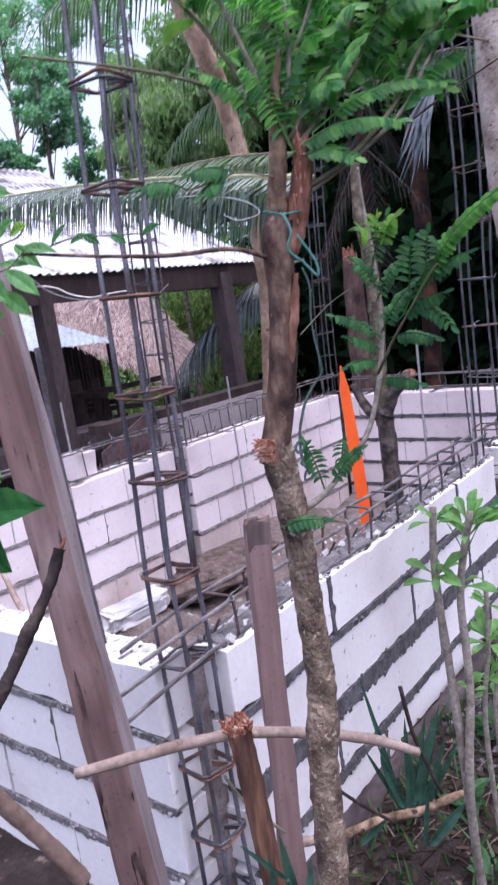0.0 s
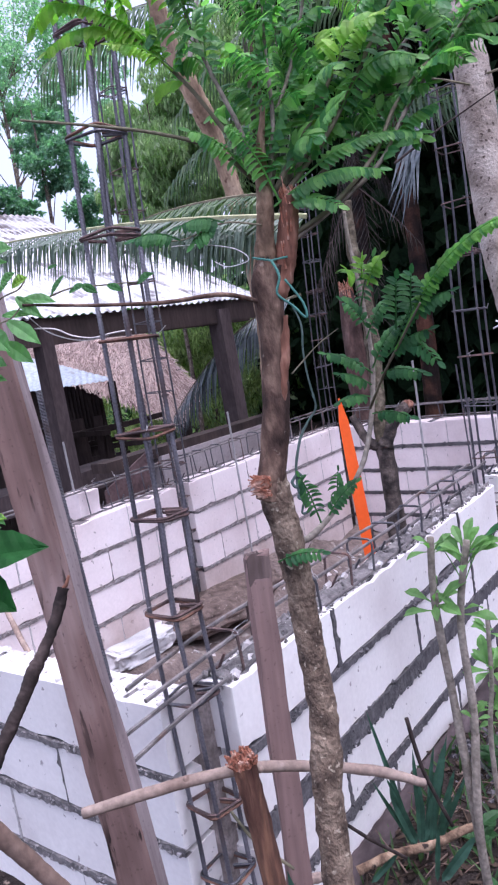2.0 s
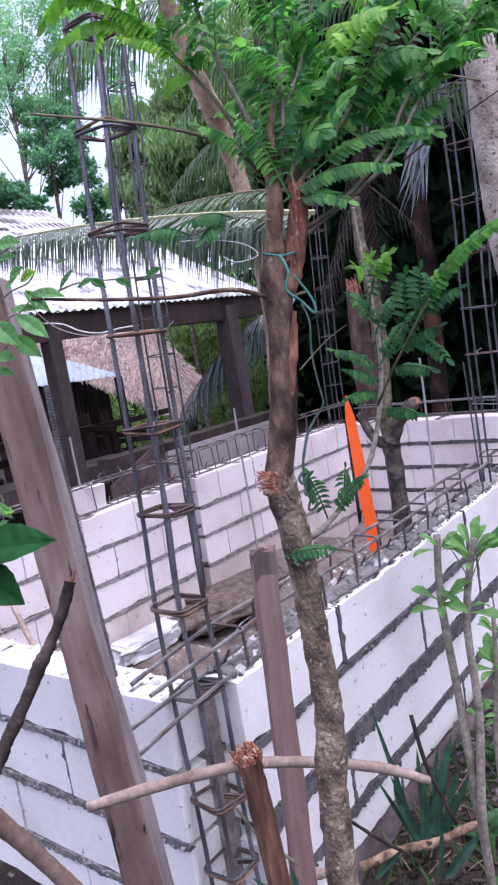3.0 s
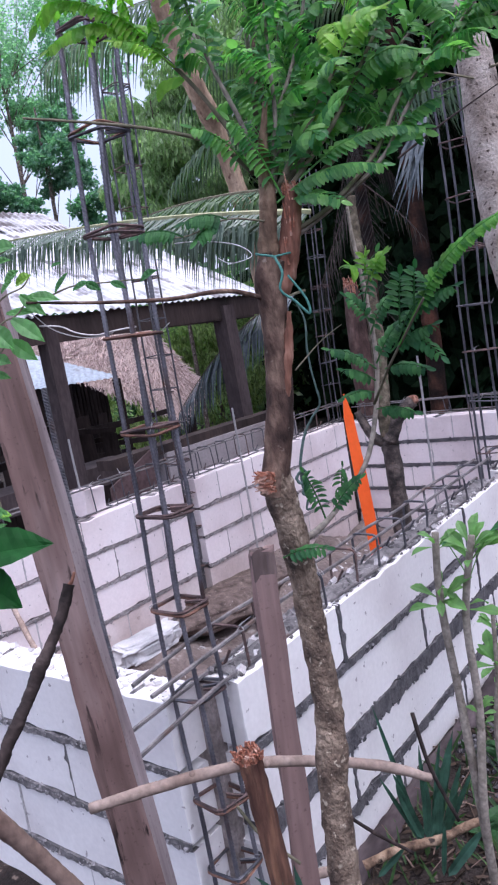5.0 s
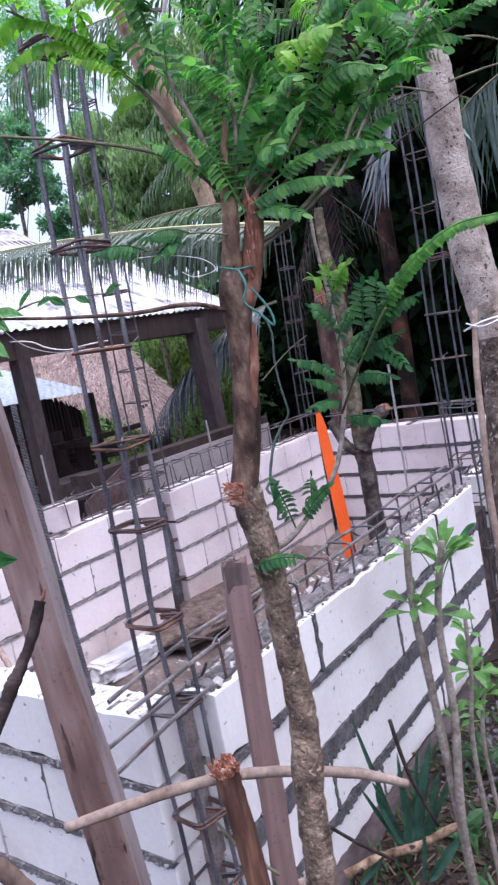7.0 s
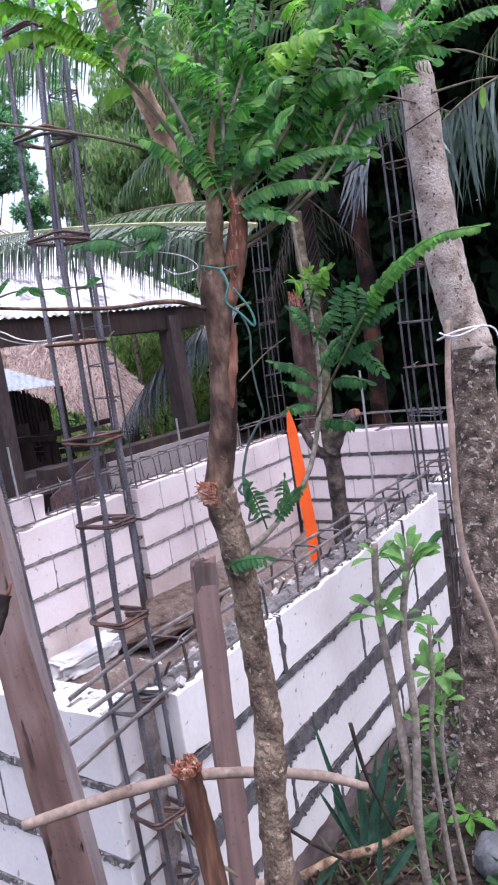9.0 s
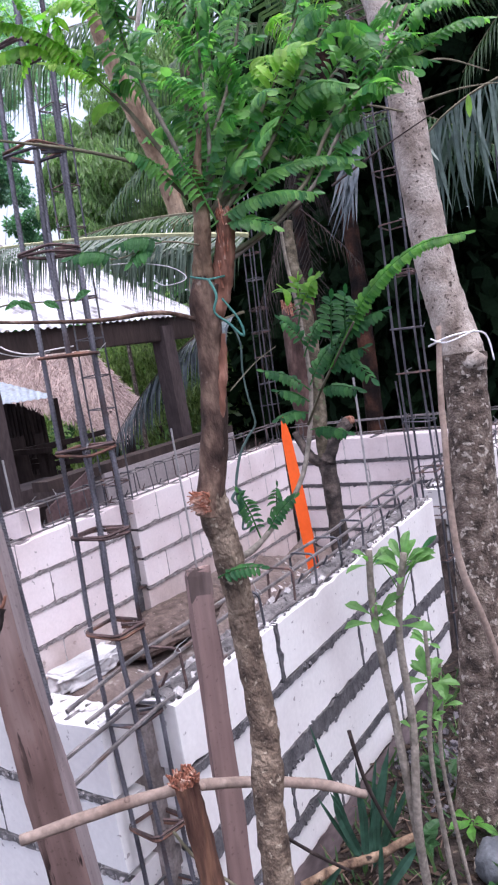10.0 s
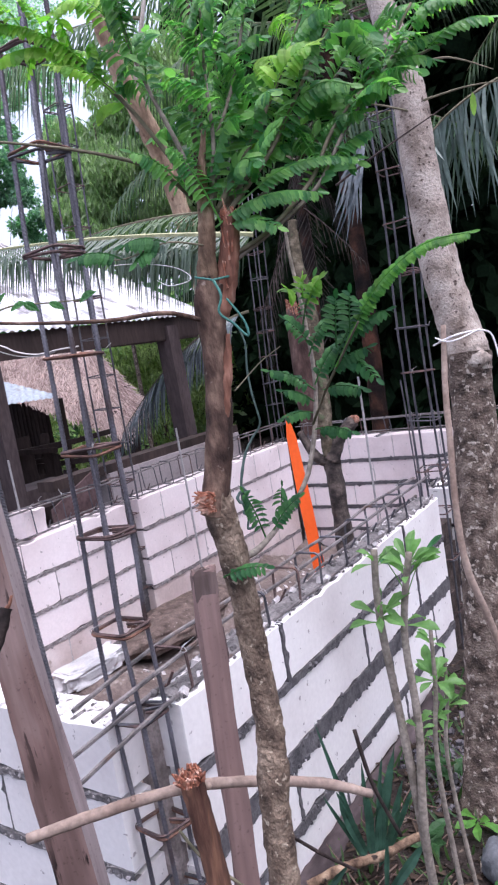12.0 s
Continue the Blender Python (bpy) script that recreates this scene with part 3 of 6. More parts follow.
part("column_fill", lump, M_MORTAR_WET, wall_west, "dark rough mortar behind the column bars")

lump = Shape()
for k in range(10):
    lump.box(pose(-0.12 + rng.uniform(-0.004, 0.004), 0.134, 0.118 * k + 0.06, rng.uniform(-2, 2), rng.uniform(-2, 2), rng.uniform(-5, 5)), 0.068, 0.04, 0.125)
part("column_fill", lump, M_FILL, wall_east, "rough pale brown mortar behind the column bars")

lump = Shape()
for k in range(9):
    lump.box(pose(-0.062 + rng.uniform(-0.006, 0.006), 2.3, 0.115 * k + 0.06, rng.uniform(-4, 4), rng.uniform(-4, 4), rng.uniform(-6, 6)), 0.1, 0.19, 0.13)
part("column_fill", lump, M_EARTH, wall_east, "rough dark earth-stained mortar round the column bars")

bed = Shape()
cols, rows = 9, 104
for j in range(rows):
    for i in range(cols):
        x, y = -0.112 + 0.1 * i / (cols - 1), 0.16 + 2.02 * j / (rows - 1)
        rise = 0.016 * (1 - ((x + 0.066 + 0.014 * noise.noise((y * 5, 3.0, 1.0))) / 0.045) ** 2) + 0.012 * noise.noise((x * 60, y * 40, 2.0)) + 0.008 * noise.noise((x * 130, y * 110, 6.0))
        bed.v.append((x, y, 1.194 + max(rise, -0.006)))
bed.f = [(j * cols + i, j * cols + i + 1, (j + 1) * cols + i + 1, (j + 1) * cols + i) for j in range(rows - 1) for i in range(cols - 1)]
part("mortar_bed", bed, M_MORTAR, wall_east, "lumpy grey mortar spread on the wall top", smooth=True)

# a loose block left on the west wall
loose = part("concrete_block", block_mesh(random.Random(23), 0.17, 0.16, 0.12), M_BLOCK_ROSE)
loose.matrix_basis = pose(-2.22, 1.555, 1.278, 2, 3, 96)
tagged(loose, "loose dusty whitish block lying on the wall", "block")


# ---- steel ----
def hoop(m, wx, wy, r=0.004, n=5):
    """A closed stirrup with rounded corners and two hooked ends."""
    s, c, pts = Shape(), 0.018, []
    for sx, sy, a0 in ((1, 1, 0), (-1, 1, 90), (-1, -1, 180), (1, -1, 270)):
        for k in range(4):
            a = radians(a0 + k * 30)
            pts.append(m @ Vector((sx * (wx / 2 - c) + c * math.cos(a), sy * (wy / 2 - c) + c * math.sin(a), 0)))
    s.tube(pts + [pts[0]], r, n)
    tip = m @ Vector((wx / 2 - 0.045, wy / 2 - 0.045, 0.004))
    s.tube([pts[0], tip], r, n)
    return s


def ribbed(pts, r, pitch=0.009):
    """A deformed bar: slanting raised ribs along its length."""
    way = spline(pts, 10)
    fine, lengths = [], [0.0]
    for a, b in zip(way, way[1:]):
        lengths.append(lengths[-1] + (b - a).length)
    cnt = int(lengths[-1] / (pitch / 4))
    for i in range(cnt + 1):
        d = lengths[-1] * i / cnt
        k = min(max(int(np.searchsorted(lengths, d)) - 1, 0), len(way) - 2)
        u = (d - lengths[k]) / max(lengths[k + 1] - lengths[k], 1e-6)
        fine.append(way[k].lerp(way[k + 1], u))
    bar = Shape().tube(fine, r, 12)
    for i in range(cnt + 1):
        for k in range(12):
            p = Vector(bar.v[i * 12 + k])
            bar.v[i * 12 + k] = tuple(fine[i] + (p - fine[i]) * (1.0 + 0.2 * math.sin(2 * math.pi * (i / 4 + k / 4))))
    return bar


def column_cage(label, axis, wide, bar, spacing, turn=0.0, ribs=False, seed=1, first=0.1, extra=0, levels=()):
    """Upright bars tied with stirrups, along the given axis points."""
    rng = random.Random(seed)
    ob = thing("rebar_column", axis[0], label, "rebar column", "rebar columns")
    rot = pose(0, 0, 0, 0, 0, turn)
    corners = [(1, 1), (-1, 1), (-1, -1), (1, -1)] + [(0.1, 1), (-0.2, -1)][:extra]
    for sx, sy in corners:
        off = rot @ Vector((sx * wide / 2, sy * wide / 2, 0))
        pts = [Vector(p) + off + Vector((rng.uniform(-1, 1), rng.uniform(-1, 1), 0)) * wide * 0.05 for p in axis]
        part("bar", ribbed(pts, bar) if ribs else Shape().tube(spline(pts, 4), bar, 6), M_NEAR_BAR if ribs else M_REBAR, ob, smooth=True)
    way = spline(axis, 20)
    d, last, run, hit_levels = first, way[0], 0.0, list(levels)
    for p in way[1:]:
        run += (p - last).length
        last = p
        if (levels and hit_levels and p.z >= hit_levels[0]) or (not levels and run >= d):
            d += spacing * rng.uniform(0.95, 1.05)
            hit_levels = hit_levels[1:]
            for k in range(2 if rng.random() < (0.7 if ribs else 0.35) else 1):
                m = Matrix.Translation(p + Vector((0, 0, (0.007 if ribs else 0.012) * k))) @ rot @ pose(0, 0, 0, rng.uniform(-5, 5), rng.uniform(-5, 5), rng.uniform(-11, 11) if ribs else rng.uniform(-4, 4))
                part("stirrup", hoop(m, wide + 4.4 * bar if ribs else wide + 3.4 * bar, wide + 3.4 * bar, bar * (0.72 if ribs else 0.6)), M_RUST_FRESH if ribs and rng.random() < 0.16 else M_RUST if rng.random() < 0.6 else M_REBAR, ob)
            c = m @ Vector((wide / 2 * rng.choice((-1, 1)), wide / 2 * rng.choice((-1, 1)), 0))
            loop = [c + Vector((rng.uniform(-1, 1), rng.uniform(-1, 1), rng.uniform(-1, 1))) * 0.012 for k in range(5)]
            part("tie_wire", Shape().tube(spline(loop + [c + Vector((0.02, rng.uniform(-0.03, 0.03), 0.02))], 3), 0.0011, 4), M_WIRE, ob)
    return ob


def beam_cage(label, start, turn, length, wide, high, spacing, seed, bar=0.005, ends=(0, 0, 0, 0), first=0.08):
    """Four bars lying on a wall, held by stirrups."""
    rng = random.Random(seed)
    m = pose(*start, 0, 0, turn)
    ob = thing("rebar_beam", start, label, "rebar beam", "rebar beams")
    for k, (y, z) in enumerate(((-1, 0), (1, 0), (-1, 1), (1, 1))):
        x0 = -ends[k]
        pts = [m @ Vector((x0 + (length - x0) * i / 8, y * wide / 2 + rng.uniform(-1, 1) * 0.006, z * high + rng.uniform(-1, 1) * 0.006 - (0.12 * ends[k] if i == 0 else 0))) for i in range(9)]
        part("bar", Shape().tube(spline(pts, 3), bar, 6), M_DUSTY_BAR, ob)
    x = first
    while x < length - 0.05:
        q = m @ pose(x, 0, high / 2, 0, 90 + rng.uniform(-9, 9), rng.uniform(-8, 8))
        part("stirrup", hoop(q, high + 0.018, wide + 0.018, bar * 0.75), M_REBAR if rng.random() < 0.7 else M_RUST, ob)
        c = q @ Vector(((high + 0.018) / 2 * rng.choice((-1, 1)), (wide + 0.018) / 2 * rng.choice((-1, 1)), 0))
        loop = [c + Vector((rng.uniform(-1, 1), rng.uniform(-1, 1), rng.uniform(-1, 1))) * 0.011 for k in range(5)]
        part("tie_wire", Shape().tube(spline(loop + [c + Vector((rng.uniform(-0.03, 0.03), 0.01, 0.028))], 3), 0.0011, 4), M_WIRE, ob)
        x += spacing * rng.uniform(0.8, 1.2)
    return ob


column_cage("tall tied steel bars with rusty stirrups rising from the wall corner",
            [(-0.06, 0.08, 0.4), (-0.063, 0.075, 0.82), (-0.081, 0.078, 1.19), (-0.09, 0.08, 1.43), (-0.089, 0.09, 1.67), (-0.091, 0.095, 1.88), (-0.095, 0.1, 2.1), (-0.1, 0.105, 2.34), (-0.098, 0.117, 2.57), (-0.09, 0.131, 2.8), (-0.085, 0.14, 3.1)],
            0.088, 0.0057, 0.232, 0, True, 2, 0.05, 0, (0.5, 0.69, 0.888, 1.185, 1.418, 1.657, 1.868, 2.09, 2.33, 2.56, 2.79, 3.0))
column_cage("tall slender tied steel bars standing in the wall gap", [(-0.04, 2.3, 0.3), (-0.04, 2.3, 1.2), (-0.05, 2.3, 2.0), (-0.04, 2.3, 2.6), (-0.06, 2.3, 3.5)], 0.112, 0.006, 0.24, 0, False, 4, 0.3)
column_cage("tall slender tied steel bars standing in the wall gap", [(-2.19, 2.31, 0.3), (-2.19, 2.33, 1.2), (-2.19, 2.33, 2.0), (-2.19, 2.36, 3.0), (-2.19, 2.4, 3.9)], 0.12, 0.006, 0.24, 0, False, 5, 0.3)
column_cage("tall slender tied steel bars at the far wall corner", [(-2.19, 4.45, 0.3), (-2.2, 4.46, 1.6), (-2.18, 4.48, 2.4), (-2.14, 4.5, 3.4)], 0.11, 0.006, 0.22, 0, False, 6, 0.3)
column_cage("tall slender tied steel bars at the far wall corner", [(0.0, 4.62, 0.3), (0.0, 4.62, 1.6), (0.02, 4.62, 2.4), (0.05, 4.62, 3.6)], 0.13, 0.006, 0.22, 0, False, 8, 0.3)
beam_cage("tied steel beam bars lying along the wall top", (-0.065, 0.0, 1.208), 90, 2.2, 0.085, 0.1, 0.19, 3, 0.006, (0.2, 0.16, 0.12, 0.1), 0.21)
beam_cage("tied steel beam bars lying along the wall top", (-0.065, 2.36, 1.212), 90, 2.1, 0.085, 0.085, 0.19, 5, 0.006)
beam_cage("tied steel beam bars lying along the wall top", (-2.19, -0.3, 1.215), 90, 4.9, 0.1, 0.15, 0.2, 7, 0.0052)
beam_cage("tied steel beam bars lying along the wall top", (-2.1, 4.63, 1.19), 0, 4.1, 0.1, 0.12, 0.22, 9, 0.0052)


def rod(label, a, b, r=0.006, material=None):
    way = [Vector(a).lerp(Vector(b), i / 6) + Vector((0.004 * noise.noise((i, a[0], 1)), 0.004 * noise.noise((i, a[1], 2)), 0)) for i in range(7)]
    return tagged(part("steel_rod", Shape().tube(way, r, 6), material or M_REBAR), label, "steel rod", "upright rods")


rod("thin steel rod standing upright by the wall", (-1.9, 2.668, 0.2), (-1.9, 2.641, 1.62), 0.007, M_WIRE)
rod("thin steel rod standing upright by the wall", (-2.19, 1.503, 0.95), (-2.19, 1.481, 1.664), 0.006, M_WIRE)
rod("thin steel rod standing upright in the enclosure", (-0.873, 3.4, 0.15), (-0.87, 3.4, 1.76), 0.008, M_WIRE)
rod("thin steel rod standing upright at the far wall", (-0.95, 4.5, 0.2), (-1.0, 4.5, 1.62), 0.007)
rod("thin steel rod standing upright in the enclosure", (-0.5, 3.3, 0.15), (-0.5, 3.3, 1.3), 0.006, M_WIRE)

tagged(part("steel_rod", ribbed([(-0.424, 0.060, 2.010), (-0.422, 0.060, 1.860), (-0.414, 0.060, 1.690), (-0.364, 0.060, 1.133)], 0.0075), M_REBAR), "ribbed steel starter bar rising from the wall", "steel rod", "upright rods")

# ---- things inside the walls ----
ob = Shape()
ob.add([(x, y, z) for z, k in ((0.15, 1.0), (1.25, 0.98), (1.57, 0.75), (1.69, 0.12)) for x, y in ((-0.033 * k, -0.009), (0.033 * k, -0.009), (0.033 * k, 0.009), (-0.033 * k, 0.009))],
       [(0, 3, 2, 1)] + [(r * 4 + i, r * 4 + (i + 1) % 4, r * 4 + 4 + (i + 1) % 4, r * 4 + 4 + i) for r in range(3) for i in range(4)] + [(12, 13, 14, 15)])
board = part("orange_board", ob, M_ORANGE)
board.matrix_basis = pose(-0.66, 2.2, 0.0, 0, -3.2, 33)
tagged(board, "bright orange painted board with a pointed top, leaning", "board")


def lumpy(centre, size, seed, cuts=3, rough=0.12, flat=0.0):
    """An uneven rounded lump."""
    bm = bmesh.new()
    bmesh.ops.create_icosphere(bm, subdivisions=cuts, radius=1)
    for v in bm.verts:
        p = v.co.copy()
        k = 1 + rough * noise.noise(p * 1.7 + Vector((seed, 0, 0))) + rough * 0.5 * noise.noise(p * 5 + Vector((0, seed, 0)))
        p = Vector([math.copysign(abs(c) ** (1 - flat), c) for c in p])
        v.co = Vector((p.x * size[0], p.y * size[1], p.z * size[2])) * k + Vector(centre)
    me = bpy.data.meshes.new("lump")
    bm.to_mesh(me)
    bm.free()
    me.polygons.foreach_set("use_smooth", [True] * len(me.polygons))
    return me


tagged(part("earth_heap", lumpy((-2.02, 2.5, 0.33), (0.26, 0.62, 0.11), 8, 5, 0.2), M_HEAP), "dark brown earth heaped at the inner wall foot", "earth", kind="stuff")
sack = part("cement_sack", lumpy((0, 0, 0), (0.1, 0.2, 0.055), 3, 5, 0.24, 0.5), M_SACK)
sack.matrix_basis = pose(-1.93, 1.54, 0.425, 5, 4, -16)
tagged(sack, "crumpled whitish sack lying on the fill", "sack")
tagged(part("stone", lumpy((0.571, 0.744, 0.480), (0.06, 0.075, 0.062), 8, 3, 0.3), M_STONE), "grey rounded stone on the soil", "stone")

rng = random.Random(11)
s = Shape()
grey = Shape()
for i in range(900):
    y = rng.uniform(0.15, 2.2) if rng.random() < 0.75 else rng.uniform(2.4, 4.5)
    x = rng.uniform(-0.115, -0.003)
    k = rng.uniform(0.002, 0.008) if rng.random() < 0.85 else rng.uniform(0.01, 0.02)
    (s if rng.random() < 0.4 else grey).box(pose(x, y, 1.2 + k * 0.4, *[rng.uniform(0, 90) for _ in range(3)]), k, k * 1.3, k)
tagged(part("mortar_rubble", grey, M_MORTAR), "grey mortar crumbs on the wall top", "rubble", kind="stuff")
chips = Shape()
for i in range(420):
    k = rng.uniform(0.002, 0.006) if rng.random() < 0.8 else rng.uniform(0.008, 0.016)
    chips.box(pose(rng.uniform(-2.1, -0.13), rng.uniform(0.01, 0.11), 1.192 + k * 0.25, rng.uniform(-20, 20), rng.uniform(-20, 20), rng.uniform(0, 90)), k * 1.4, k * 1.8, k * 0.7)
tagged(part("block_chip", chips, M_BLOCK), "white chips of block on the wall top", "rubble", kind="stuff")
for i in range(420):
    k = rng.uniform(0.006, 0.03)
    s.box(pose(rng.uniform(-2.0, -0.15), rng.uniform(0.2, 4.2), 0.0, 0, 0, 0) @ pose(0, 0, 0, *[rng.uniform(0, 90) for _ in range(3)]), k, k, k)
s.v = [(x, y, z + (ground_height(x, y) if z < 0.5 else 0)) for x, y, z in s.v]
tagged(part("rubble", s, M_RUBBLE), "pale crumbs of block and mortar", "rubble", kind="stuff")


# ---- the fence in front: posts, stake, sticks ----
def plank(name, a, b, wide, thick, turn, material, label, category, taper=1.0, rough=0.004, seed=1, group="", side=None):
    """A sawn post from a to b with uneven edges."""
    rng = random.Random(seed)
    a, b = Vector(a), Vector(b)
    n, s = 14, Shape()
    rows = []
    for i in range(n + 1):
        u = i / n
        k = taper + (1 - taper) * (1 - u)
        for sx, sy in ((-1, -1), (-0.86, -1.0), (0.86, -1.0), (1, -1), (1, 1), (0.86, 1.0), (-0.86, 1.0), (-1, 1)):
            e = 0.9 if abs(sx) == 1 else 1.0
            rows.append((sx * wide / 2 * k + rng.uniform(-rough, rough), sy * e * thick / 2 * k + rng.uniform(-rough, rough) * 0.5, u * (b - a).length + (rng.uniform(-0.012, 0.012) if i == n else 0)))
    s.add(rows, [tuple(reversed(range(8)))] + [(r * 8 + i, r * 8 + (i + 1) % 8, r * 8 + 8 + (i + 1) % 8, r * 8 + 8 + i) for r in range(n) for i in range(8)] + [tuple(n * 8 + i for i in range(8))])
    ob = part(name, s, material)
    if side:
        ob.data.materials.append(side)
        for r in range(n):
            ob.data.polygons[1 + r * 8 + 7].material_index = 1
    ob.matrix_basis = Matrix.Translation(a) @ (b - a).to_track_quat("Z", "Y").to_matrix().to_4x4() @ pose(0, 0, 0, 0, 0, turn)
    return tagged(ob, label, category, group)


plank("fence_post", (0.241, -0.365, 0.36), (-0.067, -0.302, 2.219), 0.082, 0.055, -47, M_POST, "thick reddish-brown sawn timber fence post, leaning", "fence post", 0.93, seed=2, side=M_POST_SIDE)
stake = plank("wooden_stake", (0.402, -0.234, 0.36), (0.343, -0.101, 1.646), 0.048, 0.02, 35, M_STAKE, "grey-brown weathered timber stake with a dark top", "stake", 0.95, 0.003, 4)
tip_at = (Vector((0.343, -0.101, 1.646)) - Vector((0.402, -0.234, 0.36))).length
fibres = random.Random(12)
top = Shape()
for k, (z, e) in enumerate(((-0.055, 1.0), (-0.03, 1.015), (-0.006, 1.0), (0.004, 0.86))):
    top.v += [(x * 0.0232 * e + fibres.uniform(-0.0008, 0.0008), y * 0.0102 * e, z + fibres.uniform(-1, 1) * (0.014 if k == 0 else 0.004)) for x, y in ((-1, -1), (-0.6, -1.02), (-0.2, -1.02), (0.2, -1.02), (0.6, -1.02), (1, -1), (1, 1), (0.5, 1.02), (-0.5, 1.02), (-1, 1))]
top.f = [(r * 10 + i, r * 10 + (i + 1) % 10, r * 10 + 10 + (i + 1) % 10, r * 10 + 10 + i) for r in range(3) for i in range(10)] + [tuple(30 + i for i in range(10))]
for k in range(14):
    x, y = fibres.uniform(-0.02, 0.02), fibres.uniform(-0.008, 0.008)
    top.tube([(x, y, -0.01), (x + fibres.uniform(-0.003, 0.003), y, fibres.uniform(0.001, 0.007))], [0.0035, 0.0015], 4)
tip = tagged(part("split_top", top, M_STAKE_TOP), "dark split top end", kind="stuff")
tip.parent = stake
tip.matrix_basis = Matrix.Translation((0, 0, tip_at))


def stick(name, pts, radii, material, label, category="stick", n=9, broken=None, rough=0.08, seed=1):
    rng = random.Random(seed)
    s = limb(Shape(), pts, radii, n, 6, rough, rng)
    ob = tagged(part(name, s, material, smooth=True), label, category)
    if broken:
        tip, d = Vector(pts[broken]), (Vector(pts[broken]) - Vector(pts[1 if broken == 0 else -2])).normalized()
        r = radii[broken]
        f = Shape()
        for i in range(90):
            a, q = rng.uniform(0, 6.283), r * 1.12 * math.sqrt(rng.random())
            side = d.orthogonal().normalized()
            p = tip - d * 0.008 + (side * math.cos(a) + d.cross(side) * math.sin(a)) * q
            f.tube([p, p + d * rng.uniform(0.008, 0.018) + side * rng.uniform(-0.009, 0.009) + d.cross(side) * rng.uniform(-0.009, 0.009)], [r * 0.15, r * 0.08], 4)
        tagged(part("splintered_end", f, M_SPLINTER, ob), "fresh orange splintered wood", kind="stuff")
    return ob


rail = stick("fence_rail", [(0.162, -0.463, 1.292), (0.254, -0.388, 1.309), (0.348, -0.289, 1.311), (0.424, -0.195, 1.285), (0.523, -0.088, 1.235), (0.581, -0.010, 1.176)], [0.0095, 0.0105, 0.0102, 0.0098, 0.0098, 0.0085], M_STICK, "pale dry stick tied across the stakes as a rail", "fence rail")
for p, d in (((0.301, -0.340, 1.312), (0.2, -0.5, 1)), ((0.386, -0.242, 1.299), (0.6, -0.6, 0.4)), ((0.470, -0.145, 1.261), (0.3, -0.7, 0.7))):
    nub = Vector(d).normalized()
    part("knot", Shape().tube([Vector(p) + nub * 0.006, Vector(p) + nub * 0.0115, Vector(p) + nub * 0.014], [0.0075, 0.0055, 0.002], 8), M_STICK, rail, smooth=True)
stick("cut_branch_post", [(0.410, -0.261, 0.878), (0.400, -0.276, 1.144), (0.396, -0.285, 1.275), (0.393, -0.291, 1.349)], [0.0205, 0.0205, 0.021, 0.0225], M_REDPOST, "reddish cut branch post with a splintered top", "fence post", broken=-1, seed=3)
branch = tagged(part("dark_branch", bark([(0.203, -0.439, 1.697), (0.199, -0.461, 1.656), (0.197, -0.489, 1.619), (0.192, -0.517, 1.587), (0.185, -0.549, 1.542), (0.180, -0.586, 1.500), (0.174, -0.655, 1.421)], [0.009, 0.0095, 0.0085, 0.0112, 0.0098, 0.0105, 0.011], 14, 40, 0.2, 110), M_DARK_STICK, smooth=True), "dark dead branch leaning on the fence post", "branch")
part("side_twig", limb(Shape(), [(0.195, -0.440, 1.692), (0.210, -0.439, 1.702), (0.214, -0.433, 1.717)], [0.004, 0.0025], 6), M_TORN, branch, "short broken twig end")
tagged(part("brown_branch", bark([(0.244, -0.713, 1.513), (0.272, -0.678, 1.439), (0.283, -0.651, 1.387), (0.299, -0.623, 1.327), (0.322, -0.592, 1.251)], [0.0135, 0.013, 0.0122, 0.0125, 0.0125], 16, 20, 0.14, 50), M_BRANCH, smooth=True), "brown dead branch at the fence foot", "branch")
tagged(part("fallen_log", bark([(0.02, 0.3, 0.385), (0.035, 0.75, 0.4), (0.055, 1.2, 0.415), (0.06, 1.75, 0.435)], [0.045, 0.044, 0.04, 0.038], 18, 30, 0.12, 22), M_LOG, smooth=True), "dark grey-brown log lying along the wall foot", "log")
stick("dry_branch", [(0.212, 0.264, 0.660), (0.268, 0.323, 0.676), (0.316, 0.374, 0.677), (0.363, 0.412, 0.681), (0.407, 0.461, 0.692), (0.454, 0.500, 0.707)], [0.0125, 0.012, 0.0125, 0.012, 0.0115, 0.01], M_STEM, "mottled brown dry branch lying on the litter", "branch", rough=0.14)
stick("thin_stick", [(0.303, 0.469, 0.995), (0.333, 0.468, 0.846), (0.388, 0.483, 0.693)], [0.006, 0.0055, 0.005], M_DARK_STICK, "thin dark stick poking up from the litter")
stick("thin_stick", [(0.280, 0.139, 0.903), (0.308, 0.206, 0.819), (0.351, 0.283, 0.730)], [0.004, 0.0045, 0.004], M_DARK_STICK, "thin dark stick lying on the litter")
stick("pale_stick", [(-1.648, 0.575, 1.078), (-1.427, 0.480, 1.002), (-1.313, 0.435, 0.964)], [0.012, 0.012, 0.011], M_STICK, "pale stick standing inside the wall")
stick("thin_stick", [(0.324, -0.270, 1.215), (0.356, -0.257, 1.159), (0.413, -0.228, 1.099)], [0.003, 0.003, 0.003], M_TWIG, "thin bent twig at the cut post")


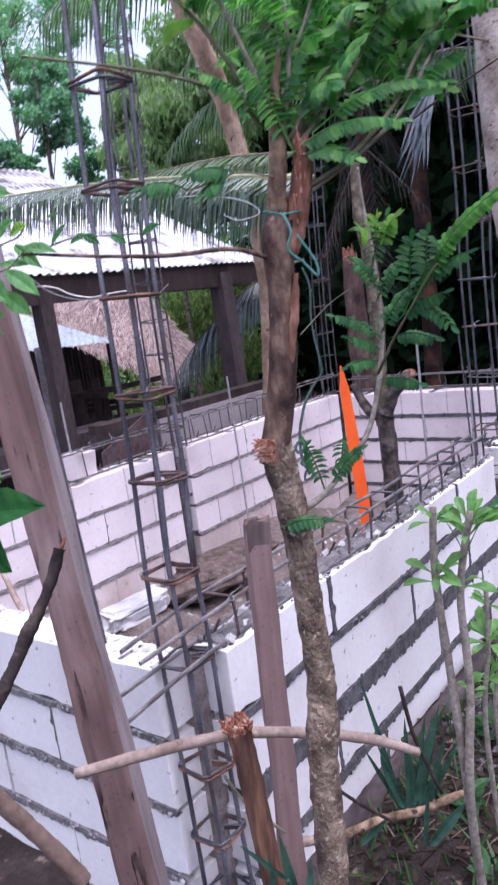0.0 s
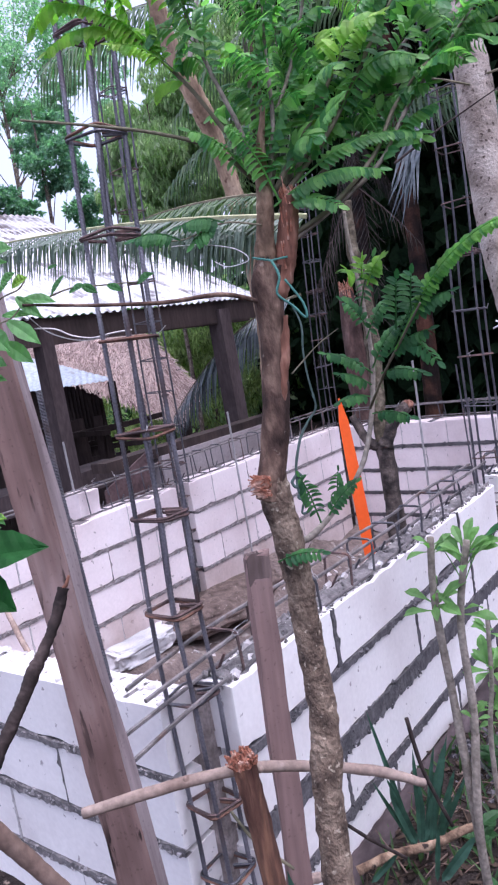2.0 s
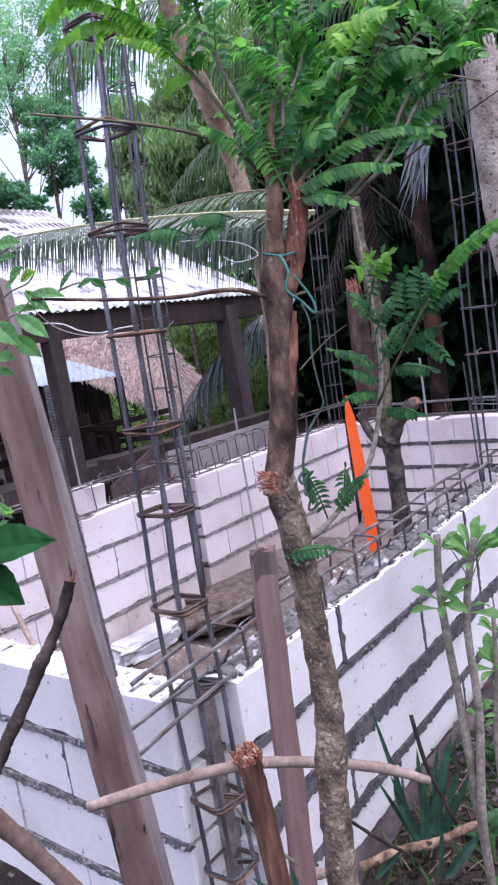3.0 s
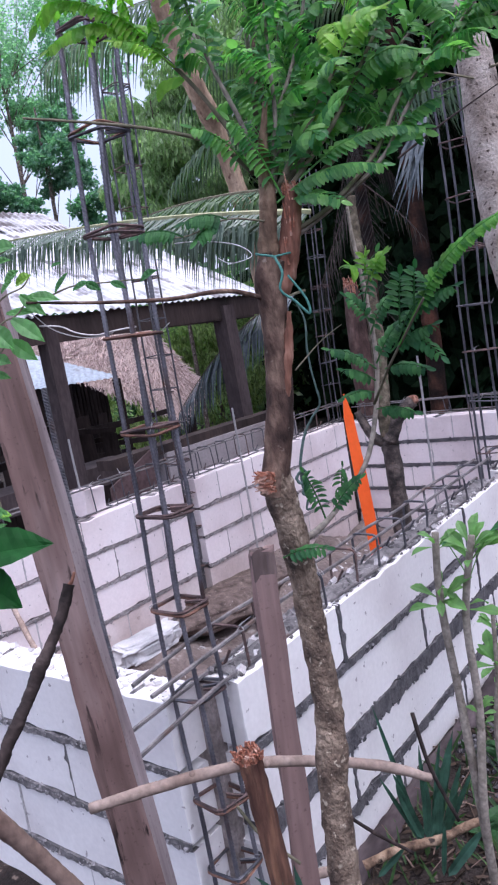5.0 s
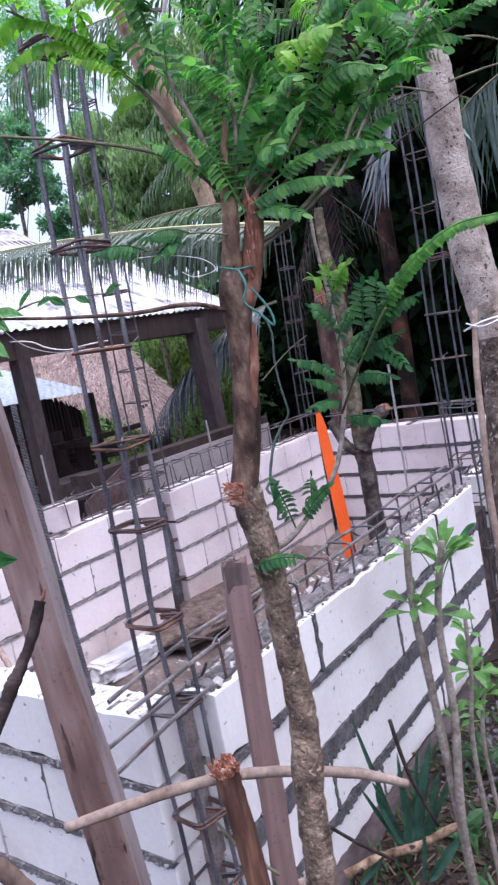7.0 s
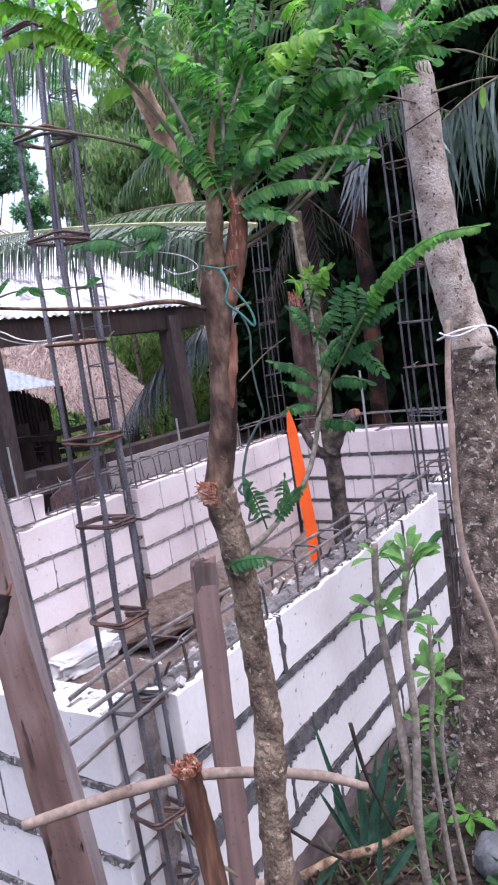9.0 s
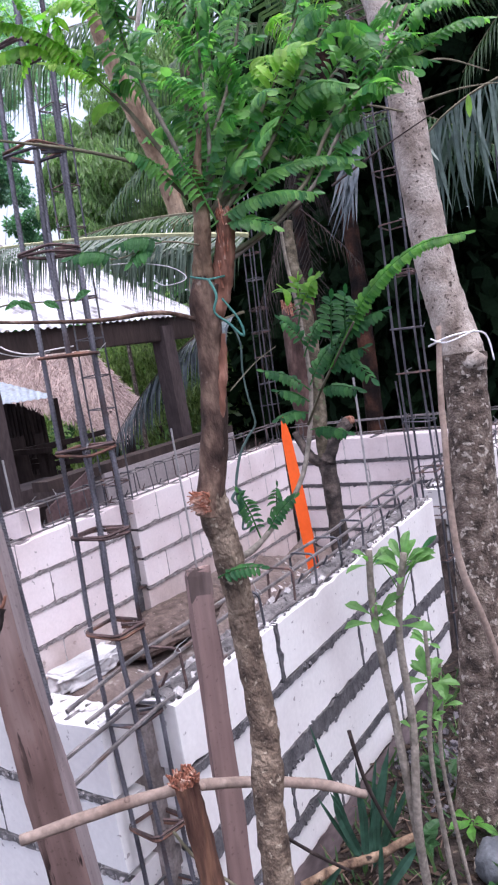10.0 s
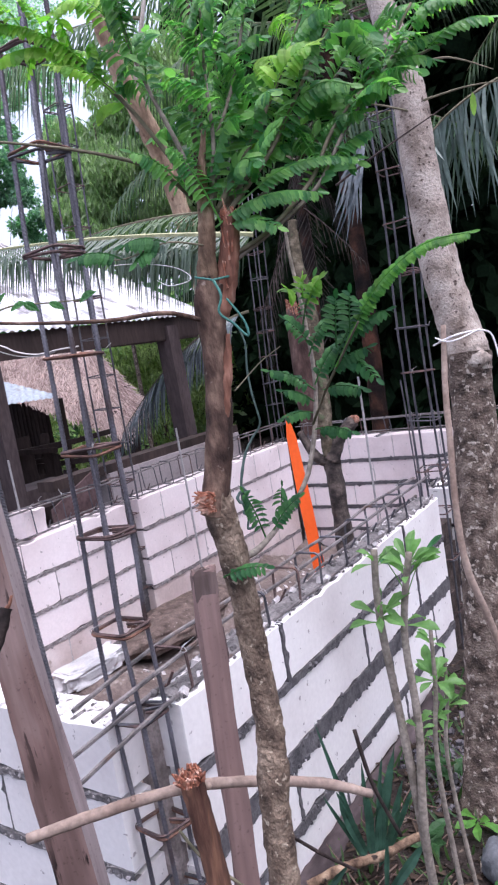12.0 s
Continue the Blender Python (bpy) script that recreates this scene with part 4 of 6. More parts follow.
# ---- plants near the camera ----
def pinnate(p0, p1, pairs, size, seed, material, parent, arch=0.12, up=None, bare=0.2, stem=0.0016):
    """A compound leaf: a curved stalk with paired oval leaflets and one at its tip."""
    rng = random.Random(seed)
    a, b = Vector(p0), Vector(p1)
    d = b - a
    lift = Vector((0, 0, 1)) * d.length * arch
    pts = [a, a + d * 0.35 + lift, a + d * 0.7 + lift * 0.9, b]
    way = spline(pts, 8)
    s = Shape()
    s.tube(way, ease([stem, stem * 0.5], len(way)), 4)
    n, hang = len(way) - 1, rng.uniform(0.25, 1.0)
    up = Vector(up) if up else Vector((rng.uniform(-0.5, 0.5), rng.uniform(-0.9, -0.1), 1)).normalized()
    for i in range(pairs):
        u = bare + (1 - bare) * i / pairs
        k = min(int(u * n), n - 1)
        q = way[k].lerp(way[k + 1], u * n - k)
        t = (way[k + 1] - way[k]).normalized()
        side = t.cross(up).normalized()
        l = size * (0.62 + 0.48 * math.sin(math.pi * min(0.12 + u * 0.86, 1))) * rng.uniform(0.85, 1.12)
        for sgn in (-1, 1):
            fall = hang * rng.uniform(0.85, 1.15)
            dd = (side * sgn * rng.uniform(0.7, 0.8) + t * rng.uniform(0.4, 0.55) - Vector((0, 0, fall))).normalized()
            nn = (up + side * sgn * fall * 0.9 + t * rng.uniform(-0.12, 0.12)).normalized()
            s.leaflet(q, q + dd * l, nn, l * rng.uniform(0.46, 0.56), rng.uniform(0.1, 0.3))
    t = (way[-1] - way[-2]).normalized()
    s.leaf(way[-1], way[-1] + t * size * 0.9, up, size * 0.45)
    return part("leaf", s, material, parent)


front_tree = thing("sapling_tree", (0.59, -0.38, 0.4), "slender living fence tree with rough brown bark and fresh feathery leaves", "tree")
part("lower_trunk", bark([(0.59, -0.4, 0.33), (0.586, -0.332, 1.264), (0.584, -0.304, 1.473), (0.573, -0.293, 1.603), (0.572, -0.299, 1.725), (0.569, -0.312, 1.802), (0.569, -0.316, 1.833), (0.571, -0.3155, 1.852)],
                         [0.026, 0.0232, 0.0215, 0.021, 0.021, 0.0232, 0.0218, 0.0185], 28, 60, 0.14, 70), M_BARK_LOW, front_tree, "cracked tan bark", smooth=True)
part("trunk", bark([(0.563, -0.322, 1.816), (0.577, -0.311, 1.885), (0.587, -0.304, 1.950), (0.594, -0.300, 2.013), (0.597, -0.298, 2.060), (0.598, -0.298, 2.096), (0.600, -0.297, 2.123), (0.608, -0.292, 2.145)], [0.0205, 0.0204, 0.02, 0.0185, 0.0185, 0.0205, 0.0215, 0.021], 22, 26, 0.07, 60), M_BARK, front_tree, "reddish-brown bark", smooth=True)
part("stem", bark([(0.600, -0.297, 2.119), (0.604, -0.295, 2.161), (0.609, -0.292, 2.198), (0.613, -0.290, 2.235), (0.615, -0.290, 2.272), (0.620, -0.288, 2.309), (0.628, -0.283, 2.349)], [0.017, 0.0145, 0.0115, 0.0115, 0.008, 0.0055, 0.003], 16, 20, 0.16, 70), M_STEM, front_tree, "tan peeling bark with dark scars", smooth=True)
stub_way = [(0.610, -0.295, 2.098), (0.622, -0.286, 2.126), (0.629, -0.281, 2.156), (0.636, -0.277, 2.193), (0.642, -0.274, 2.228)]
part("broken_branch", bark(stub_way, [0.013, 0.0145, 0.0145, 0.013, 0.0125], 16, 18, 0.2, 80), M_TORN, front_tree, "thick torn reddish stub", smooth=True)
torn = Shape()
rng = random.Random(14)
for i in range(70):
    a = rng.uniform(0, 6.283)
    p = Vector(stub_way[-1]) + Vector((math.cos(a), math.sin(a), 0)) * 0.0125 * math.sqrt(rng.random()) - Vector((0, 0, 0.012))
    torn.tube([p, p + Vector((rng.uniform(-0.004, 0.004), rng.uniform(-0.004, 0.004), rng.uniform(0.008, 0.028)))], [0.0022, 0.0006], 4)
for i in range(16):
    u = rng.uniform(0.3, 0.95) * (len(stub_way) - 1)
    p = Vector(stub_way[int(u)]).lerp(Vector(stub_way[min(int(u) + 1, len(stub_way) - 1)]), u - int(u)) + Vector((rng.uniform(-0.002, 0.013), rng.uniform(-0.013, -0.008), 0))
    torn.tube([p, p + Vector((rng.uniform(-0.002, 0.004), -0.001, rng.uniform(0.015, 0.04)))], [0.0018, 0.0008], 4)
tagged(part("torn_fibre", torn, M_SPLINTER, front_tree), "pale torn wood fibres", kind="stuff")
part("branch", limb(Shape(), [(0.596, -0.273, 2.268), (0.582, -0.253, 2.300), (0.568, -0.210, 2.393), (0.559, -0.176, 2.510), (0.558, -0.159, 2.596)], [0.0055, 0.0035, 0.003, 0.0025, 0.002], 8), M_BARK, front_tree, smooth=True)
part("torn_strip", bark([(0.623, -0.297, 2.071), (0.618, -0.299, 2.042), (0.612, -0.304, 2.004), (0.605, -0.307, 1.965), (0.596, -0.309, 1.933)], [0.003, 0.0058, 0.006, 0.005, 0.0015], 10, 14, 0.35, 110), M_TORN, front_tree, "torn reddish-tan strip of wood", smooth=True)
knot = Shape()
rng = random.Random(4)
for i in range(160):
    p = Vector((0.572, -0.343, 1.839)) + Vector((rng.uniform(-0.011, 0.011), rng.uniform(-0.008, 0.008), rng.uniform(-0.014, 0.014)))
    d = Vector((-0.75 + rng.uniform(-0.4, 0.4), -0.5 + rng.uniform(-0.4, 0.4), rng.uniform(-0.5, 0.7))).normalized()
    knot.tube([p, p + d * rng.uniform(0.004, 0.012)], [rng.uniform(0.0012, 0.0028), 0.0009], 4)
tagged(part("broken_knot", knot, M_SPLINTER, front_tree), "torn orange-brown branch stub", kind="stuff")
for i, (pts, r) in enumerate((
        ([(0.574, -0.259, 2.272), (0.554, -0.303, 2.312), (0.510, -0.353, 2.338), (0.454, -0.411, 2.358), (0.376, -0.484, 2.380)], 0.0032),
        ([(0.596, -0.306, 2.093), (0.574, -0.366, 2.111), (0.531, -0.431, 2.111), (0.472, -0.493, 2.120), (0.395, -0.553, 2.136)], 0.0038),
        ([(0.620, -0.279, 2.172), (0.686, -0.256, 2.199), (0.742, -0.211, 2.259), (0.772, -0.182, 2.323), (0.830, -0.133, 2.399), (0.874, -0.093, 2.476)], 0.0036),
        ([(0.591, -0.245, 2.292), (0.598, -0.238, 2.394), (0.606, -0.230, 2.503), (0.611, -0.228, 2.577)], 0.003),
        ([(0.548, -0.291, 1.736), (0.557, -0.226, 1.728), (0.561, -0.135, 1.754), (0.573, -0.047, 1.812), (0.571, 0.029, 1.933), (0.562, 0.053, 2.058), (0.536, 0.079, 2.198), (0.532, 0.084, 2.251)], 0.0058),
        ([(0.578, -0.008, 1.896), (0.647, -0.074, 1.959), (0.717, -0.141, 2.013), (0.774, -0.193, 2.058)], 0.0028),
        ([(0.611, -0.305, 2.196), (0.573, -0.340, 2.206), (0.532, -0.385, 2.191), (0.493, -0.422, 2.202)], 0.0014),
        ([(0.605, -0.278, 1.989), (0.612, -0.208, 2.023), (0.614, -0.144, 2.042)], 0.0012))):
    part("twig", limb(Shape(), pts, [r, r * 0.8, r * 0.5], 6, 6, 0.1), M_BARK if i == 1 else M_SHOOT if i == 4 else M_TWIG, front_tree, smooth=True)

YOUNG, FRESH = L_YOUNG, L_NEAR
L_SPROUT = leaf_material("bright sprout leaf", (0.06, 0.2, 0.04), (0.16, 0.36, 0.06), 0.5, 0.45)
SHOOTS = [
    [(0.582, -0.265, 2.280), (0.557, -0.285, 2.343), (0.521, -0.322, 2.420), (0.466, -0.360, 2.489), (0.401, -0.420, 2.545)],
    [(0.583, -0.242, 2.351), (0.591, -0.246, 2.457), (0.598, -0.237, 2.580)],
    [(0.587, -0.247, 2.301), (0.632, -0.201, 2.415), (0.665, -0.173, 2.544)],
    [(0.623, -0.269, 2.227), (0.689, -0.214, 2.314), (0.742, -0.164, 2.420), (0.811, -0.128, 2.526)],
    [(0.618, -0.259, 2.237), (0.633, -0.171, 2.364), (0.681, -0.098, 2.488), (0.708, -0.041, 2.603)],
    [(0.592, -0.238, 2.253), (0.575, -0.160, 2.374), (0.555, -0.103, 2.530), (0.547, -0.067, 2.657)],
    [(0.617, -0.264, 2.213), (0.698, -0.187, 2.288), (0.785, -0.118, 2.370), (0.861, -0.072, 2.434)],
    [(0.605, -0.281, 2.253), (0.594, -0.297, 2.330), (0.573, -0.318, 2.413), (0.559, -0.330, 2.488), (0.559, -0.333, 2.543)],
    [(0.617, -0.286, 2.242), (0.636, -0.277, 2.327), (0.638, -0.274, 2.415), (0.643, -0.267, 2.506)],
    [(0.618, -0.273, 2.239), (0.669, -0.246, 2.314), (0.714, -0.209, 2.401), (0.753, -0.176, 2.494)],
    [(0.609, -0.254, 2.239), (0.662, -0.188, 2.317), (0.724, -0.112, 2.394), (0.789, -0.034, 2.482)],
    [(0.627, -0.278, 2.164), (0.701, -0.238, 2.210), (0.750, -0.206, 2.252), (0.787, -0.178, 2.317), (0.839, -0.139, 2.389), (0.883, -0.107, 2.447)],
    [(0.805, -0.171, 2.356), (0.857, -0.138, 2.386), (0.914, -0.102, 2.408)]]
SPRAYS = [
    [(0.764, -0.161, 2.337), (0.836, -0.131, 2.390), (0.910, -0.101, 2.423)], [(0.650, -0.261, 2.245), (0.723, -0.222, 2.270), (0.800, -0.182, 2.278)],
    [(0.627, -0.292, 2.217), (0.697, -0.270, 2.218), (0.761, -0.238, 2.236)], [(0.574, -0.339, 2.206), (0.553, -0.360, 2.216), (0.536, -0.381, 2.210)],
    [(0.601, -0.302, 2.268), (0.580, -0.322, 2.313), (0.552, -0.350, 2.331)], [(0.524, -0.331, 2.421), (0.504, -0.353, 2.449), (0.473, -0.384, 2.463)],
    [(0.516, -0.335, 2.438), (0.461, -0.374, 2.502), (0.409, -0.416, 2.531)],
    [(0.634, -0.287, 2.223), (0.623, -0.311, 2.277), (0.600, -0.331, 2.328)],
    [(0.640, -0.284, 2.215), (0.679, -0.280, 2.237), (0.714, -0.274, 2.199)],
    [(0.532, -0.385, 2.191), (0.510, -0.403, 2.204), (0.490, -0.425, 2.201)], [(0.567, -0.345, 2.203), (0.557, -0.354, 2.192), (0.545, -0.372, 2.186)]]
HANGERS = [
    [(0.699, -0.131, 1.997), (0.828, -0.149, 2.120), (0.932, -0.161, 2.148)], [(0.679, -0.108, 1.992), (0.741, -0.120, 2.051), (0.792, -0.139, 2.102)],
    [(0.675, -0.112, 1.988), (0.708, -0.122, 2.012), (0.750, -0.118, 2.020)], [(0.643, -0.076, 1.960), (0.685, -0.096, 1.968), (0.723, -0.097, 1.955)],
    [(0.585, 0.005, 1.956), (0.568, -0.036, 1.997), (0.545, -0.075, 2.004)], [(0.579, -0.004, 1.916), (0.572, -0.043, 1.928), (0.560, -0.076, 1.919)],
    [(0.569, 0.042, 2.036), (0.561, 0.016, 2.060), (0.550, 0.001, 2.088)], [(0.693, -0.107, 2.022), (0.697, -0.122, 2.066), (0.715, -0.130, 2.099)],
    [(0.733, -0.126, 2.044), (0.761, -0.140, 2.066), (0.797, -0.140, 2.069)], [(0.573, -0.212, 1.748), (0.574, -0.242, 1.797), (0.577, -0.258, 1.833)],
    [(0.561, -0.135, 1.754), (0.566, -0.152, 1.788), (0.585, -0.159, 1.818)], [(0.566, -0.329, 1.723), (0.593, -0.323, 1.729), (0.630, -0.310, 1.734)],
    [(0.555, -0.166, 1.738), (0.582, -0.168, 1.763), (0.617, -0.164, 1.800)],
    [(0.586, 0.007, 1.965), (0.622, -0.001, 1.993), (0.646, -0.005, 2.030)], [(0.581, -0.007, 1.886), (0.620, -0.016, 1.895), (0.657, -0.019, 1.878)], [(0.566, 0.037, 2.016), (0.603, 0.029, 2.043), (0.623, 0.024, 2.081)],
    [(0.706, -0.112, 2.012), (0.734, -0.119, 2.000), (0.758, -0.120, 1.972)], [(0.560, 0.041, 2.069), (0.581, 0.036, 2.107), (0.597, 0.041, 2.155)], [(0.582, 0.001, 1.936), (0.573, -0.026, 1.960), (0.558, -0.059, 1.966)],
    [(0.729, -0.129, 2.036), (0.733, -0.147, 2.071), (0.750, -0.155, 2.101)],
    [(0.670, -0.124, 2.115), (0.678, -0.129, 2.126), (0.693, -0.128, 2.134)], [(0.666, -0.130, 2.099), (0.683, -0.128, 2.113), (0.691, -0.131, 2.132)], [(0.661, -0.132, 2.112), (0.661, -0.143, 2.124), (0.671, -0.145, 2.136)], [(0.651, -0.140, 2.110), (0.650, -0.152, 2.121), (0.652, -0.162, 2.127)]]


def leaf_along(way, pairs, size, seed, material, arch=0.0):
    return pinnate(way[0], way[-1], pairs, size, seed, material, front_tree, arch, (0.3, -0.6, 0.75))


rng = random.Random(31)
for k, pts in enumerate(SHOOTS):
    twig = part("twig", limb(Shape(), pts, [0.004, 0.0028, 0.0015], 6, 6, 0.1), M_SHOOT if k % 3 else M_TWIG, front_tree, smooth=True)
    way = spline(pts, 8)
    run = sum((b - a).length for a, b in zip(way, way[1:]))
    cnt = int(run / (0.036 if k in (3, 6, 10) else 0.029))
    first = 0.46 if k in (0, 7) else 0.35 if k in (6, 11) else 0.12
    for i in range(cnt):
        u = first + (1 - first) * i / cnt
        j = min(int(u * (len(way) - 1)), len(way) - 2)
        q, t = way[j].lerp(way[j + 1], u * (len(way) - 1) - j), (way[j + 1] - way[j]).normalized()
        side = t.cross(Vector((-0.35, -0.9, 0.25))).normalized() * (1 if i % 2 else -1)
        d = (side * rng.uniform(0.35, 1.05) + t * rng.uniform(0.35, 1.0) + Vector((rng.uniform(-0.3, 0.3), rng.uniform(-0.55, 0.45), rng.uniform(-0.1, 0.5)))).normalized()
        l = rng.uniform(0.06, 0.13) * (0.85 if k in (0, 6) else 1)
        young = rng.random() < (1.5 if k == 0 else 0.7 if k in (3, 9) else 0.1) * u
        size = rng.uniform(0.02, 0.028)
        pinnate(q, q + d * l - Vector((0, 0, 0.015)), max(5, int(l / (size * 0.33))), size, 100 + 60 * k + i, YOUNG if young else FRESH, twig, rng.uniform(0.08, 0.3), (rng.uniform(-0.8, 0.9), rng.uniform(-0.9, -0.1), rng.uniform(0.3, 0.9)), 0.08, 0.001)
for i, way in enumerate(SPRAYS):
    run = (Vector(way[-1]) - Vector(way[0])).length
    leaf_along(way, int(run / 0.0072), 0.02, 20 + i, YOUNG if i in (5, 6) else L_HANG if i in (3, 9, 10) else FRESH, 0.12)
for i, way in enumerate(HANGERS):
    run = (Vector(way[-1]) - Vector(way[0])).length
    leaf_along(way, max(4, int(run / (0.0062 if i == 0 else 0.0095))), 0.018 if i == 0 else 0.016 if 8 < i < 13 else 0.02, 60 + i, L_SPROUT if i == 0 else L_YOUNG if i > 19 else L_HANG, 0.17 if i == 0 else 0.08)

# twine and wire on the tree
tagged(part("twine", limb(Shape().tube([(0.604, -0.328, 2.153), (0.628, -0.320, 2.145), (0.638, -0.295, 2.148)], 0.0016, 6), [(0.628, -0.320, 2.145), (0.638, -0.322, 2.122), (0.635, -0.328, 2.100), (0.650, -0.320, 2.082), (0.665, -0.313, 2.063), (0.662, -0.312, 2.084), (0.644, -0.319, 2.117)], [0.0019, 0.0016], 6), M_ROPE, smooth=True), "green twine knotted round the trunk", "twine")
cord = limb(Shape(), [(0.466, -0.032, 2.092), (0.476, -0.030, 2.058), (0.476, -0.037, 2.013), (0.480, -0.041, 1.972), (0.486, -0.042, 1.936), (0.489, -0.044, 1.909), (0.476, -0.058, 1.886), (0.464, -0.072, 1.858), (0.456, -0.086, 1.811), (0.458, -0.092, 1.769), (0.468, -0.089, 1.737)], [0.0016, 0.0018, 0.002, 0.0026, 0.0028], 7, 6, 0.2)
limb(cord, [(0.459, -0.091, 1.804), (0.467, -0.087, 1.791), (0.459, -0.096, 1.776), (0.452, -0.100, 1.786), (0.460, -0.092, 1.797), (0.467, -0.090, 1.773), (0.460, -0.098, 1.758), (0.473, -0.090, 1.748), (0.475, -0.090, 1.733), (0.464, -0.100, 1.729), (0.466, -0.096, 1.745)], [0.0024, 0.003, 0.0022], 6, 6, 0.2)
tagged(part("hanging_cord", cord, M_CORD, smooth=True), "faded green knotted cord hanging from the twine", "cord")
tagged(part("white_wire", limb(Shape(), [(0.507, -0.376, 2.188), (0.540, -0.355, 2.184), (0.578, -0.331, 2.171), (0.594, -0.323, 2.153), (0.570, -0.339, 2.148), (0.555, -0.348, 2.158)], [0.0006, 0.0006], 5), M_WHITEROPE), "thin whitish tendril by the trunk", "wire")

# big pale tree
big_tree = thing("pale_tree", (0.5, 0.95, 0.45), "pale lichen-spotted tree trunk with a dark mossy foot", "tree")
part("trunk", bark([(0.290, 1.335, 3.372), (0.333, 1.331, 3.141), (0.400, 1.305, 2.807), (0.417, 1.282, 2.565), (0.448, 1.256, 2.227), (0.488, 1.241, 2.018), (0.511, 1.231, 1.927), (0.516, 1.226, 1.863)], [0.038, 0.043, 0.053, 0.057, 0.061, 0.064, 0.07, 0.068], 26, 22, 0.07, 30), M_BARK_PALE, big_tree, "pale spotted bark", smooth=True)
part("foot", bark([(0.511, 1.230, 1.923), (0.513, 1.216, 1.813), (0.512, 1.177, 1.538), (0.508, 1.136, 1.265), (0.489, 1.061, 0.811), (0.469, 1.002, 0.485), (0.459, 0.977, 0.359)], [0.076, 0.068, 0.071, 0.072, 0.074, 0.088, 0.115], 40, 30, 0.055, 36), M_BARK_BASE, big_tree, "rough brown bark with whitish lichen", smooth=True)
part("burl", lumpy((0.539, 1.186, 1.905), (0.05, 0.03, 0.036), 5, 3, 0.35), M_BARK_PALE, big_tree, "swollen pale knot")
stick("pale_stick", [(0.489, 1.085, 2.026), (0.487, 1.034, 1.838), (0.494, 0.991, 1.669), (0.502, 0.941, 1.452), (0.520, 0.929, 1.280), (0.564, 0.956, 1.094), (0.658, 0.996, 0.589)], [0.008, 0.01, 0.01, 0.011, 0.011, 0.011], M_STICK, "pale brown bent stick tied to the tree")
tagged(part("white_twine", limb(limb(Shape(), [(0.453, 1.078, 1.969), (0.520, 1.052, 1.989), (0.561, 1.153, 1.994), (0.602, 1.190, 1.977), (0.621, 1.178, 1.896)], [0.0032, 0.0028], 6), [(0.466, 1.066, 1.991), (0.519, 1.050, 1.975), (0.576, 1.163, 1.997)], [0.0028, 0.0028], 6), M_WHITEROPE, smooth=True), "white plastic twine tied round the tree", "twine")
for i, pts in enumerate(([(0.421, 1.258, 2.717), (0.316, 1.121, 2.748), (0.189, 1.011, 2.734)], [(0.438, 1.273, 2.743), (0.581, 1.321, 2.755), (0.687, 1.391, 2.754)], [(0.430, 1.284, 2.861), (0.556, 1.255, 2.837), (0.683, 1.268, 2.762)], [(0.235, 1.009, 2.507), (0.359, 1.103, 2.590), (0.545, 1.240, 2.698)])):
    part("twig", limb(Shape(), pts, [0.004, 0.003, 0.0012], 6), M_DARK_STICK if i == 3 else M_TWIG, big_tree)
part("dry_leaf", Shape().leaf((0.609, 1.286, 2.722), (0.609, 1.275, 2.648), (0, -1, 0), 0.02), L_YOUNG, big_tree, "withered yellow leaf")


def spoon(s, a, b, up, width):
    """A leaf that is narrow at its base and broadest near its pointed end, folded and bent back."""
    a, b = Vector(a), Vector(b)
    d = b - a
    side = d.cross(Vector(up)).normalized()
    nrm = side.cross(d).normalized()
    rows = ((0.0, 0.06, 0.0), (0.25, 0.22, 0.05), (0.48, 0.62, 0.09), (0.68, 1.0, 0.09), (0.86, 0.72, 0.05), (1.0, 0.04, -0.04))
    v = []
    for u, w, h in rows:
        c = a + d * u + nrm * d.length * h
        v += [c + side * width / 2 * w + nrm * width * 0.13 * w, c, c - side * width / 2 * w + nrm * width * 0.13 * w]
    return s.add(v, [(i * 3 + k, i * 3 + k + 1, i * 3 + k + 4, i * 3 + k + 3) for i in range(5) for k in (0, 1)])


def shoots(name, base, stems, label, seed, green=L_SHOOT):
    """Bare upright stems that end in whorls of narrow light leaves."""
    rng = random.Random(seed)
    ob = thing(name, base, label, "shrub", "shoots by the wall")
    for pts, r, tufts in stems:
        stem = part("stem", limb(Shape(), pts, [r, r * 0.85, r * 0.7], 8, 6, 0.06), M_SHOOT, ob, smooth=True)
        way = spline(pts, 6)
        for u, cnt, size in tufts:
            q = way[min(int(u * (len(way) - 1)), len(way) - 1)]
            for k in range(cnt):
                a = rng.uniform(0, 6.283)
                flat = rng.uniform(-0.15, 1.3)
                d = Vector((math.cos(a), math.sin(a), flat)).normalized()
                l = size * rng.uniform(0.6, 1.1)
                q2 = q - Vector((0, 0, rng.uniform(0, 0.025)))
                e = q2 + d * l - Vector((0, 0, 0.16 * l * (flat < 0.8)))
                s = Shape()
                if size > 0.1:
                    bend = q2 + d * l * 0.7 + Vector((0, 0, 0.3 * l))
                    s.tube(spline([q2, q2 + d * l * 0.3 + Vector((0, 0, 0.18 * l)), bend], 5), 0.0013, 4)
                    s.leaf(bend, bend + d * l * 0.45 - Vector((0, 0, 0.12 * l)), (0, -0.5, 1), l * 0.17, 0.5, 0.7)
                else:
                    spoon(s, q2, e, (rng.uniform(-0.3, 0.3), -0.5, 1), l * rng.uniform(0.28, 0.38))
                part("leaf", s, green, stem)
    return ob


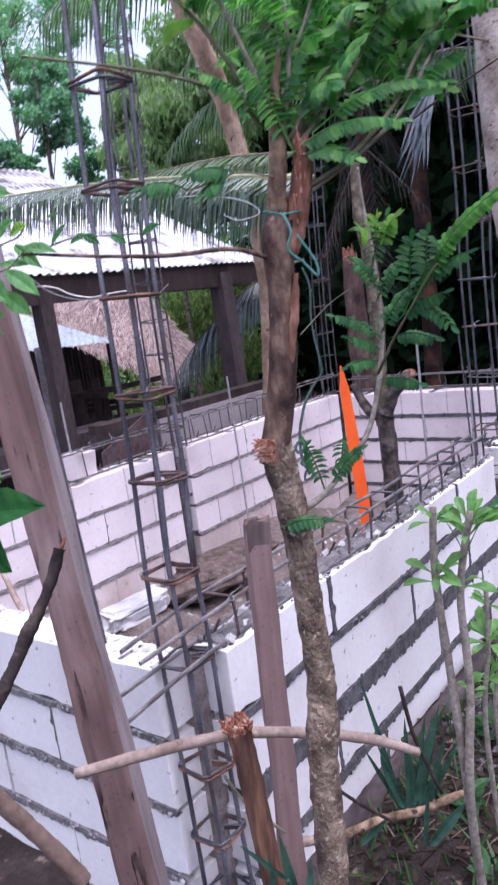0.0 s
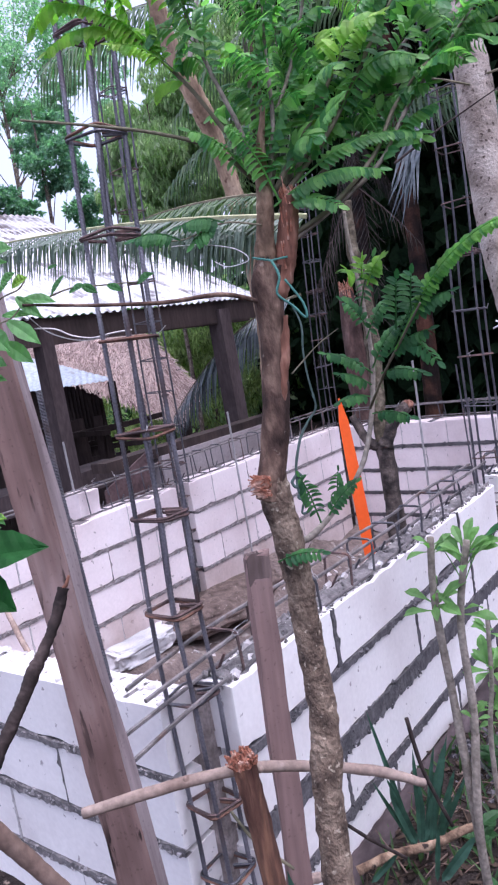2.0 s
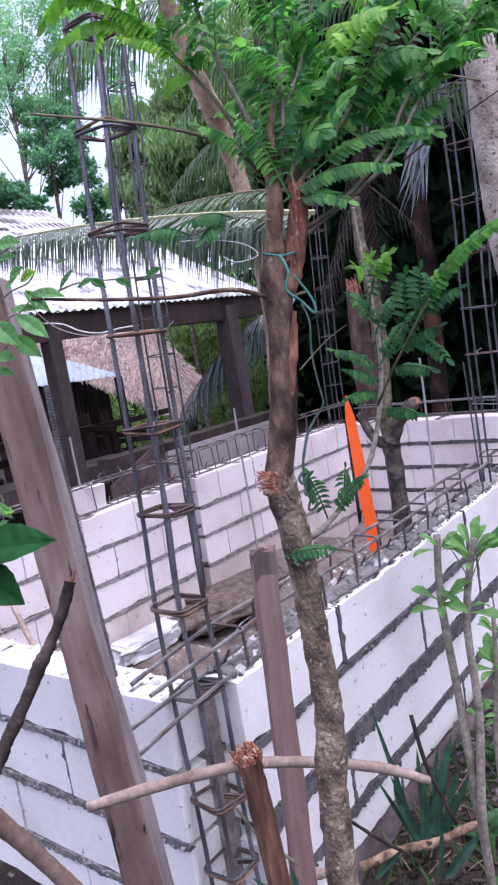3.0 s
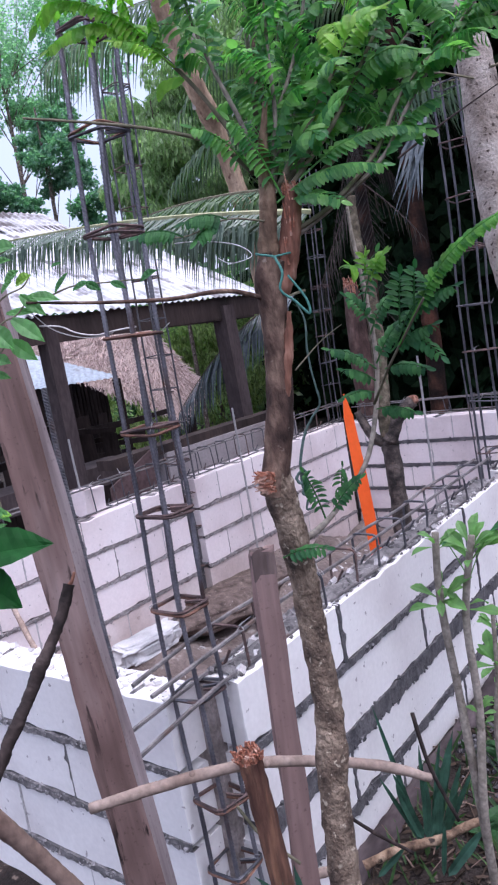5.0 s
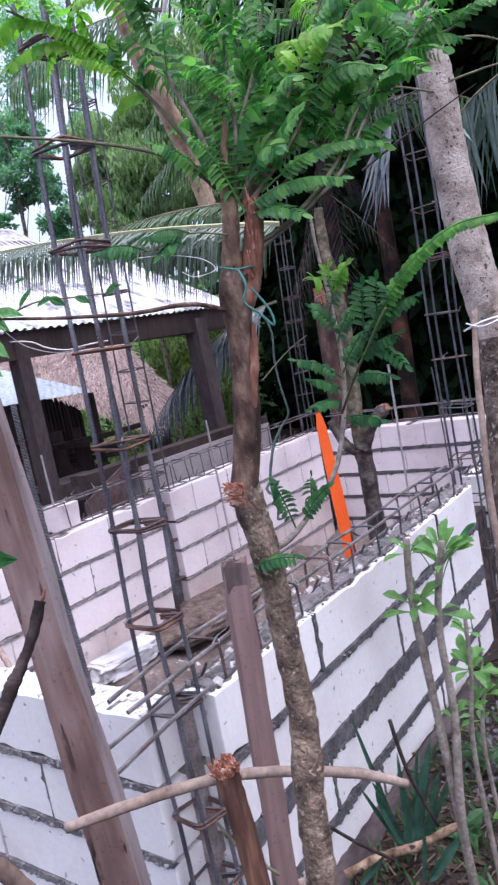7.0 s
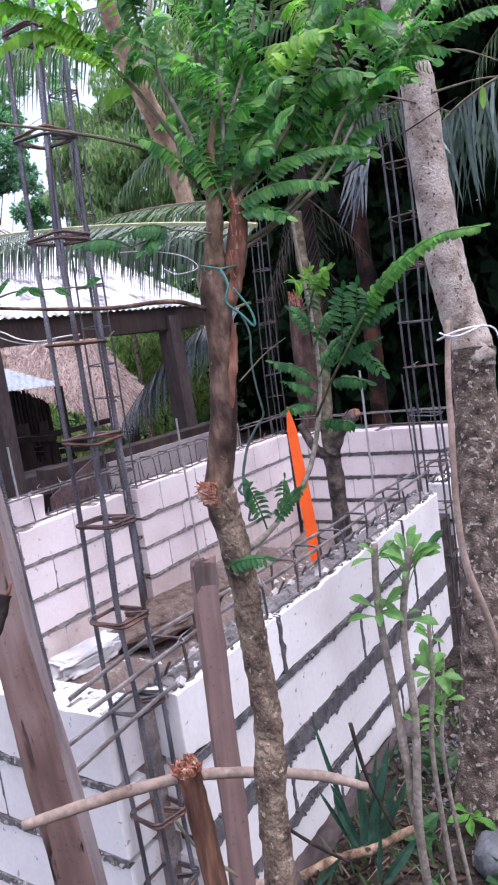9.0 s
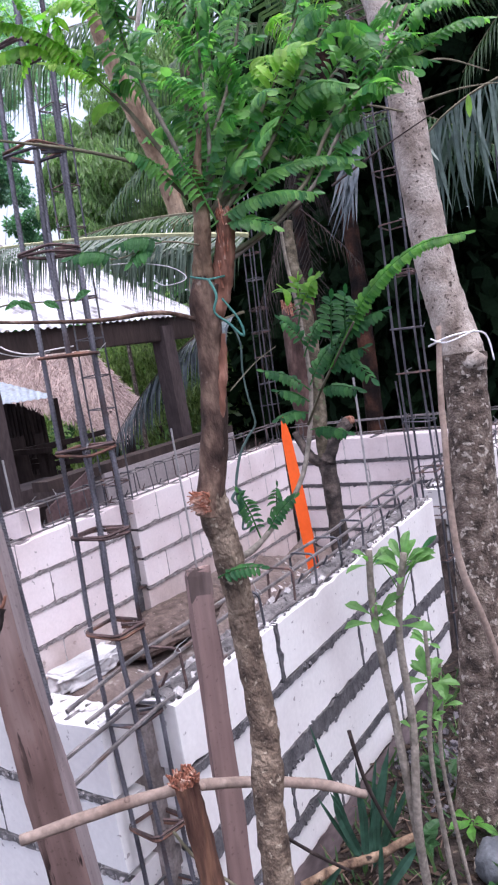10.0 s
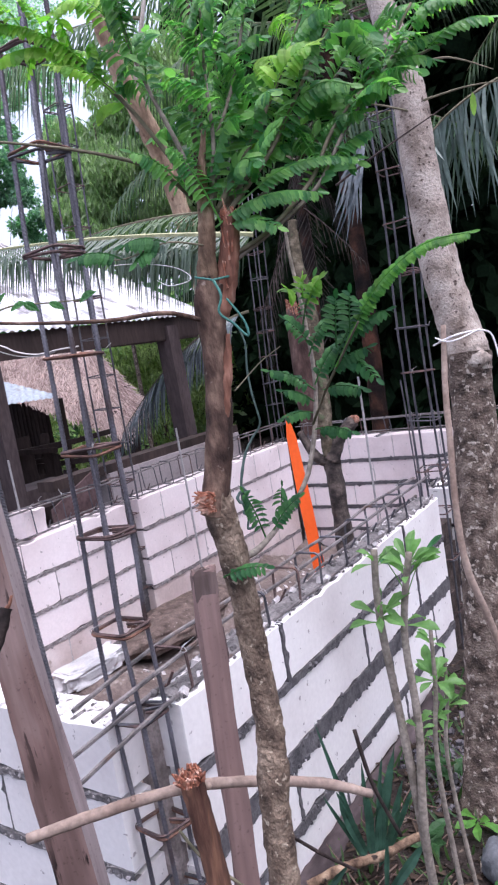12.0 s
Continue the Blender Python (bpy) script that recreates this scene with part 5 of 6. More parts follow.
shoots("shrub", (0.6, 0.2, 0.42), [
    ([(0.6, 0.22, 0.38), (0.605, 0.151, 1.001), (0.581, 0.170, 1.252), (0.561, 0.185, 1.456), (0.561, 0.204, 1.592)], 0.0108, [(0.98, 8, 0.065), (0.76, 10, 0.085)]),
    ([(0.62, 0.22, 0.38), (0.619, 0.127, 0.943), (0.621, 0.168, 1.222), (0.610, 0.189, 1.422), (0.637, 0.205, 1.587)], 0.0105, [(0.98, 8, 0.095), (0.94, 5, 0.085), (0.9, 2, 0.12), (0.8, 4, 0.065), (0.5, 3, 0.05)]),
    ([(0.64, 0.3, 0.38), (0.596, 0.302, 1.007), (0.602, 0.336, 1.223), (0.601, 0.357, 1.377)], 0.007, [(0.75, 11, 0.075), (0.6, 7, 0.06), (0.92, 5, 0.05)]),
    ([(0.68, 0.33, 0.38), (0.600, 0.360, 0.972), (0.604, 0.388, 1.156), (0.607, 0.405, 1.260)], 0.006, [(0.92, 9, 0.075), (0.7, 6, 0.06), (0.5, 3, 0.05)])],
    "leggy bare-stemmed shrub with light green leaf tufts", 14)
shoots("seedling", (0.511, 0.713, 0.450), [([(0.514, 0.714, 0.450), (0.466, 0.861, 0.442), (0.467, 0.874, 0.529)], 0.003, [(0.9, 7, 0.09)])], "young bright yellow-green seedling on the soil", 15, L_SPROUT)

def broad_leaf(base, tip, up, width, seed, segs=14, full=0.75):
    """A broad leaf with a scalloped edge, raised between its side veins."""
    rng = random.Random(seed)
    base, tip = Vector(base), Vector(tip)
    d = tip - base
    side = d.cross(Vector(up)).normalized()
    nrm = side.cross(d).normalized()
    s = Shape()
    for i in range(segs + 1):
        u = i / segs
        w = width / 2 * math.sin(math.pi * min(1, u * 0.96 + 0.03)) ** (full if u < 0.5 else 2 * (1 - full) + full) * (1 + 0.05 * (i % 2))
        droop = nrm * (0.1 * d.length * (u - u * u * 1.6))
        for k in (-1, -0.5, 0, 0.5, 1):
            s.v.append(tuple(base + d * (u + 0.05 * (abs(k) - 0.5) * (0 < i < segs)) + side * w * k + droop + nrm * (w * 0.28 * abs(k) + 0.0012 * (i % 2) * (abs(k) == 0.5))))
    s.f = [(i * 5 + k, i * 5 + k + 1, i * 5 + k + 6, i * 5 + k + 5) for i in range(segs) for k in range(4)]
    return s


# dark leaf and leafy twig at the edge of view
big = thing("leafy_twig", (0.604, -0.830, 1.889), "twig with large dark glossy leaves at the edge of view", "twig")
part("stem", limb(Shape(), [(0.62, -0.8, 0.4), (0.575, -0.875, 1.756), (0.598, -0.841, 1.847), (0.612, -0.818, 1.916), (0.616, -0.804, 1.987)], [0.004, 0.002], 6), M_TWIG, big)
part("leaf", broad_leaf((0.598, -0.833, 1.895), (0.680, -0.792, 1.906), (0.1, -0.75, 0.8), 0.04, 1), L_BIG, big)
part("leaf", broad_leaf((0.604, -0.830, 1.889), (0.658, -0.818, 1.856), (0.1, -0.75, 0.8), 0.034, 2), L_BIG, big)
vine = thing("leafy_vine", (0.363, -0.590, 2.157), "leafy green vine twigs over the fence post", "vine")
for pts in ([(0.329, -0.570, 2.133), (0.359, -0.556, 2.151), (0.377, -0.540, 2.159), (0.386, -0.531, 2.174)], [(0.338, -0.580, 2.102), (0.363, -0.571, 2.117), (0.378, -0.558, 2.124), (0.392, -0.544, 2.144)], [(0.325, -0.549, 2.202), (0.347, -0.543, 2.207), (0.359, -0.532, 2.216)], [(0.336, -0.589, 2.059), (0.348, -0.584, 2.072), (0.370, -0.570, 2.093)], [(0.347, -0.637, 1.869), (0.365, -0.633, 1.884), (0.363, -0.633, 1.898)], [(0.362, -0.490, 2.146), (0.390, -0.466, 2.155), (0.428, -0.437, 2.152), (0.465, -0.409, 2.149)]):
    part("stem", limb(Shape(), pts, [0.0014, 0.0009], 5), M_TWIG, vine)
for leaves, material in (([((0.345, -0.556, 2.212), (0.382, -0.543, 2.212), 0.024), ((0.337, -0.553, 2.195), (0.368, -0.544, 2.197), 0.016), ((0.359, -0.553, 2.168), (0.384, -0.547, 2.180), 0.015), ((0.355, -0.559, 2.155), (0.376, -0.555, 2.168), 0.013), ((0.389, -0.546, 2.144), (0.432, -0.529, 2.134), 0.018), ((0.382, -0.551, 2.148), (0.417, -0.544, 2.116), 0.016), ((0.358, -0.560, 2.128), (0.399, -0.544, 2.124), 0.013), ((0.381, -0.570, 2.118), (0.422, -0.558, 2.084), 0.022), ((0.369, -0.571, 2.092), (0.405, -0.562, 2.062), 0.022), ((0.360, -0.587, 2.112), (0.391, -0.583, 2.080), 0.026), ((0.349, -0.589, 2.072), (0.378, -0.583, 2.064), 0.019), ((0.340, -0.587, 2.055), (0.369, -0.581, 2.045), 0.011), ((0.360, -0.637, 1.888), (0.384, -0.636, 1.868), 0.011), ((0.357, -0.644, 1.856), (0.380, -0.640, 1.867), 0.010)], L_VINE), ([((0.370, -0.545, 2.163), (0.396, -0.539, 2.171), 0.021), ((0.362, -0.637, 1.879), (0.386, -0.634, 1.876), 0.010)], L_YOUNG), ([((0.384, -0.468, 2.174), (0.378, -0.493, 2.148), 0.010), ((0.389, -0.468, 2.149), (0.416, -0.461, 2.156), 0.016), ((0.403, -0.456, 2.157), (0.429, -0.454, 2.142), 0.012), ((0.431, -0.435, 2.152), (0.456, -0.433, 2.139), 0.011), ((0.463, -0.410, 2.146), (0.490, -0.403, 2.157), 0.019), ((0.378, -0.470, 2.189), (0.377, -0.488, 2.184), 0.009)], L_HANG)):
    for k, (a, b, width) in enumerate(leaves):
        part("leaf", broad_leaf(a, b, (0.25, -0.75, 0.6 + 0.25 * math.sin(k * 2.1)), width, 30 + k, 10, 0.55), material, vine)

# stiff sword-leaved plant and grass at the wall foot
sword = thing("sword_leaf_plant", (0.179, 0.657, 0.450), "clump of stiff banded sword-shaped leaves", "plant")
for a, b, w in (((0.188, 0.635, 0.450), (0.138, 0.536, 0.956), 0.015), ((0.212, 0.644, 0.450), (0.289, 0.609, 0.767), 0.02), ((0.219, 0.673, 0.450), (0.308, 0.690, 0.829), 0.016), ((0.198, 0.613, 0.450), (0.206, 0.492, 0.752), 0.018),
                ((0.209, 0.630, 0.450), (0.235, 0.603, 0.812), 0.018), ((0.236, 0.653, 0.450), (0.362, 0.675, 0.724), 0.018), ((0.206, 0.616, 0.450), (0.152, 0.493, 0.756), 0.014), ((0.230, 0.625, 0.450), (0.352, 0.582, 0.710), 0.022),
                ((0.238, 0.547, 0.544), (0.191, 0.515, 0.727), 0.03), ((0.239, 0.595, 0.519), (0.309, 0.673, 0.816), 0.028), ((0.261, 0.610, 0.659), (0.289, 0.632, 0.817), 0.011), ((0.259, 0.635, 0.512), (0.318, 0.690, 0.717), 0.02), ((0.257, 0.539, 0.557), (0.269, 0.552, 0.739), 0.026),
                ((0.308, 0.507, 0.589), (0.326, 0.522, 0.753), 0.02), ((0.409, 0.338, 0.643), (0.491, 0.397, 0.758), 0.027), ((0.270, 0.234, 0.670), (0.336, 0.273, 0.747), 0.016), ((0.201, 0.560, 0.645), (0.176, 0.532, 0.747), 0.012), ((0.378, 0.373, 0.606), (0.395, 0.386, 0.759), 0.014)):
    part("leaf", Shape().leaf(a, b, (0.6, -0.7, 0.3), w, 0.5, 0.25), L_SNAKE, sword)

fore = thing("sword_leaf_plant", (0.46, -0.2, 0.41), "dark blue-green sword-leaved plant at the fence foot", "plant")
for a, b, w in (((0.456, -0.292, 1.069), (0.415, -0.354, 1.168), 0.009), ((0.475, -0.283, 0.934), (0.444, -0.284, 1.149), 0.018), ((0.447, -0.315, 0.948), (0.440, -0.315, 1.138), 0.011), ((0.463, -0.281, 0.926), (0.473, -0.239, 1.079), 0.016)):
    part("leaf", Shape().leaf(a, b, (0.6, -0.7, 0.3), w, 0.5, 0.25), L_SNAKE, fore)
    part("leaf_base", Shape().tube([(0.46, -0.2, 0.4), Vector((0.46, -0.2, 0.4)).lerp(Vector(a), 0.5) + Vector((0, 0, 0.05)), a], [0.008, 0.006, 0.004], 6), L_SNAKE, fore)
stick("cut_stick", [(0.306, -0.104, 0.937), (0.326, -0.076, 0.933), (0.347, -0.048, 0.927)], [0.0105, 0.0105, 0.01], M_STICK, "short pale cut stick lying behind the fence tree")
rng = random.Random(21)
for name, x, y, cnt, size in (("weed", 0.34, 0.75, 9, 0.09), ("weed", 0.5, 0.5, 8, 0.08), ("weed", 0.62, 0.62, 7, 0.07), ("weed", 0.3, 1.15, 9, 0.1), ("weed", 0.55, 0.98, 7, 0.07), ("weed", 0.42, 0.3, 6, 0.06), ("weed", 0.75, 0.45, 7, 0.07)):
    foot = Vector((x, y, ground_height(x, y)))
    plant = thing(name, foot, "low dark green weed growing out of the litter", "plant", "weeds on the litter")
    for k in range(cnt):
        a = rng.uniform(0, 6.283)
        base = foot + Vector((math.cos(a), math.sin(a), 0)) * 0.01 + Vector((0, 0, rng.uniform(0.0, 0.07)))
        tip = base + Vector((math.cos(a), math.sin(a), rng.uniform(0.1, 0.9))).normalized() * size * rng.uniform(0.6, 1.2)
        part("leaf", broad_leaf(base, tip, (0.1, -0.2, 1), size * rng.uniform(0.3, 0.5), k, 8, 0.6), L_WEED, plant)
    part("stem", Shape().tube([foot - Vector((0, 0, 0.02)), foot + Vector((0.003, 0, 0.07))], 0.003, 5), M_TWIG, plant)
s = Shape()
for i in range(1000):
    x, y = rng.uniform(0.06, 1.0), rng.uniform(-0.6, 2.0)
    p = Vector((x, y, ground_height(x, y) - 0.01))
    d = Vector((rng.uniform(-0.6, 0.6), rng.uniform(-0.6, 0.6), rng.uniform(0.2, 1))).normalized()
    s.leaf(p, p + d * rng.uniform(0.03, 0.13), (0.5, -0.6, 0.3), rng.uniform(0.004, 0.01), 0.3)
tagged(part("grass", s, L_GRASS), "sparse low grass and weeds on the soil", "grass", kind="stuff")
s = Shape()
for i in range(2200):
    x, y = rng.uniform(0.02, 1.1), rng.uniform(-0.6, 2.2)
    p = Vector((x, y, ground_height(x, y) + 0.006))
    a, l = rng.uniform(0, 6.283), rng.uniform(0.02, 0.07)
    d = Vector((math.cos(a), math.sin(a), rng.uniform(-0.05, 0.25)))
    if rng.random() < 0.5:
        s.leaf(p, p + d * l, (0, 0, 1), l * rng.uniform(0.2, 0.45), rng.uniform(-0.6, 0.6))
    else:
        s.tube([p, p + d * l * 1.6], rng.uniform(0.001, 0.003), 4)
tagged(part("leaf_litter", s, M_LITTER), "dry fallen leaves and twigs", "litter", kind="stuff")


rng = random.Random(29)
s = Shape()
for i in range(420):
    x, y = rng.gauss(0.31, 0.1), rng.gauss(1.24, 0.16)
    k = rng.uniform(0.006, 0.02)
    s.box(pose(x, y, ground_height(x, y) + k * 0.3, *[rng.uniform(0, 90) for _ in range(3)]), k, k * rng.uniform(0.7, 1.3), k * 0.8)
tagged(part("gravel", s, M_GRAVEL), "purple-grey gravel spilled at the tree foot", "gravel", kind="stuff")
s = Shape()
for i in range(80):
    x, y = rng.uniform(0.1, 0.9), rng.uniform(-0.1, 1.5)
    p = Vector((x, y, ground_height(x, y) + 0.005))
    a, l = rng.uniform(0, 6.283), rng.uniform(0.06, 0.2)
    d = Vector((math.cos(a), math.sin(a), rng.uniform(-0.02, 0.35))) * l
    s.tube([p, p + d * 0.5 + Vector((0, 0, 0.006)), p + d], [rng.uniform(0.0015, 0.0035), 0.002, 0.001], 5)
tagged(part("dry_twig", s, M_BRANCH), "brown dry twigs scattered on the soil", "litter", kind="stuff")


# ---- palms and trees ----
def palm_frond(p0, p1, sag, leaflet, seed, material, parent, name="frond", pairs=46, hang=0.6, wide=0.03, bare=0.08, bend=None):
    """A feather palm leaf: arched midrib with two rows of long narrow hanging leaflets."""
    rng = random.Random(seed)
    a, b = Vector(p0), Vector(p1)
    mid = (a + b) / 2 + Vector((0, 0, sag)) + (Vector(bend) if bend else Vector())
    way = [a * (1 - t) ** 2 + mid * 2 * t * (1 - t) + b * t * t for t in [i / 24 for i in range(25)]]
    rib = part("midrib", Shape().tube(way, ease([0.016, 0.01, 0.003] if material is not L_PALM_DEAD else [0.008, 0.005, 0.002], 25), 5), M_PALE_RIB if material is L_PALM_PALE else M_TWIG if material is not L_PALM_DEAD else M_DARK_STICK, parent)
    s = Shape()
    for i in range(pairs):
        u = bare + (1 - bare) * i / pairs
        k = min(int(u * 24), 23)
        q = way[k].lerp(way[k + 1], u * 24 - k)
        t = (way[k + 1] - way[k]).normalized()
        side = t.cross(Vector((0, 0, 1)))
        side = side.normalized() if side.length > 1e-3 else Vector((1, 0, 0))
        l = leaflet * (0.45 + 0.75 * math.sin(math.pi * (0.15 + 0.8 * u))) * rng.uniform(0.85, 1.1)
        for sgn in (-1, 1):
            h = hang * rng.uniform(0.75, 1.25)
            d1 = (side * sgn * (1 - h * 0.5) + t * 0.45 - Vector((0, 0, h * 0.5))).normalized()
            d2 = (side * sgn * (1 - h) * 0.6 + t * 0.25 - Vector((0, 0, h * 1.3))).normalized()
            m, e = q + d1 * l * 0.45, q + d1 * l * 0.45 + d2 * l * 0.55
            w = t * wide * 0.5 + Vector((0, 0, wide * 0.12))
            s.add([q - w * 0.6, q + w * 0.6, m + w, m - w, e], [(0, 1, 2, 3), (3, 2, 4)])
    return tagged(part(name, s, material, rib), kind="stuff")


def clump(s, centre, size, count, leaf, rng, drop=0.0, slim=0.26):
    """Leaves scattered through an uneven cloud."""
    c = Vector(centre)
    for i in range(count):
        while True:
            p = Vector((rng.uniform(-1, 1), rng.uniform(-1, 1), rng.uniform(-1, 1)))
            if p.length < 1 and noise.noise(p * 2.3 + c) > -0.12:
                break
        q = c + Vector((p.x * size[0], p.y * size[1], p.z * size[2]))
        d = Vector((rng.uniform(-1, 1), rng.uniform(-1, 1), rng.uniform(-1, 0.6) - drop)).normalized()
        e = d.orthogonal().normalized()
        e = (e * math.cos(i) + d.cross(e) * math.sin(i)) * leaf * slim
        l = leaf * rng.uniform(0.6, 1.3)
        s.add([q, q + d * l * 0.5 + e, q + d * l, q + d * l * 0.5 - e], [(0, 1, 2, 3)])
    return s


def far_tree(base, height, crown, material, label, seed, leaf=0.14, count=500, girth=0.12, drop=0.0, slim=0.26):
    """A tree with a forked trunk and a crown of many leaf clumps. crown: clumps as (x, y, z, radius) from the trunk's foot."""
    rng = random.Random(seed)
    ob = thing("tree", base, label, "tree", "trees behind")
    b = Vector(base)
    top = b + Vector((0, 0, height))
    s = limb(Shape(), [b, b.lerp(top, 0.35) + Vector((rng.uniform(-0.2, 0.2), 0, 0)), b.lerp(top, 0.7), top], [girth, girth * 0.8, girth * 0.55, girth * 0.25], 8)
    leaves = Shape()
    for i, (x, y, z, r) in enumerate(crown):
        c = b + Vector((x, y, z))
        root = b.lerp(top, min(max((z - r * 0.9) / height, 0.3), 0.97) - i * 0.37 % 0.3)
        limb(s, [root, root.lerp(c, 0.5) + Vector((0, 0, 0.15)), c], [girth * 0.18, girth * 0.09, girth * 0.03], 5, 4)
        for k in range(11):
            o = Vector((rng.uniform(-1, 1), rng.uniform(-1, 1), rng.uniform(-0.8, 0.8))) * r * 0.85
            k = r * rng.uniform(0.18, 0.5)
            clump(leaves, c + o, (k * 1.2, k * 1.2, k * 0.8), int(count / 11 * (k / r * 3) ** 2), leaf, rng, drop, slim)
    part("trunk", s, M_BARK_BASE, ob)
    part("crown", leaves, material, ob)
    return ob


def coconut(base, top, label, seed, fronds, girth=0.13, dead=8):
    """A coconut palm: ringed trunk, arching green fronds and a skirt of dead ones. fronds: tips with sag."""
    rng = random.Random(seed)
    ob = thing("coconut_palm", base, label, "palm", "coconut palms")
    way = spline([base, Vector(base).lerp(Vector(top), 0.5) + Vector((0.06, 0, 0)), top], 22)
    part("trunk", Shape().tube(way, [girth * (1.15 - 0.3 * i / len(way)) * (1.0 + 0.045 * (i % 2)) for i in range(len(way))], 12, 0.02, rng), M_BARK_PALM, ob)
    for i, (tip, sag) in enumerate(fronds):
        palm_frond(top, tip, sag, 0.62, seed * 31 + i, L_PALM, ob)
    for i in range(dead):
        a = rng.uniform(0, 6.283)
        tip = Vector(top) + Vector((math.cos(a) * rng.uniform(0.4, 1.1), math.sin(a) * rng.uniform(0.4, 1.1), -rng.uniform(1.3, 2.4)))
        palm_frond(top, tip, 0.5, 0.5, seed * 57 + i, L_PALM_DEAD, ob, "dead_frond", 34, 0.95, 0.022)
    return ob


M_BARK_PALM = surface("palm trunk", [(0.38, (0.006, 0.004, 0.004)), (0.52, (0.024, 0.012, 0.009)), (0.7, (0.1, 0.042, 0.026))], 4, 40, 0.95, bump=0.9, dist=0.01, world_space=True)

L_PALM_STRIP = leaf_material("bluish palm leaflet", (0.03, 0.045, 0.055), (0.08, 0.1, 0.12), 0.2, 0.4)
M_PALE_BRANCH = surface("bare pale branch", [(0.3, (0.36, 0.32, 0.28)), (0.7, (0.55, 0.5, 0.45))], 9, 60, 0.85, bump=0.4, world_space=True)
M_POLLARD = surface("dark mottled bark", [(0.35, (0.022, 0.018, 0.017)), (0.5, (0.06, 0.048, 0.043)), (0.7, (0.15, 0.12, 0.105))], 20, 90, 0.92, bump=0.9, dist=0.008, world_space=True)
M_MOSSY = surface("lichened grey-green bark", [(0.3, (0.035, 0.03, 0.02)), (0.5, (0.095, 0.078, 0.052)), (0.72, (0.22, 0.185, 0.135))], 22, 90, 0.92, bump=0.9, dist=0.008, spot=(14, 0.6, 0.68, (0.09, 0.12, 0.06)), world_space=True)
M_SNAG = surface("reddish weathered trunk", [(0.3, (0.033, 0.018, 0.016)), (0.5, (0.09, 0.053, 0.046)), (0.72, (0.19, 0.125, 0.108))], 9, 60, 0.92, bump=0.9, dist=0.01, stretch=(1, 1, 0.4), world_space=True)
# the trunk that leans behind the wall
leaning = thing("leaning_tree", (-2.478, 3.762, 1.005), "pale brown leaning tree trunk beyond the wall", "tree")
part("trunk", bark([(-2.448, 3.773, 0.941), (-2.308, 3.758, 1.900), (-2.205, 3.660, 2.443), (-2.161, 3.523, 2.959), (-2.149, 3.447, 3.227), (-2.146, 3.364, 3.485), (-2.126, 3.184, 3.773), (-2.127, 2.984, 4.086), (-2.077, 2.817, 4.400), (-1.993, 2.677, 4.737)], [0.05, 0.05, 0.062, 0.068, 0.062, 0.066, 0.07, 0.064, 0.056, 0.056], 18, 12, 0.16, 16), M_TAN, leaning, "flaking tan bark", smooth=True)

part("branch", limb(Shape(), [(-2.169, 3.139, 3.721), (-2.091, 3.120, 4.082), (-1.961, 3.132, 4.418), (-1.898, 3.226, 4.795)], [0.02, 0.017, 0.015, 0.014], 8, 4, 0.04), M_PALE_BRANCH, leaning, "pale bare branch")

# tree inside the walls, cut and sprouting
cut = thing("pollarded_tree", (-0.69, 2.56, 0.18), "rough pollarded tree with a cut stub standing inside the walls", "tree")
part("trunk", bark([(-0.689, 2.548, 0.367), (-0.728, 2.584, 0.780), (-0.748, 2.613, 1.049), (-0.766, 2.640, 1.298), (-0.774, 2.652, 1.408)], [0.06, 0.056, 0.05, 0.052, 0.046], 16, 12, 0.14, 22), M_POLLARD, cut, "dark mossy bark", smooth=True)
part("stem", bark([(-0.770, 2.633, 1.350), (-0.769, 2.623, 1.520), (-0.770, 2.649, 1.682), (-0.776, 2.682, 1.910), (-0.790, 2.706, 2.123), (-0.813, 2.718, 2.306), (-0.839, 2.725, 2.473), (-0.851, 2.740, 2.621), (-0.853, 2.762, 2.761)], [0.044, 0.04, 0.04, 0.044, 0.042, 0.038, 0.035, 0.033, 0.026], 14, 12, 0.16, 24), M_MOSSY, cut, "lichened grey-green bark", smooth=True)
part("limb", bark([(-0.763, 2.623, 1.335), (-0.715, 2.654, 1.451), (-0.673, 2.696, 1.508), (-0.635, 2.732, 1.546)], [0.05, 0.042, 0.038, 0.036], 14, 10, 0.14, 24), M_POLLARD, cut, "cut stub", smooth=True)
part("cut_end", lumpy((-0.626, 2.728, 1.552), (0.03, 0.03, 0.03), 2, 3, 0.3), M_TORN, cut, "pale reddish cut wood")
part("limb", limb(Shape(), [(-0.773, 2.637, 1.316), (-0.849, 2.612, 1.365), (-0.897, 2.612, 1.442), (-0.941, 2.617, 1.525)], [0.036, 0.03, 0.027, 0.02], 9, 5, 0.1), M_POLLARD, cut, smooth=True)

# a snapped trunk just beyond the corner
snag = thing("broken_tree", (-2.26, 5.0, 0.4), "tall snapped reddish-brown tree stump beyond the wall", "tree")
part("trunk", bark([(-2.26, 5.0, 0.3), (-2.234, 5.118, 1.075), (-2.248, 5.171, 1.461), (-2.276, 5.221, 1.905), (-2.296, 5.265, 2.265), (-2.312, 5.276, 2.405)], [0.108, 0.105, 0.106, 0.1, 0.09, 0.064], 16, 14, 0.12, 12), M_SNAG, snag, smooth=True)
s = Shape()
rng = random.Random(27)
for i in range(60):
    p = Vector((-2.292, 5.252, 2.320)) + Vector((rng.uniform(-0.06, 0.06), rng.uniform(-0.05, 0.05), rng.uniform(-0.05, 0.02)))
    s.tube([p, p + Vector((rng.uniform(-0.04, 0.0), rng.uniform(-0.02, 0.02), rng.uniform(0.05, 0.2)))], [0.01, 0.003], 4)
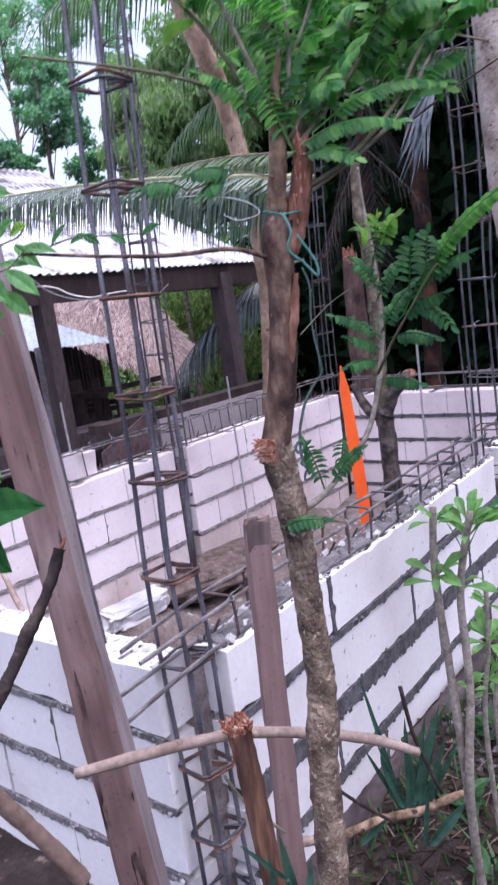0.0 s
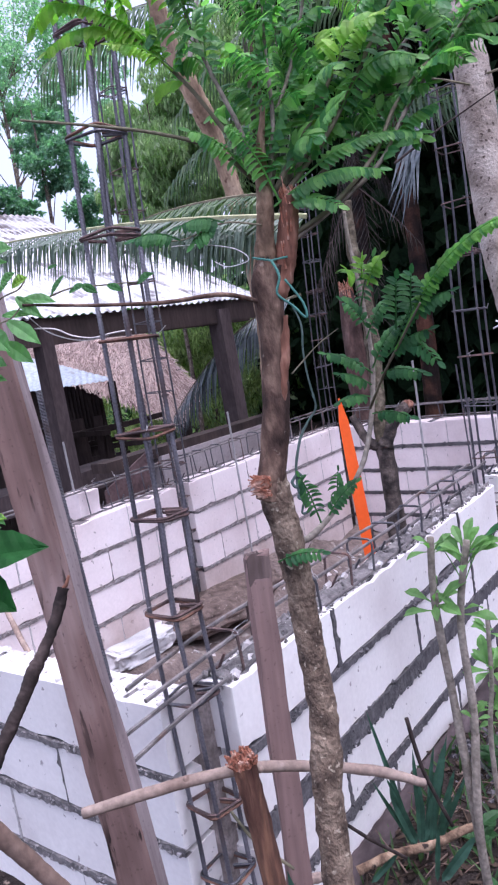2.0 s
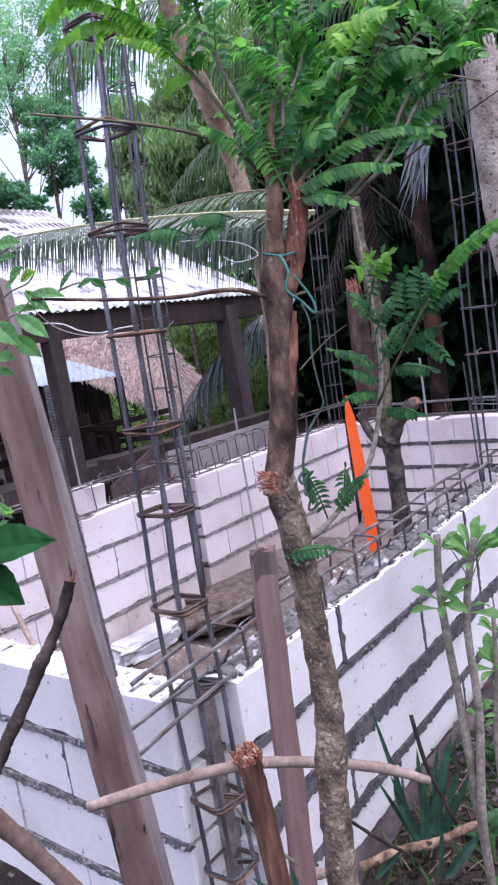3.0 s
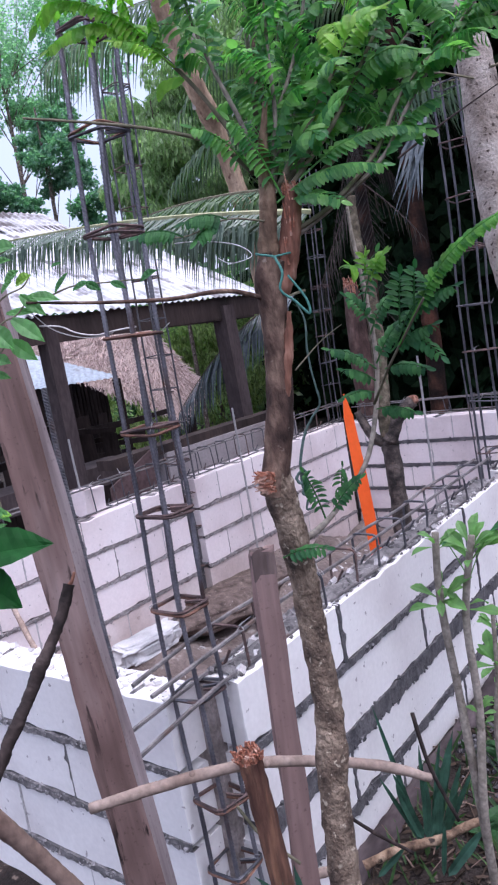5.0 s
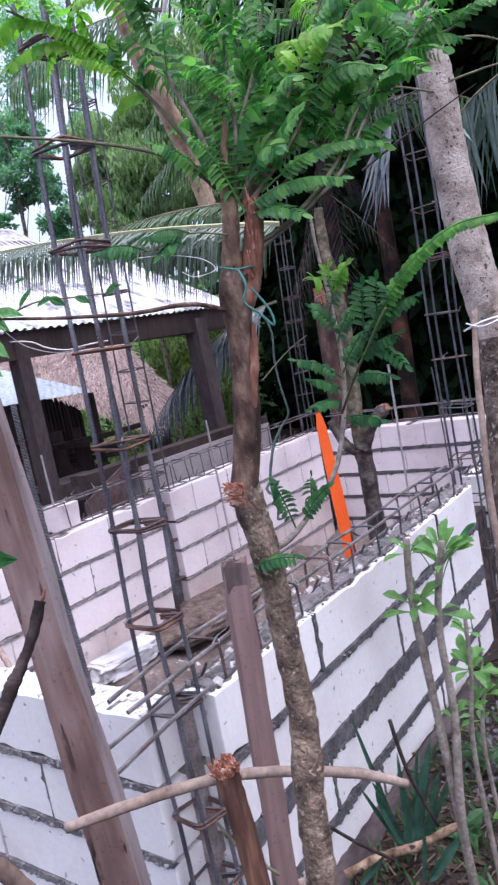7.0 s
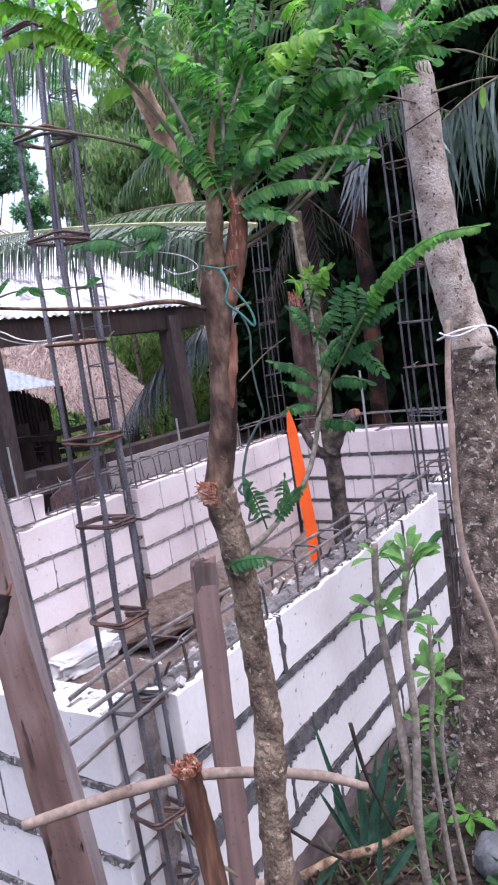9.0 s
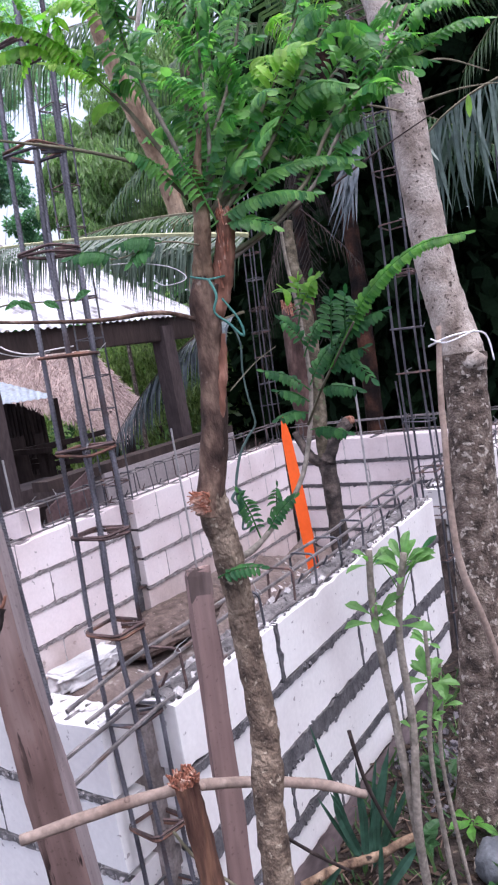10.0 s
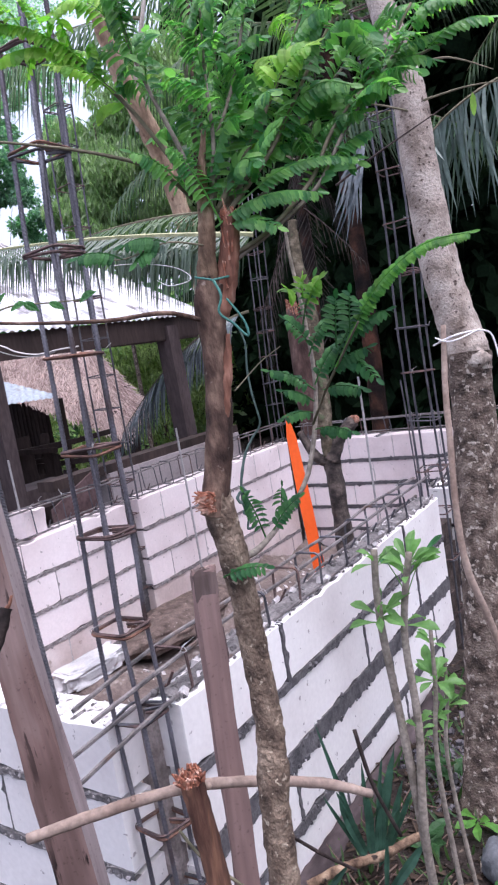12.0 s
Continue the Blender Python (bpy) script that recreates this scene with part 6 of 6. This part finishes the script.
tagged(part("torn_fibre", s, M_SPLINTER, snag), "pale splintered top", kind="stuff")

# big frond lying over the shed roof, and hanging ones
roof_palm = thing("palm_leaf", (-1.344, 2.337, 2.715), "arching green coconut frond over the shed roof", "palm frond", "hanging fronds")
palm_frond((-0.931, 2.241, 2.672), (-2.869, 1.471, 2.861), 0.12, 0.32, 41, L_PALM_PALE, roof_palm, pairs=125, hang=0.9, wide=0.0125)
upper = thing("palm_leaf", (-1.576, 2.694, 2.921), "arching green coconut frond over the shed roof", "palm frond", "hanging fronds")
palm_frond((-1.466, 3.138, 2.984), (-2.469, 2.472, 2.951), 0.12, 0.32, 43, L_PALM, upper, pairs=70, hang=0.85, wide=0.012)
over = thing("palm_leaf", (-1.285, 2.248, 2.668), "arching green coconut frond over the shed roof", "palm frond", "hanging fronds")
palm_frond((-0.907, 2.378, 2.674), (-1.634, 2.147, 2.727), 0.08, 0.42, 55, L_PALM_PALE, over, pairs=64, hang=1.0, wide=0.0125, bare=0.02)
drape = thing("palm_leaf", (-2.235, 3.360, 2.167), "dark blue-green drooping coconut frond beside the shed post", "palm frond", "hanging fronds")
palm_frond((-2.785, 5.209, 2.455), (-3.890, 4.217, 1.436), 0.42, 0.6, 45, L_PALM_DARK, drape, pairs=58, hang=0.8, wide=0.024)
fan = thing("palm_leaf", (-2.456, 3.554, 4.593), "yellow-green coconut frond hanging against the sky", "palm frond", "hanging fronds")
palm_frond((-2.339, 3.646, 4.703), (-3.226, 2.767, 4.325), 0.25, 0.62, 53, L_PALM, fan, pairs=40, hang=0.8, wide=0.02)
strip = thing("palm_leaf", (-0.616, 3.374, 3.252), "folded grey-green frond tip hanging down", "palm frond", "hanging fronds")
s = Shape()
rng = random.Random(8)
for i in range(16):
    a, b = Vector((-0.585, 3.396, 3.264)), Vector((-0.669, 3.127, 2.596))
    e = b + Vector((rng.uniform(-0.12, 0.1), 0, rng.uniform(-0.05, 0.25)))
    m = a.lerp(e, 0.5) + Vector((rng.uniform(-0.05, 0.05), rng.uniform(-0.03, 0.03), 0))
    w = Vector((0.011, 0.004, 0))
    s.add([a - w * 0.4, a + w * 0.4, m + w, m - w, e], [(0, 1, 2, 3), (3, 2, 4)])
tagged(part("blade", s, L_PALM_STRIP, strip), kind="stuff")
edge = thing("palm_leaf", (0.407, 2.837, 3.213), "hanging grey-green coconut frond in front of the dark grove", "palm frond", "hanging fronds")
rib_way = spline([(0.014, 2.662, 2.952), (0.145, 2.704, 3.061), (0.332, 2.780, 3.156), (0.550, 2.934, 3.229), (0.787, 3.091, 3.230)], 12)
rib = part("midrib", Shape().tube(rib_way, ease([0.004, 0.009], len(rib_way)), 5), M_TWIG, edge)
s = Shape()
rng = random.Random(18)
for i in range(96):
    u = 0.04 + 0.94 * (i + rng.random()) / 96 * (len(rib_way) - 1)
    p = rib_way[int(u)].lerp(rib_way[min(int(u) + 1, len(rib_way) - 1)], u - int(u))
    l = rng.uniform(0.25, 0.62) * min(1, 0.4 + u / 14)
    out = Vector((rng.uniform(-0.14, 0.14), rng.uniform(-0.08, 0.08), 0))
    mid, end = p + out * 0.5 + Vector((-0.03, 0, -l * 0.5)), p + out + Vector((-0.05, 0, -l))
    w = Vector((0.0085, 0.004, 0)) * rng.uniform(0.5, 1.2)
    s.add([p - w * 0.6, p + w * 0.6, mid + w, mid - w, end], [(0, 1, 2, 3), (3, 2, 4)])
tagged(part("foliage", s, L_PALM_BLUE, rib), kind="stuff")
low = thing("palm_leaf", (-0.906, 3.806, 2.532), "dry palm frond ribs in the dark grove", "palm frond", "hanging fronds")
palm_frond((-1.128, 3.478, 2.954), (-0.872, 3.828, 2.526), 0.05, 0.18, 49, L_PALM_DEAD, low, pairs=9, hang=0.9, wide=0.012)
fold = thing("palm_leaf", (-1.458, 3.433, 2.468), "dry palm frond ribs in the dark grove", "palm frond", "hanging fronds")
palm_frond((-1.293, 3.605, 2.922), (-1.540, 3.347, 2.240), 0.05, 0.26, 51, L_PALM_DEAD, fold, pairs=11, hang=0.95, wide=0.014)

coconut((-1.93, 6.1, 0.4), (-2.04, 6.3, 5.2), "coconut palm with brown trunk and a skirt of dead fronds", 2, [((0.9, 5.2, 4.2), 0.9), ((-4.2, 5.4, 4.6), 1.0), ((-1.6, 9, 5.2), 1.1), ((0.2, 8, 4.5), 1.2), ((-3.3, 8, 4.5), 1.2), ((-2.6, 3.9, 5.0), 0.8), ((-0.8, 4.2, 4.6), 0.9)], 0.085, 3)
coconut((-2.6, 5.9, 0.4), (-2.5, 6.2, 4.0), "coconut palm with brown trunk and a skirt of dead fronds", 3, [((-0.2, 5.5, 3.4), 0.8), ((-4.6, 5.6, 4.0), 0.9), ((-2.6, 8.4, 4.4), 1.0), ((-1.0, 7.8, 3.9), 0.9)], 0.07, 3)
coconut((1.6, 7.2, 0.4), (1.4, 7.2, 5.4), "coconut palm with brown trunk and a skirt of dead fronds", 5, [((3.6, 6.2, 4.4), 0.9), ((-0.6, 6.2, 4.3), 0.9), ((1.2, 9.6, 5.2), 1.1), ((0.4, 4.9, 4.4), 0.8), ((2.4, 5.0, 4.2), 0.9)], 0.13, 12)

# the thicket under the palms; shade is put into its near-black leaf colour
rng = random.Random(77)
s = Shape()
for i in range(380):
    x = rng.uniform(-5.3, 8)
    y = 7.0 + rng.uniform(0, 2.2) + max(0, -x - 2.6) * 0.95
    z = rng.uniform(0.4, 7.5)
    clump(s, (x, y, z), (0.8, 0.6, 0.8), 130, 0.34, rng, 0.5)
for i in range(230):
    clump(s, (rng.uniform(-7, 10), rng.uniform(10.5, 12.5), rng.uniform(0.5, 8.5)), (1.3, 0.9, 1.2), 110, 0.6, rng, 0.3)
tagged(part("thicket", s, L_DARK), "dense undergrowth beneath the palms, coloured dark for shade", "thicket", kind="stuff")
# leaf canopy added mostly out of view to keep sky light off the grove
s = Shape()
for i in range(170):
    clump(s, (rng.uniform(-3.4, 8), rng.uniform(6.6, 10.5), rng.uniform(5.6, 8.0)), (1.2, 1.2, 0.5), 180, 0.24, rng, 0.4)
tagged(part("canopy", s, L_FAR), "dense green leaf canopy added overhead to shade the grove", "canopy", kind="stuff")

s = Shape()
for i in range(70):
    clump(s, (rng.uniform(-10.5, -6.4), rng.uniform(9.2, 12.0), rng.uniform(0.5, 2.9)), (0.7, 0.6, 0.6), 120, 0.16, rng, 0.4)
tagged(part("bushes", s, L_FAR_LIGHT), "light green bushes beyond the shed", "bush", kind="stuff")
s = Shape()
for i in range(240):
    a = rng.uniform(0.25, 3.3)
    q = Vector((math.cos(a) * rng.uniform(17, 24), math.sin(a) * rng.uniform(17, 24), rng.uniform(0.5, 4.6)))
    clump(s, q, (2.0, 2.0, 1.3), 90, 0.5, rng, 0.2)
tagged(part("far_woods", s, L_FAR), "distant woods closing the view", "woods", kind="stuff")

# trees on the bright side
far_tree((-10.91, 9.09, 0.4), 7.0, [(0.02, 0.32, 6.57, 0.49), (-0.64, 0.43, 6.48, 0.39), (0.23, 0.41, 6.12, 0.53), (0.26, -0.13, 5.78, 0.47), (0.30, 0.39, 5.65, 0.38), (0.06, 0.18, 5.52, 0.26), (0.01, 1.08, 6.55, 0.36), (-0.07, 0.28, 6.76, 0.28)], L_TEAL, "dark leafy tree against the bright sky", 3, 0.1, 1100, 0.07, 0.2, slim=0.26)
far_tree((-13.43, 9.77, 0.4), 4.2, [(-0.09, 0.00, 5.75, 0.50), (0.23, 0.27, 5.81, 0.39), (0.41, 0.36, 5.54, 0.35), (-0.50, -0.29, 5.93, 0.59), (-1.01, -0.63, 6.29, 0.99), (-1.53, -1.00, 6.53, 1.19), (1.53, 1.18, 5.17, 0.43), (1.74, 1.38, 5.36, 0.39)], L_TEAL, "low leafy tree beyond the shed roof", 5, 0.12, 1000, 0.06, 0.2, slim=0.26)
far_tree((-14.27, 11.08, 0.4), 9.5, [(-0.26, 0.56, 10.16, 1.01), (0.24, 0.98, 10.35, 0.96), (0.66, 1.26, 10.05, 0.90), (-0.07, 0.56, 9.27, 0.85), (0.47, 0.85, 8.45, 0.72), (-0.46, 0.13, 8.56, 0.72), (0.12, 0.53, 8.21, 0.43), (0.95, 1.28, 8.79, 0.43), (1.21, 1.62, 9.59, 0.78), (1.52, 1.95, 10.10, 0.90), (-0.95, -0.01, 10.01, 1.42), (-1.26, -0.54, 8.29, 0.72), (1.83, 2.05, 9.26, 0.61), (-0.44, 0.57, 11.13, 1.19), (0.48, 1.29, 11.09, 1.19), (1.51, 2.09, 11.03, 1.19), (0.86, 1.09, 8.06, 0.38), (0.06, 1.13, 12.10, 1.67), (1.32, 2.10, 12.00, 1.42), (1.78, 1.84, 8.19, 0.48), (-1.72, -0.50, 10.73, 1.67), (-1.91, -0.93, 9.06, 1.42)], L_HAZY, "tall light green tree against the bright sky, paled for haze", 7, 0.09, 1600, 0.095, 0.3, slim=0.26)
far_tree((-6.45, 7.55, 0.4), 5.5, [(-0.04, 0.21, 5.10, 0.70), (0.28, 0.37, 4.56, 0.81), (-0.04, 0.07, 4.28, 0.70), (0.45, 0.59, 5.09, 0.70), (-0.23, -0.01, 4.71, 0.51), (0.61, 0.56, 4.15, 0.70), (-0.34, -0.18, 4.21, 0.44), (-0.47, -0.17, 4.88, 0.34), (0.26, 0.51, 5.52, 0.66), (-0.16, -0.09, 3.92, 0.47), (0.71, 0.88, 5.60, 0.75), (0.39, 0.71, 6.10, 0.75), (0.82, 0.83, 4.80, 0.66), (1.02, 1.21, 6.15, 1.01), (0.28, 0.24, 3.78, 0.66)], L_FAR_LIGHT, "feathery light green bamboo clump", 9, 0.15, 2300, 0.04, 1.2, slim=0.12)
far_tree((-7.10, 8.74, 0.4), 4.0, [(-0.14, -0.36, 2.34, 0.68), (-0.40, -0.65, 1.81, 0.55), (0.07, -0.27, 1.92, 0.68), (-0.07, -0.47, 1.36, 0.75), (0.22, -0.31, 0.92, 0.75), (-0.36, -0.75, 1.03, 0.68), (-0.98, -1.25, 0.96, 0.55), (-0.77, -1.15, 0.54, 0.61), (0.37, -0.07, 1.66, 0.61)], L_OLIVE, "feathery olive green bush beyond the hut", 11, 0.14, 1300, 0.04, 0.9, slim=0.12)
far_tree((-4.2, 9.6, 0.4), 6, [(0.2, 0, 3.6, 1.2), (0.8, 0, 5.2, 1.4), (-0.4, 0, 6.4, 1.3), (0.9, 0, 7.4, 1.4)], L_FAR, "dense leafy tree behind the palms", 13, 0.2, 500)

# ---- the open shed and the hut beyond the west wall ----
def corrugated(m, width, depth, wave=0.076, high=0.009, seed=1):
    """A sheet of corrugated metal: waves across x, falling along -y."""
    s, n = Shape(), int(width / wave * 8)
    cols = [(-width / 2 + width * i / n, high * math.sin(2 * math.pi * i / 8)) for i in range(n + 1)]
    rows = 5
    for k in range(2):
        for j in range(rows):
            y = depth * j / (rows - 1)
            s.v += [tuple(m @ Vector((x, y, z + 0.01 * noise.noise((x, y * 2, seed)) - 0.0015 * k))) for x, z in cols]
    w = n + 1
    for j in range(rows - 1):
        for i in range(n):
            a = j * w + i
            s.f.append((a, a + 1, a + w + 1, a + w))
            b = a + rows * w
            s.f.append((b, b + w, b + w + 1, b + 1))
    return s


shed = thing("open_shed", (-4.2, 2.8, 0.45), "open-sided shed with a bright corrugated metal roof", "shed")
roof_pose = lambda y, lift=0.0: pose(-2.95, y, 2.45 + 0.012 * (y - 2.0) + lift, 0, 0, 90) @ pose(0, 0, 0, 28, 0, 0)
for y in (4.26, 3.34, 2.42, 1.5, 0.58, -0.34):
    part("roof_sheet", corrugated(roof_pose(y, 0.002 * (int(y * 10) % 2)), 0.99, 2.3, seed=y), M_TIN, shed, "weathered corrugated metal")
part("fascia", Shape().box(pose(-2.995, 2.2, 2.355, 0.7, 0, 0), 0.03, 5.6, 0.19), M_DARKWOOD, shed, "dark brown eave board")
for y, wdt in ((4.15, 0.15), (2.13, 0.108), (0.0, 0.13)):
    part("post", Shape().box(pose(-3.02, y, 1.4, 0.4 if y < 4 else 1.5, 0, 0), wdt, wdt, 2.0), M_HOUSEPOST, shed)
for y in (1.2, 0.0):
    part("post", Shape().box(pose(-4.6, y, 1.8), 0.12, 0.12, 2.8), M_DARKWOOD, shed)
for y in (3.7, 2.75, 1.8, 0.85):
    part("roof_sheet", corrugated(roof_pose(y, 0.06 * (2.4 - y)) @ pose(0, 2.05, 0.05, 5, 0, 0), 0.99, 0.7, seed=y), M_TIN_OLD, shed, "stained upper corrugated metal")
part("beam", Shape().box(pose(-3.03, 2.1, 2.345), 0.09, 4.9, 0.15), M_DARKWOOD, shed)
part("beam", Shape().box(pose(-4.6, 2.1, 3.2), 0.09, 4.9, 0.15), M_DARKWOOD, shed)
for y in (4.45, 3.7, 2.95, 2.2, 1.45, 0.7, -0.1):
    part("rafter", Shape().box(pose(-3.93, y, 2.868, 0, 28, 0), 1.85, 0.05, 0.09), M_DARKWOOD, shed)
part("low_wall", Shape().box(pose(-2.68, 3.55, 0.87), 0.12, 1.75, 0.92), M_CEMENT, shed, "grey cement low wall")
part("sill", Shape().box(pose(-2.72, 3.3, 1.36), 0.16, 2.3, 0.07), M_DARKWOOD, shed)
part("bench", Shape().box(pose(-3.3, 1.9, 1.22, 0, 0, 0), 0.35, 1.9, 0.16), M_HOUSEPOST, shed, "grey timber platform edge")
# dark back boards added to stand in for the shade inside the shed
rng = random.Random(19)
for i in range(28):
    h = rng.uniform(0.9, 1.2) if i < 21 else rng.uniform(0.35, 0.75)
    part("board", Shape().box(pose(-4.7, -0.4 + i * 0.13, 0.45 + h / 2, rng.uniform(-2, 2), 0, 0), 0.03, 0.122, h), M_DARKWOOD, shed)
rng = random.Random(9)
for i in range(9):
    y = rng.uniform(0.9, 3.0)
    tagged(part("lumber", Shape().box(pose(rng.uniform(-4.6, -3.7), y, rng.uniform(1.0, 1.9), rng.uniform(-25, 25), rng.uniform(-10, 10), rng.uniform(60, 120)), 0.9, 0.05, 0.07), M_DARKWOOD), "dark old board stacked under the shed", "board", "shed lumber")

hut = thing("thatched_hut", (-6.6, 6.2, 0.45), "small hut with a shaggy dry palm-thatch roof", "hut")
rng = random.Random(12)
ridge_a, ridge_b = Vector((-7.362, 5.056, 2.614)), Vector((-6.064, 6.054, 2.469))
eave_a, eave_b = Vector((-6.695, 4.488, 2.37)), Vector((-5.216, 5.628, 1.281))
hip = Vector((-5.390, 6.315, 1.613))


def thatch(a0, b0, a1, b1, rows, per, lift):
    """Overlapping rows of dry leaf strands on a sloping face."""
    for row in range(rows):
        s, v = Shape(), row / rows
        a, b = a0.lerp(a1, v), b0.lerp(b1, v)
        for i in range(per):
            u = (i + rng.random()) / per
            p = a.lerp(b, u)
            down = (a1.lerp(b1, u) - a0.lerp(b0, u)).normalized()
            along = (b1 - a1).normalized()
            e = p + down * rng.uniform(0.1, 0.3) + along * rng.uniform(-0.13, 0.13)
            w = along * rng.uniform(0.003, 0.011)
            up = lift * rng.uniform(0.0, 0.05)
            s.add([p - w, p + w, e + w * 0.7 + up, e - w * 0.7 + up], [(0, 1, 2, 3)])
        tagged(part("thatch", s, M_THATCH, roof_frame), kind="stuff")


core = Shape()
core.add([ridge_a, ridge_b, eave_b, eave_a, hip, hip + Vector((-2.0, 0.6, 0))], [(0, 3, 2, 1), (1, 2, 4), (1, 4, 5), (0, 1, 5)])
core.v = [(x - 0.02, y + 0.03, z - 0.04) for x, y, z in core.v]
roof_frame = part("roof_frame", core, M_DARKWOOD, hut)
thatch(ridge_a, ridge_b, eave_a, eave_b, 20, 380, Vector((0.35, -0.6, 0.7)))
thatch(ridge_b, ridge_b + Vector((0.05, 0.05, 0)), eave_b, hip, 18, 150, Vector((0.7, -0.2, 0.6)))
for q in (eave_a.lerp(ridge_a, 0.2), eave_b.lerp(ridge_b, 0.25), hip.lerp(ridge_b, 0.3)):
    part("post", Shape().box(pose(q.x, q.y, (q.z + 0.45) / 2), 0.1, 0.1, q.z - 0.45), M_DARKWOOD, hut)
# dark slats added under the eave in place of the shade there
for i in range(34):
    q = eave_a.lerp(eave_b, 0.02 + 0.9 * i / 33) + Vector((-0.45, 0.55, 0))
    h = q.z + 0.25 - 0.45
    if i < 17:
        part("slat", Shape().box(pose(q.x, q.y, 0.45 + h / 2, rng.uniform(-1, 1), rng.uniform(-1, 1), 20), 0.09, 0.02, h), M_DARKWOOD, hut)
annex = thing("lean_to", (-5.2, 4.0, 0.45), "low lean-to with a pale corrugated metal sheet", "shed")
tin_a, tin_b = Vector((-6.245, 3.641, 1.928)), Vector((-5.222, 4.698, 1.894))
back_a, back_b = Vector((-6.843, 4.174, 2.566)), Vector((-5.382, 4.832, 1.920))
run = tin_b - tin_a
ang = math.degrees(math.atan2(run.y, run.x))
sheet, lines = Shape(), int(run.length / 0.076) * 6
for k in range(2):
    for i in range(lines + 1):
        rise = 0.005 * math.sin(2 * math.pi * i / 6) - 0.002 * k
        sheet.v += [tuple(tin_a.lerp(tin_b, i / lines).lerp(back_a.lerp(back_b, i / lines), j / 3) + Vector((0, 0, rise))) for j in range(4)]
sheet.f = [(i * 4 + j, i * 4 + 4 + j, i * 4 + 5 + j, i * 4 + 1 + j) for i in (*range(lines), *range(lines + 1, 2 * lines + 1)) for j in range(3)]
part("roof_sheet", sheet, M_TIN_PALE, annex, "pale corrugated metal")
for u in (0.03, 0.5, 0.97):
    q = tin_a.lerp(tin_b, u)
    part("post", Shape().box(pose(q.x - 0.05, q.y + 0.1, (q.z + 0.45) / 2 - 0.02), 0.07, 0.07, q.z - 0.45), M_DARKWOOD, annex)
for i in range(17):
    q = tin_a.lerp(tin_b, i / 16) + Vector((-0.02, 0.05, 0))
    h = q.z - 0.45 + rng.choice((0.01, 0.0, 0.015))
    if i > 7:
        h *= rng.choice((1.0, 0.55, 0.72, 0.4))
    part("board", Shape().box(pose(q.x, q.y, 0.45 + h / 2, 0, rng.uniform(-2, 2), ang), 0.1, 0.025, h), rng.choice((M_DARKWOOD, M_DARKWOOD, M_HOUSEPOST, M_LOG)), annex)
for i in range(5):
    q = tin_a.lerp(tin_b, rng.uniform(0.2, 0.9)) + Vector((rng.uniform(-0.3, 0.2), rng.uniform(-0.2, 0.3), 0))
    part("rail", Shape().box(pose(q.x, q.y, rng.uniform(1.1, 1.45), 0, rng.uniform(-8, 8), ang + rng.uniform(-15, 15)), 1.2, 0.05, 0.06), M_DARKWOOD, annex)

rusty = Shape()
ra, rb, rc = Vector((-2.360, 1.861, 1.272)), Vector((-2.360, 2.295, 1.446)), Vector((-2.360, 2.291, 1.201))
for k in (0, 1):
    rusty.v += [tuple(p + Vector((-0.012 * k, 0, 0))) for p in (ra, rb, rc, ra - Vector((0, 0, 0.5)), rc - Vector((0, 0, 0.5)))]
rusty.f = [(0, 1, 2), (0, 2, 4, 3), (5, 7, 6), (5, 8, 9, 7), (0, 5, 6, 1), (1, 6, 7, 2), (2, 7, 9, 4), (3, 8, 5, 0)]
tagged(part("rusty_sheet", rusty, M_RUSTSHEET), "dull red-brown rusty sheet leaning behind the wall", "metal sheet")

# sagging cable along the eave
tagged(part("cable", limb(limb(Shape(), [(-3.119, 1.946, 2.405), (-2.964, 2.064, 2.382), (-2.866, 2.137, 2.356), (-2.782, 2.193, 2.297), (-2.675, 2.271, 2.260), (-2.566, 2.359, 2.270), (-2.493, 2.481, 2.274)], [0.006, 0.006], 5), [(-2.938, 1.971, 2.474), (-2.919, 2.095, 2.354), (-2.798, 2.177, 2.277), (-2.691, 2.257, 2.248), (-2.582, 2.344, 2.258)], [0.004, 0.004], 5), M_WIRE), "thin pale cable looping under the eave", "cable")
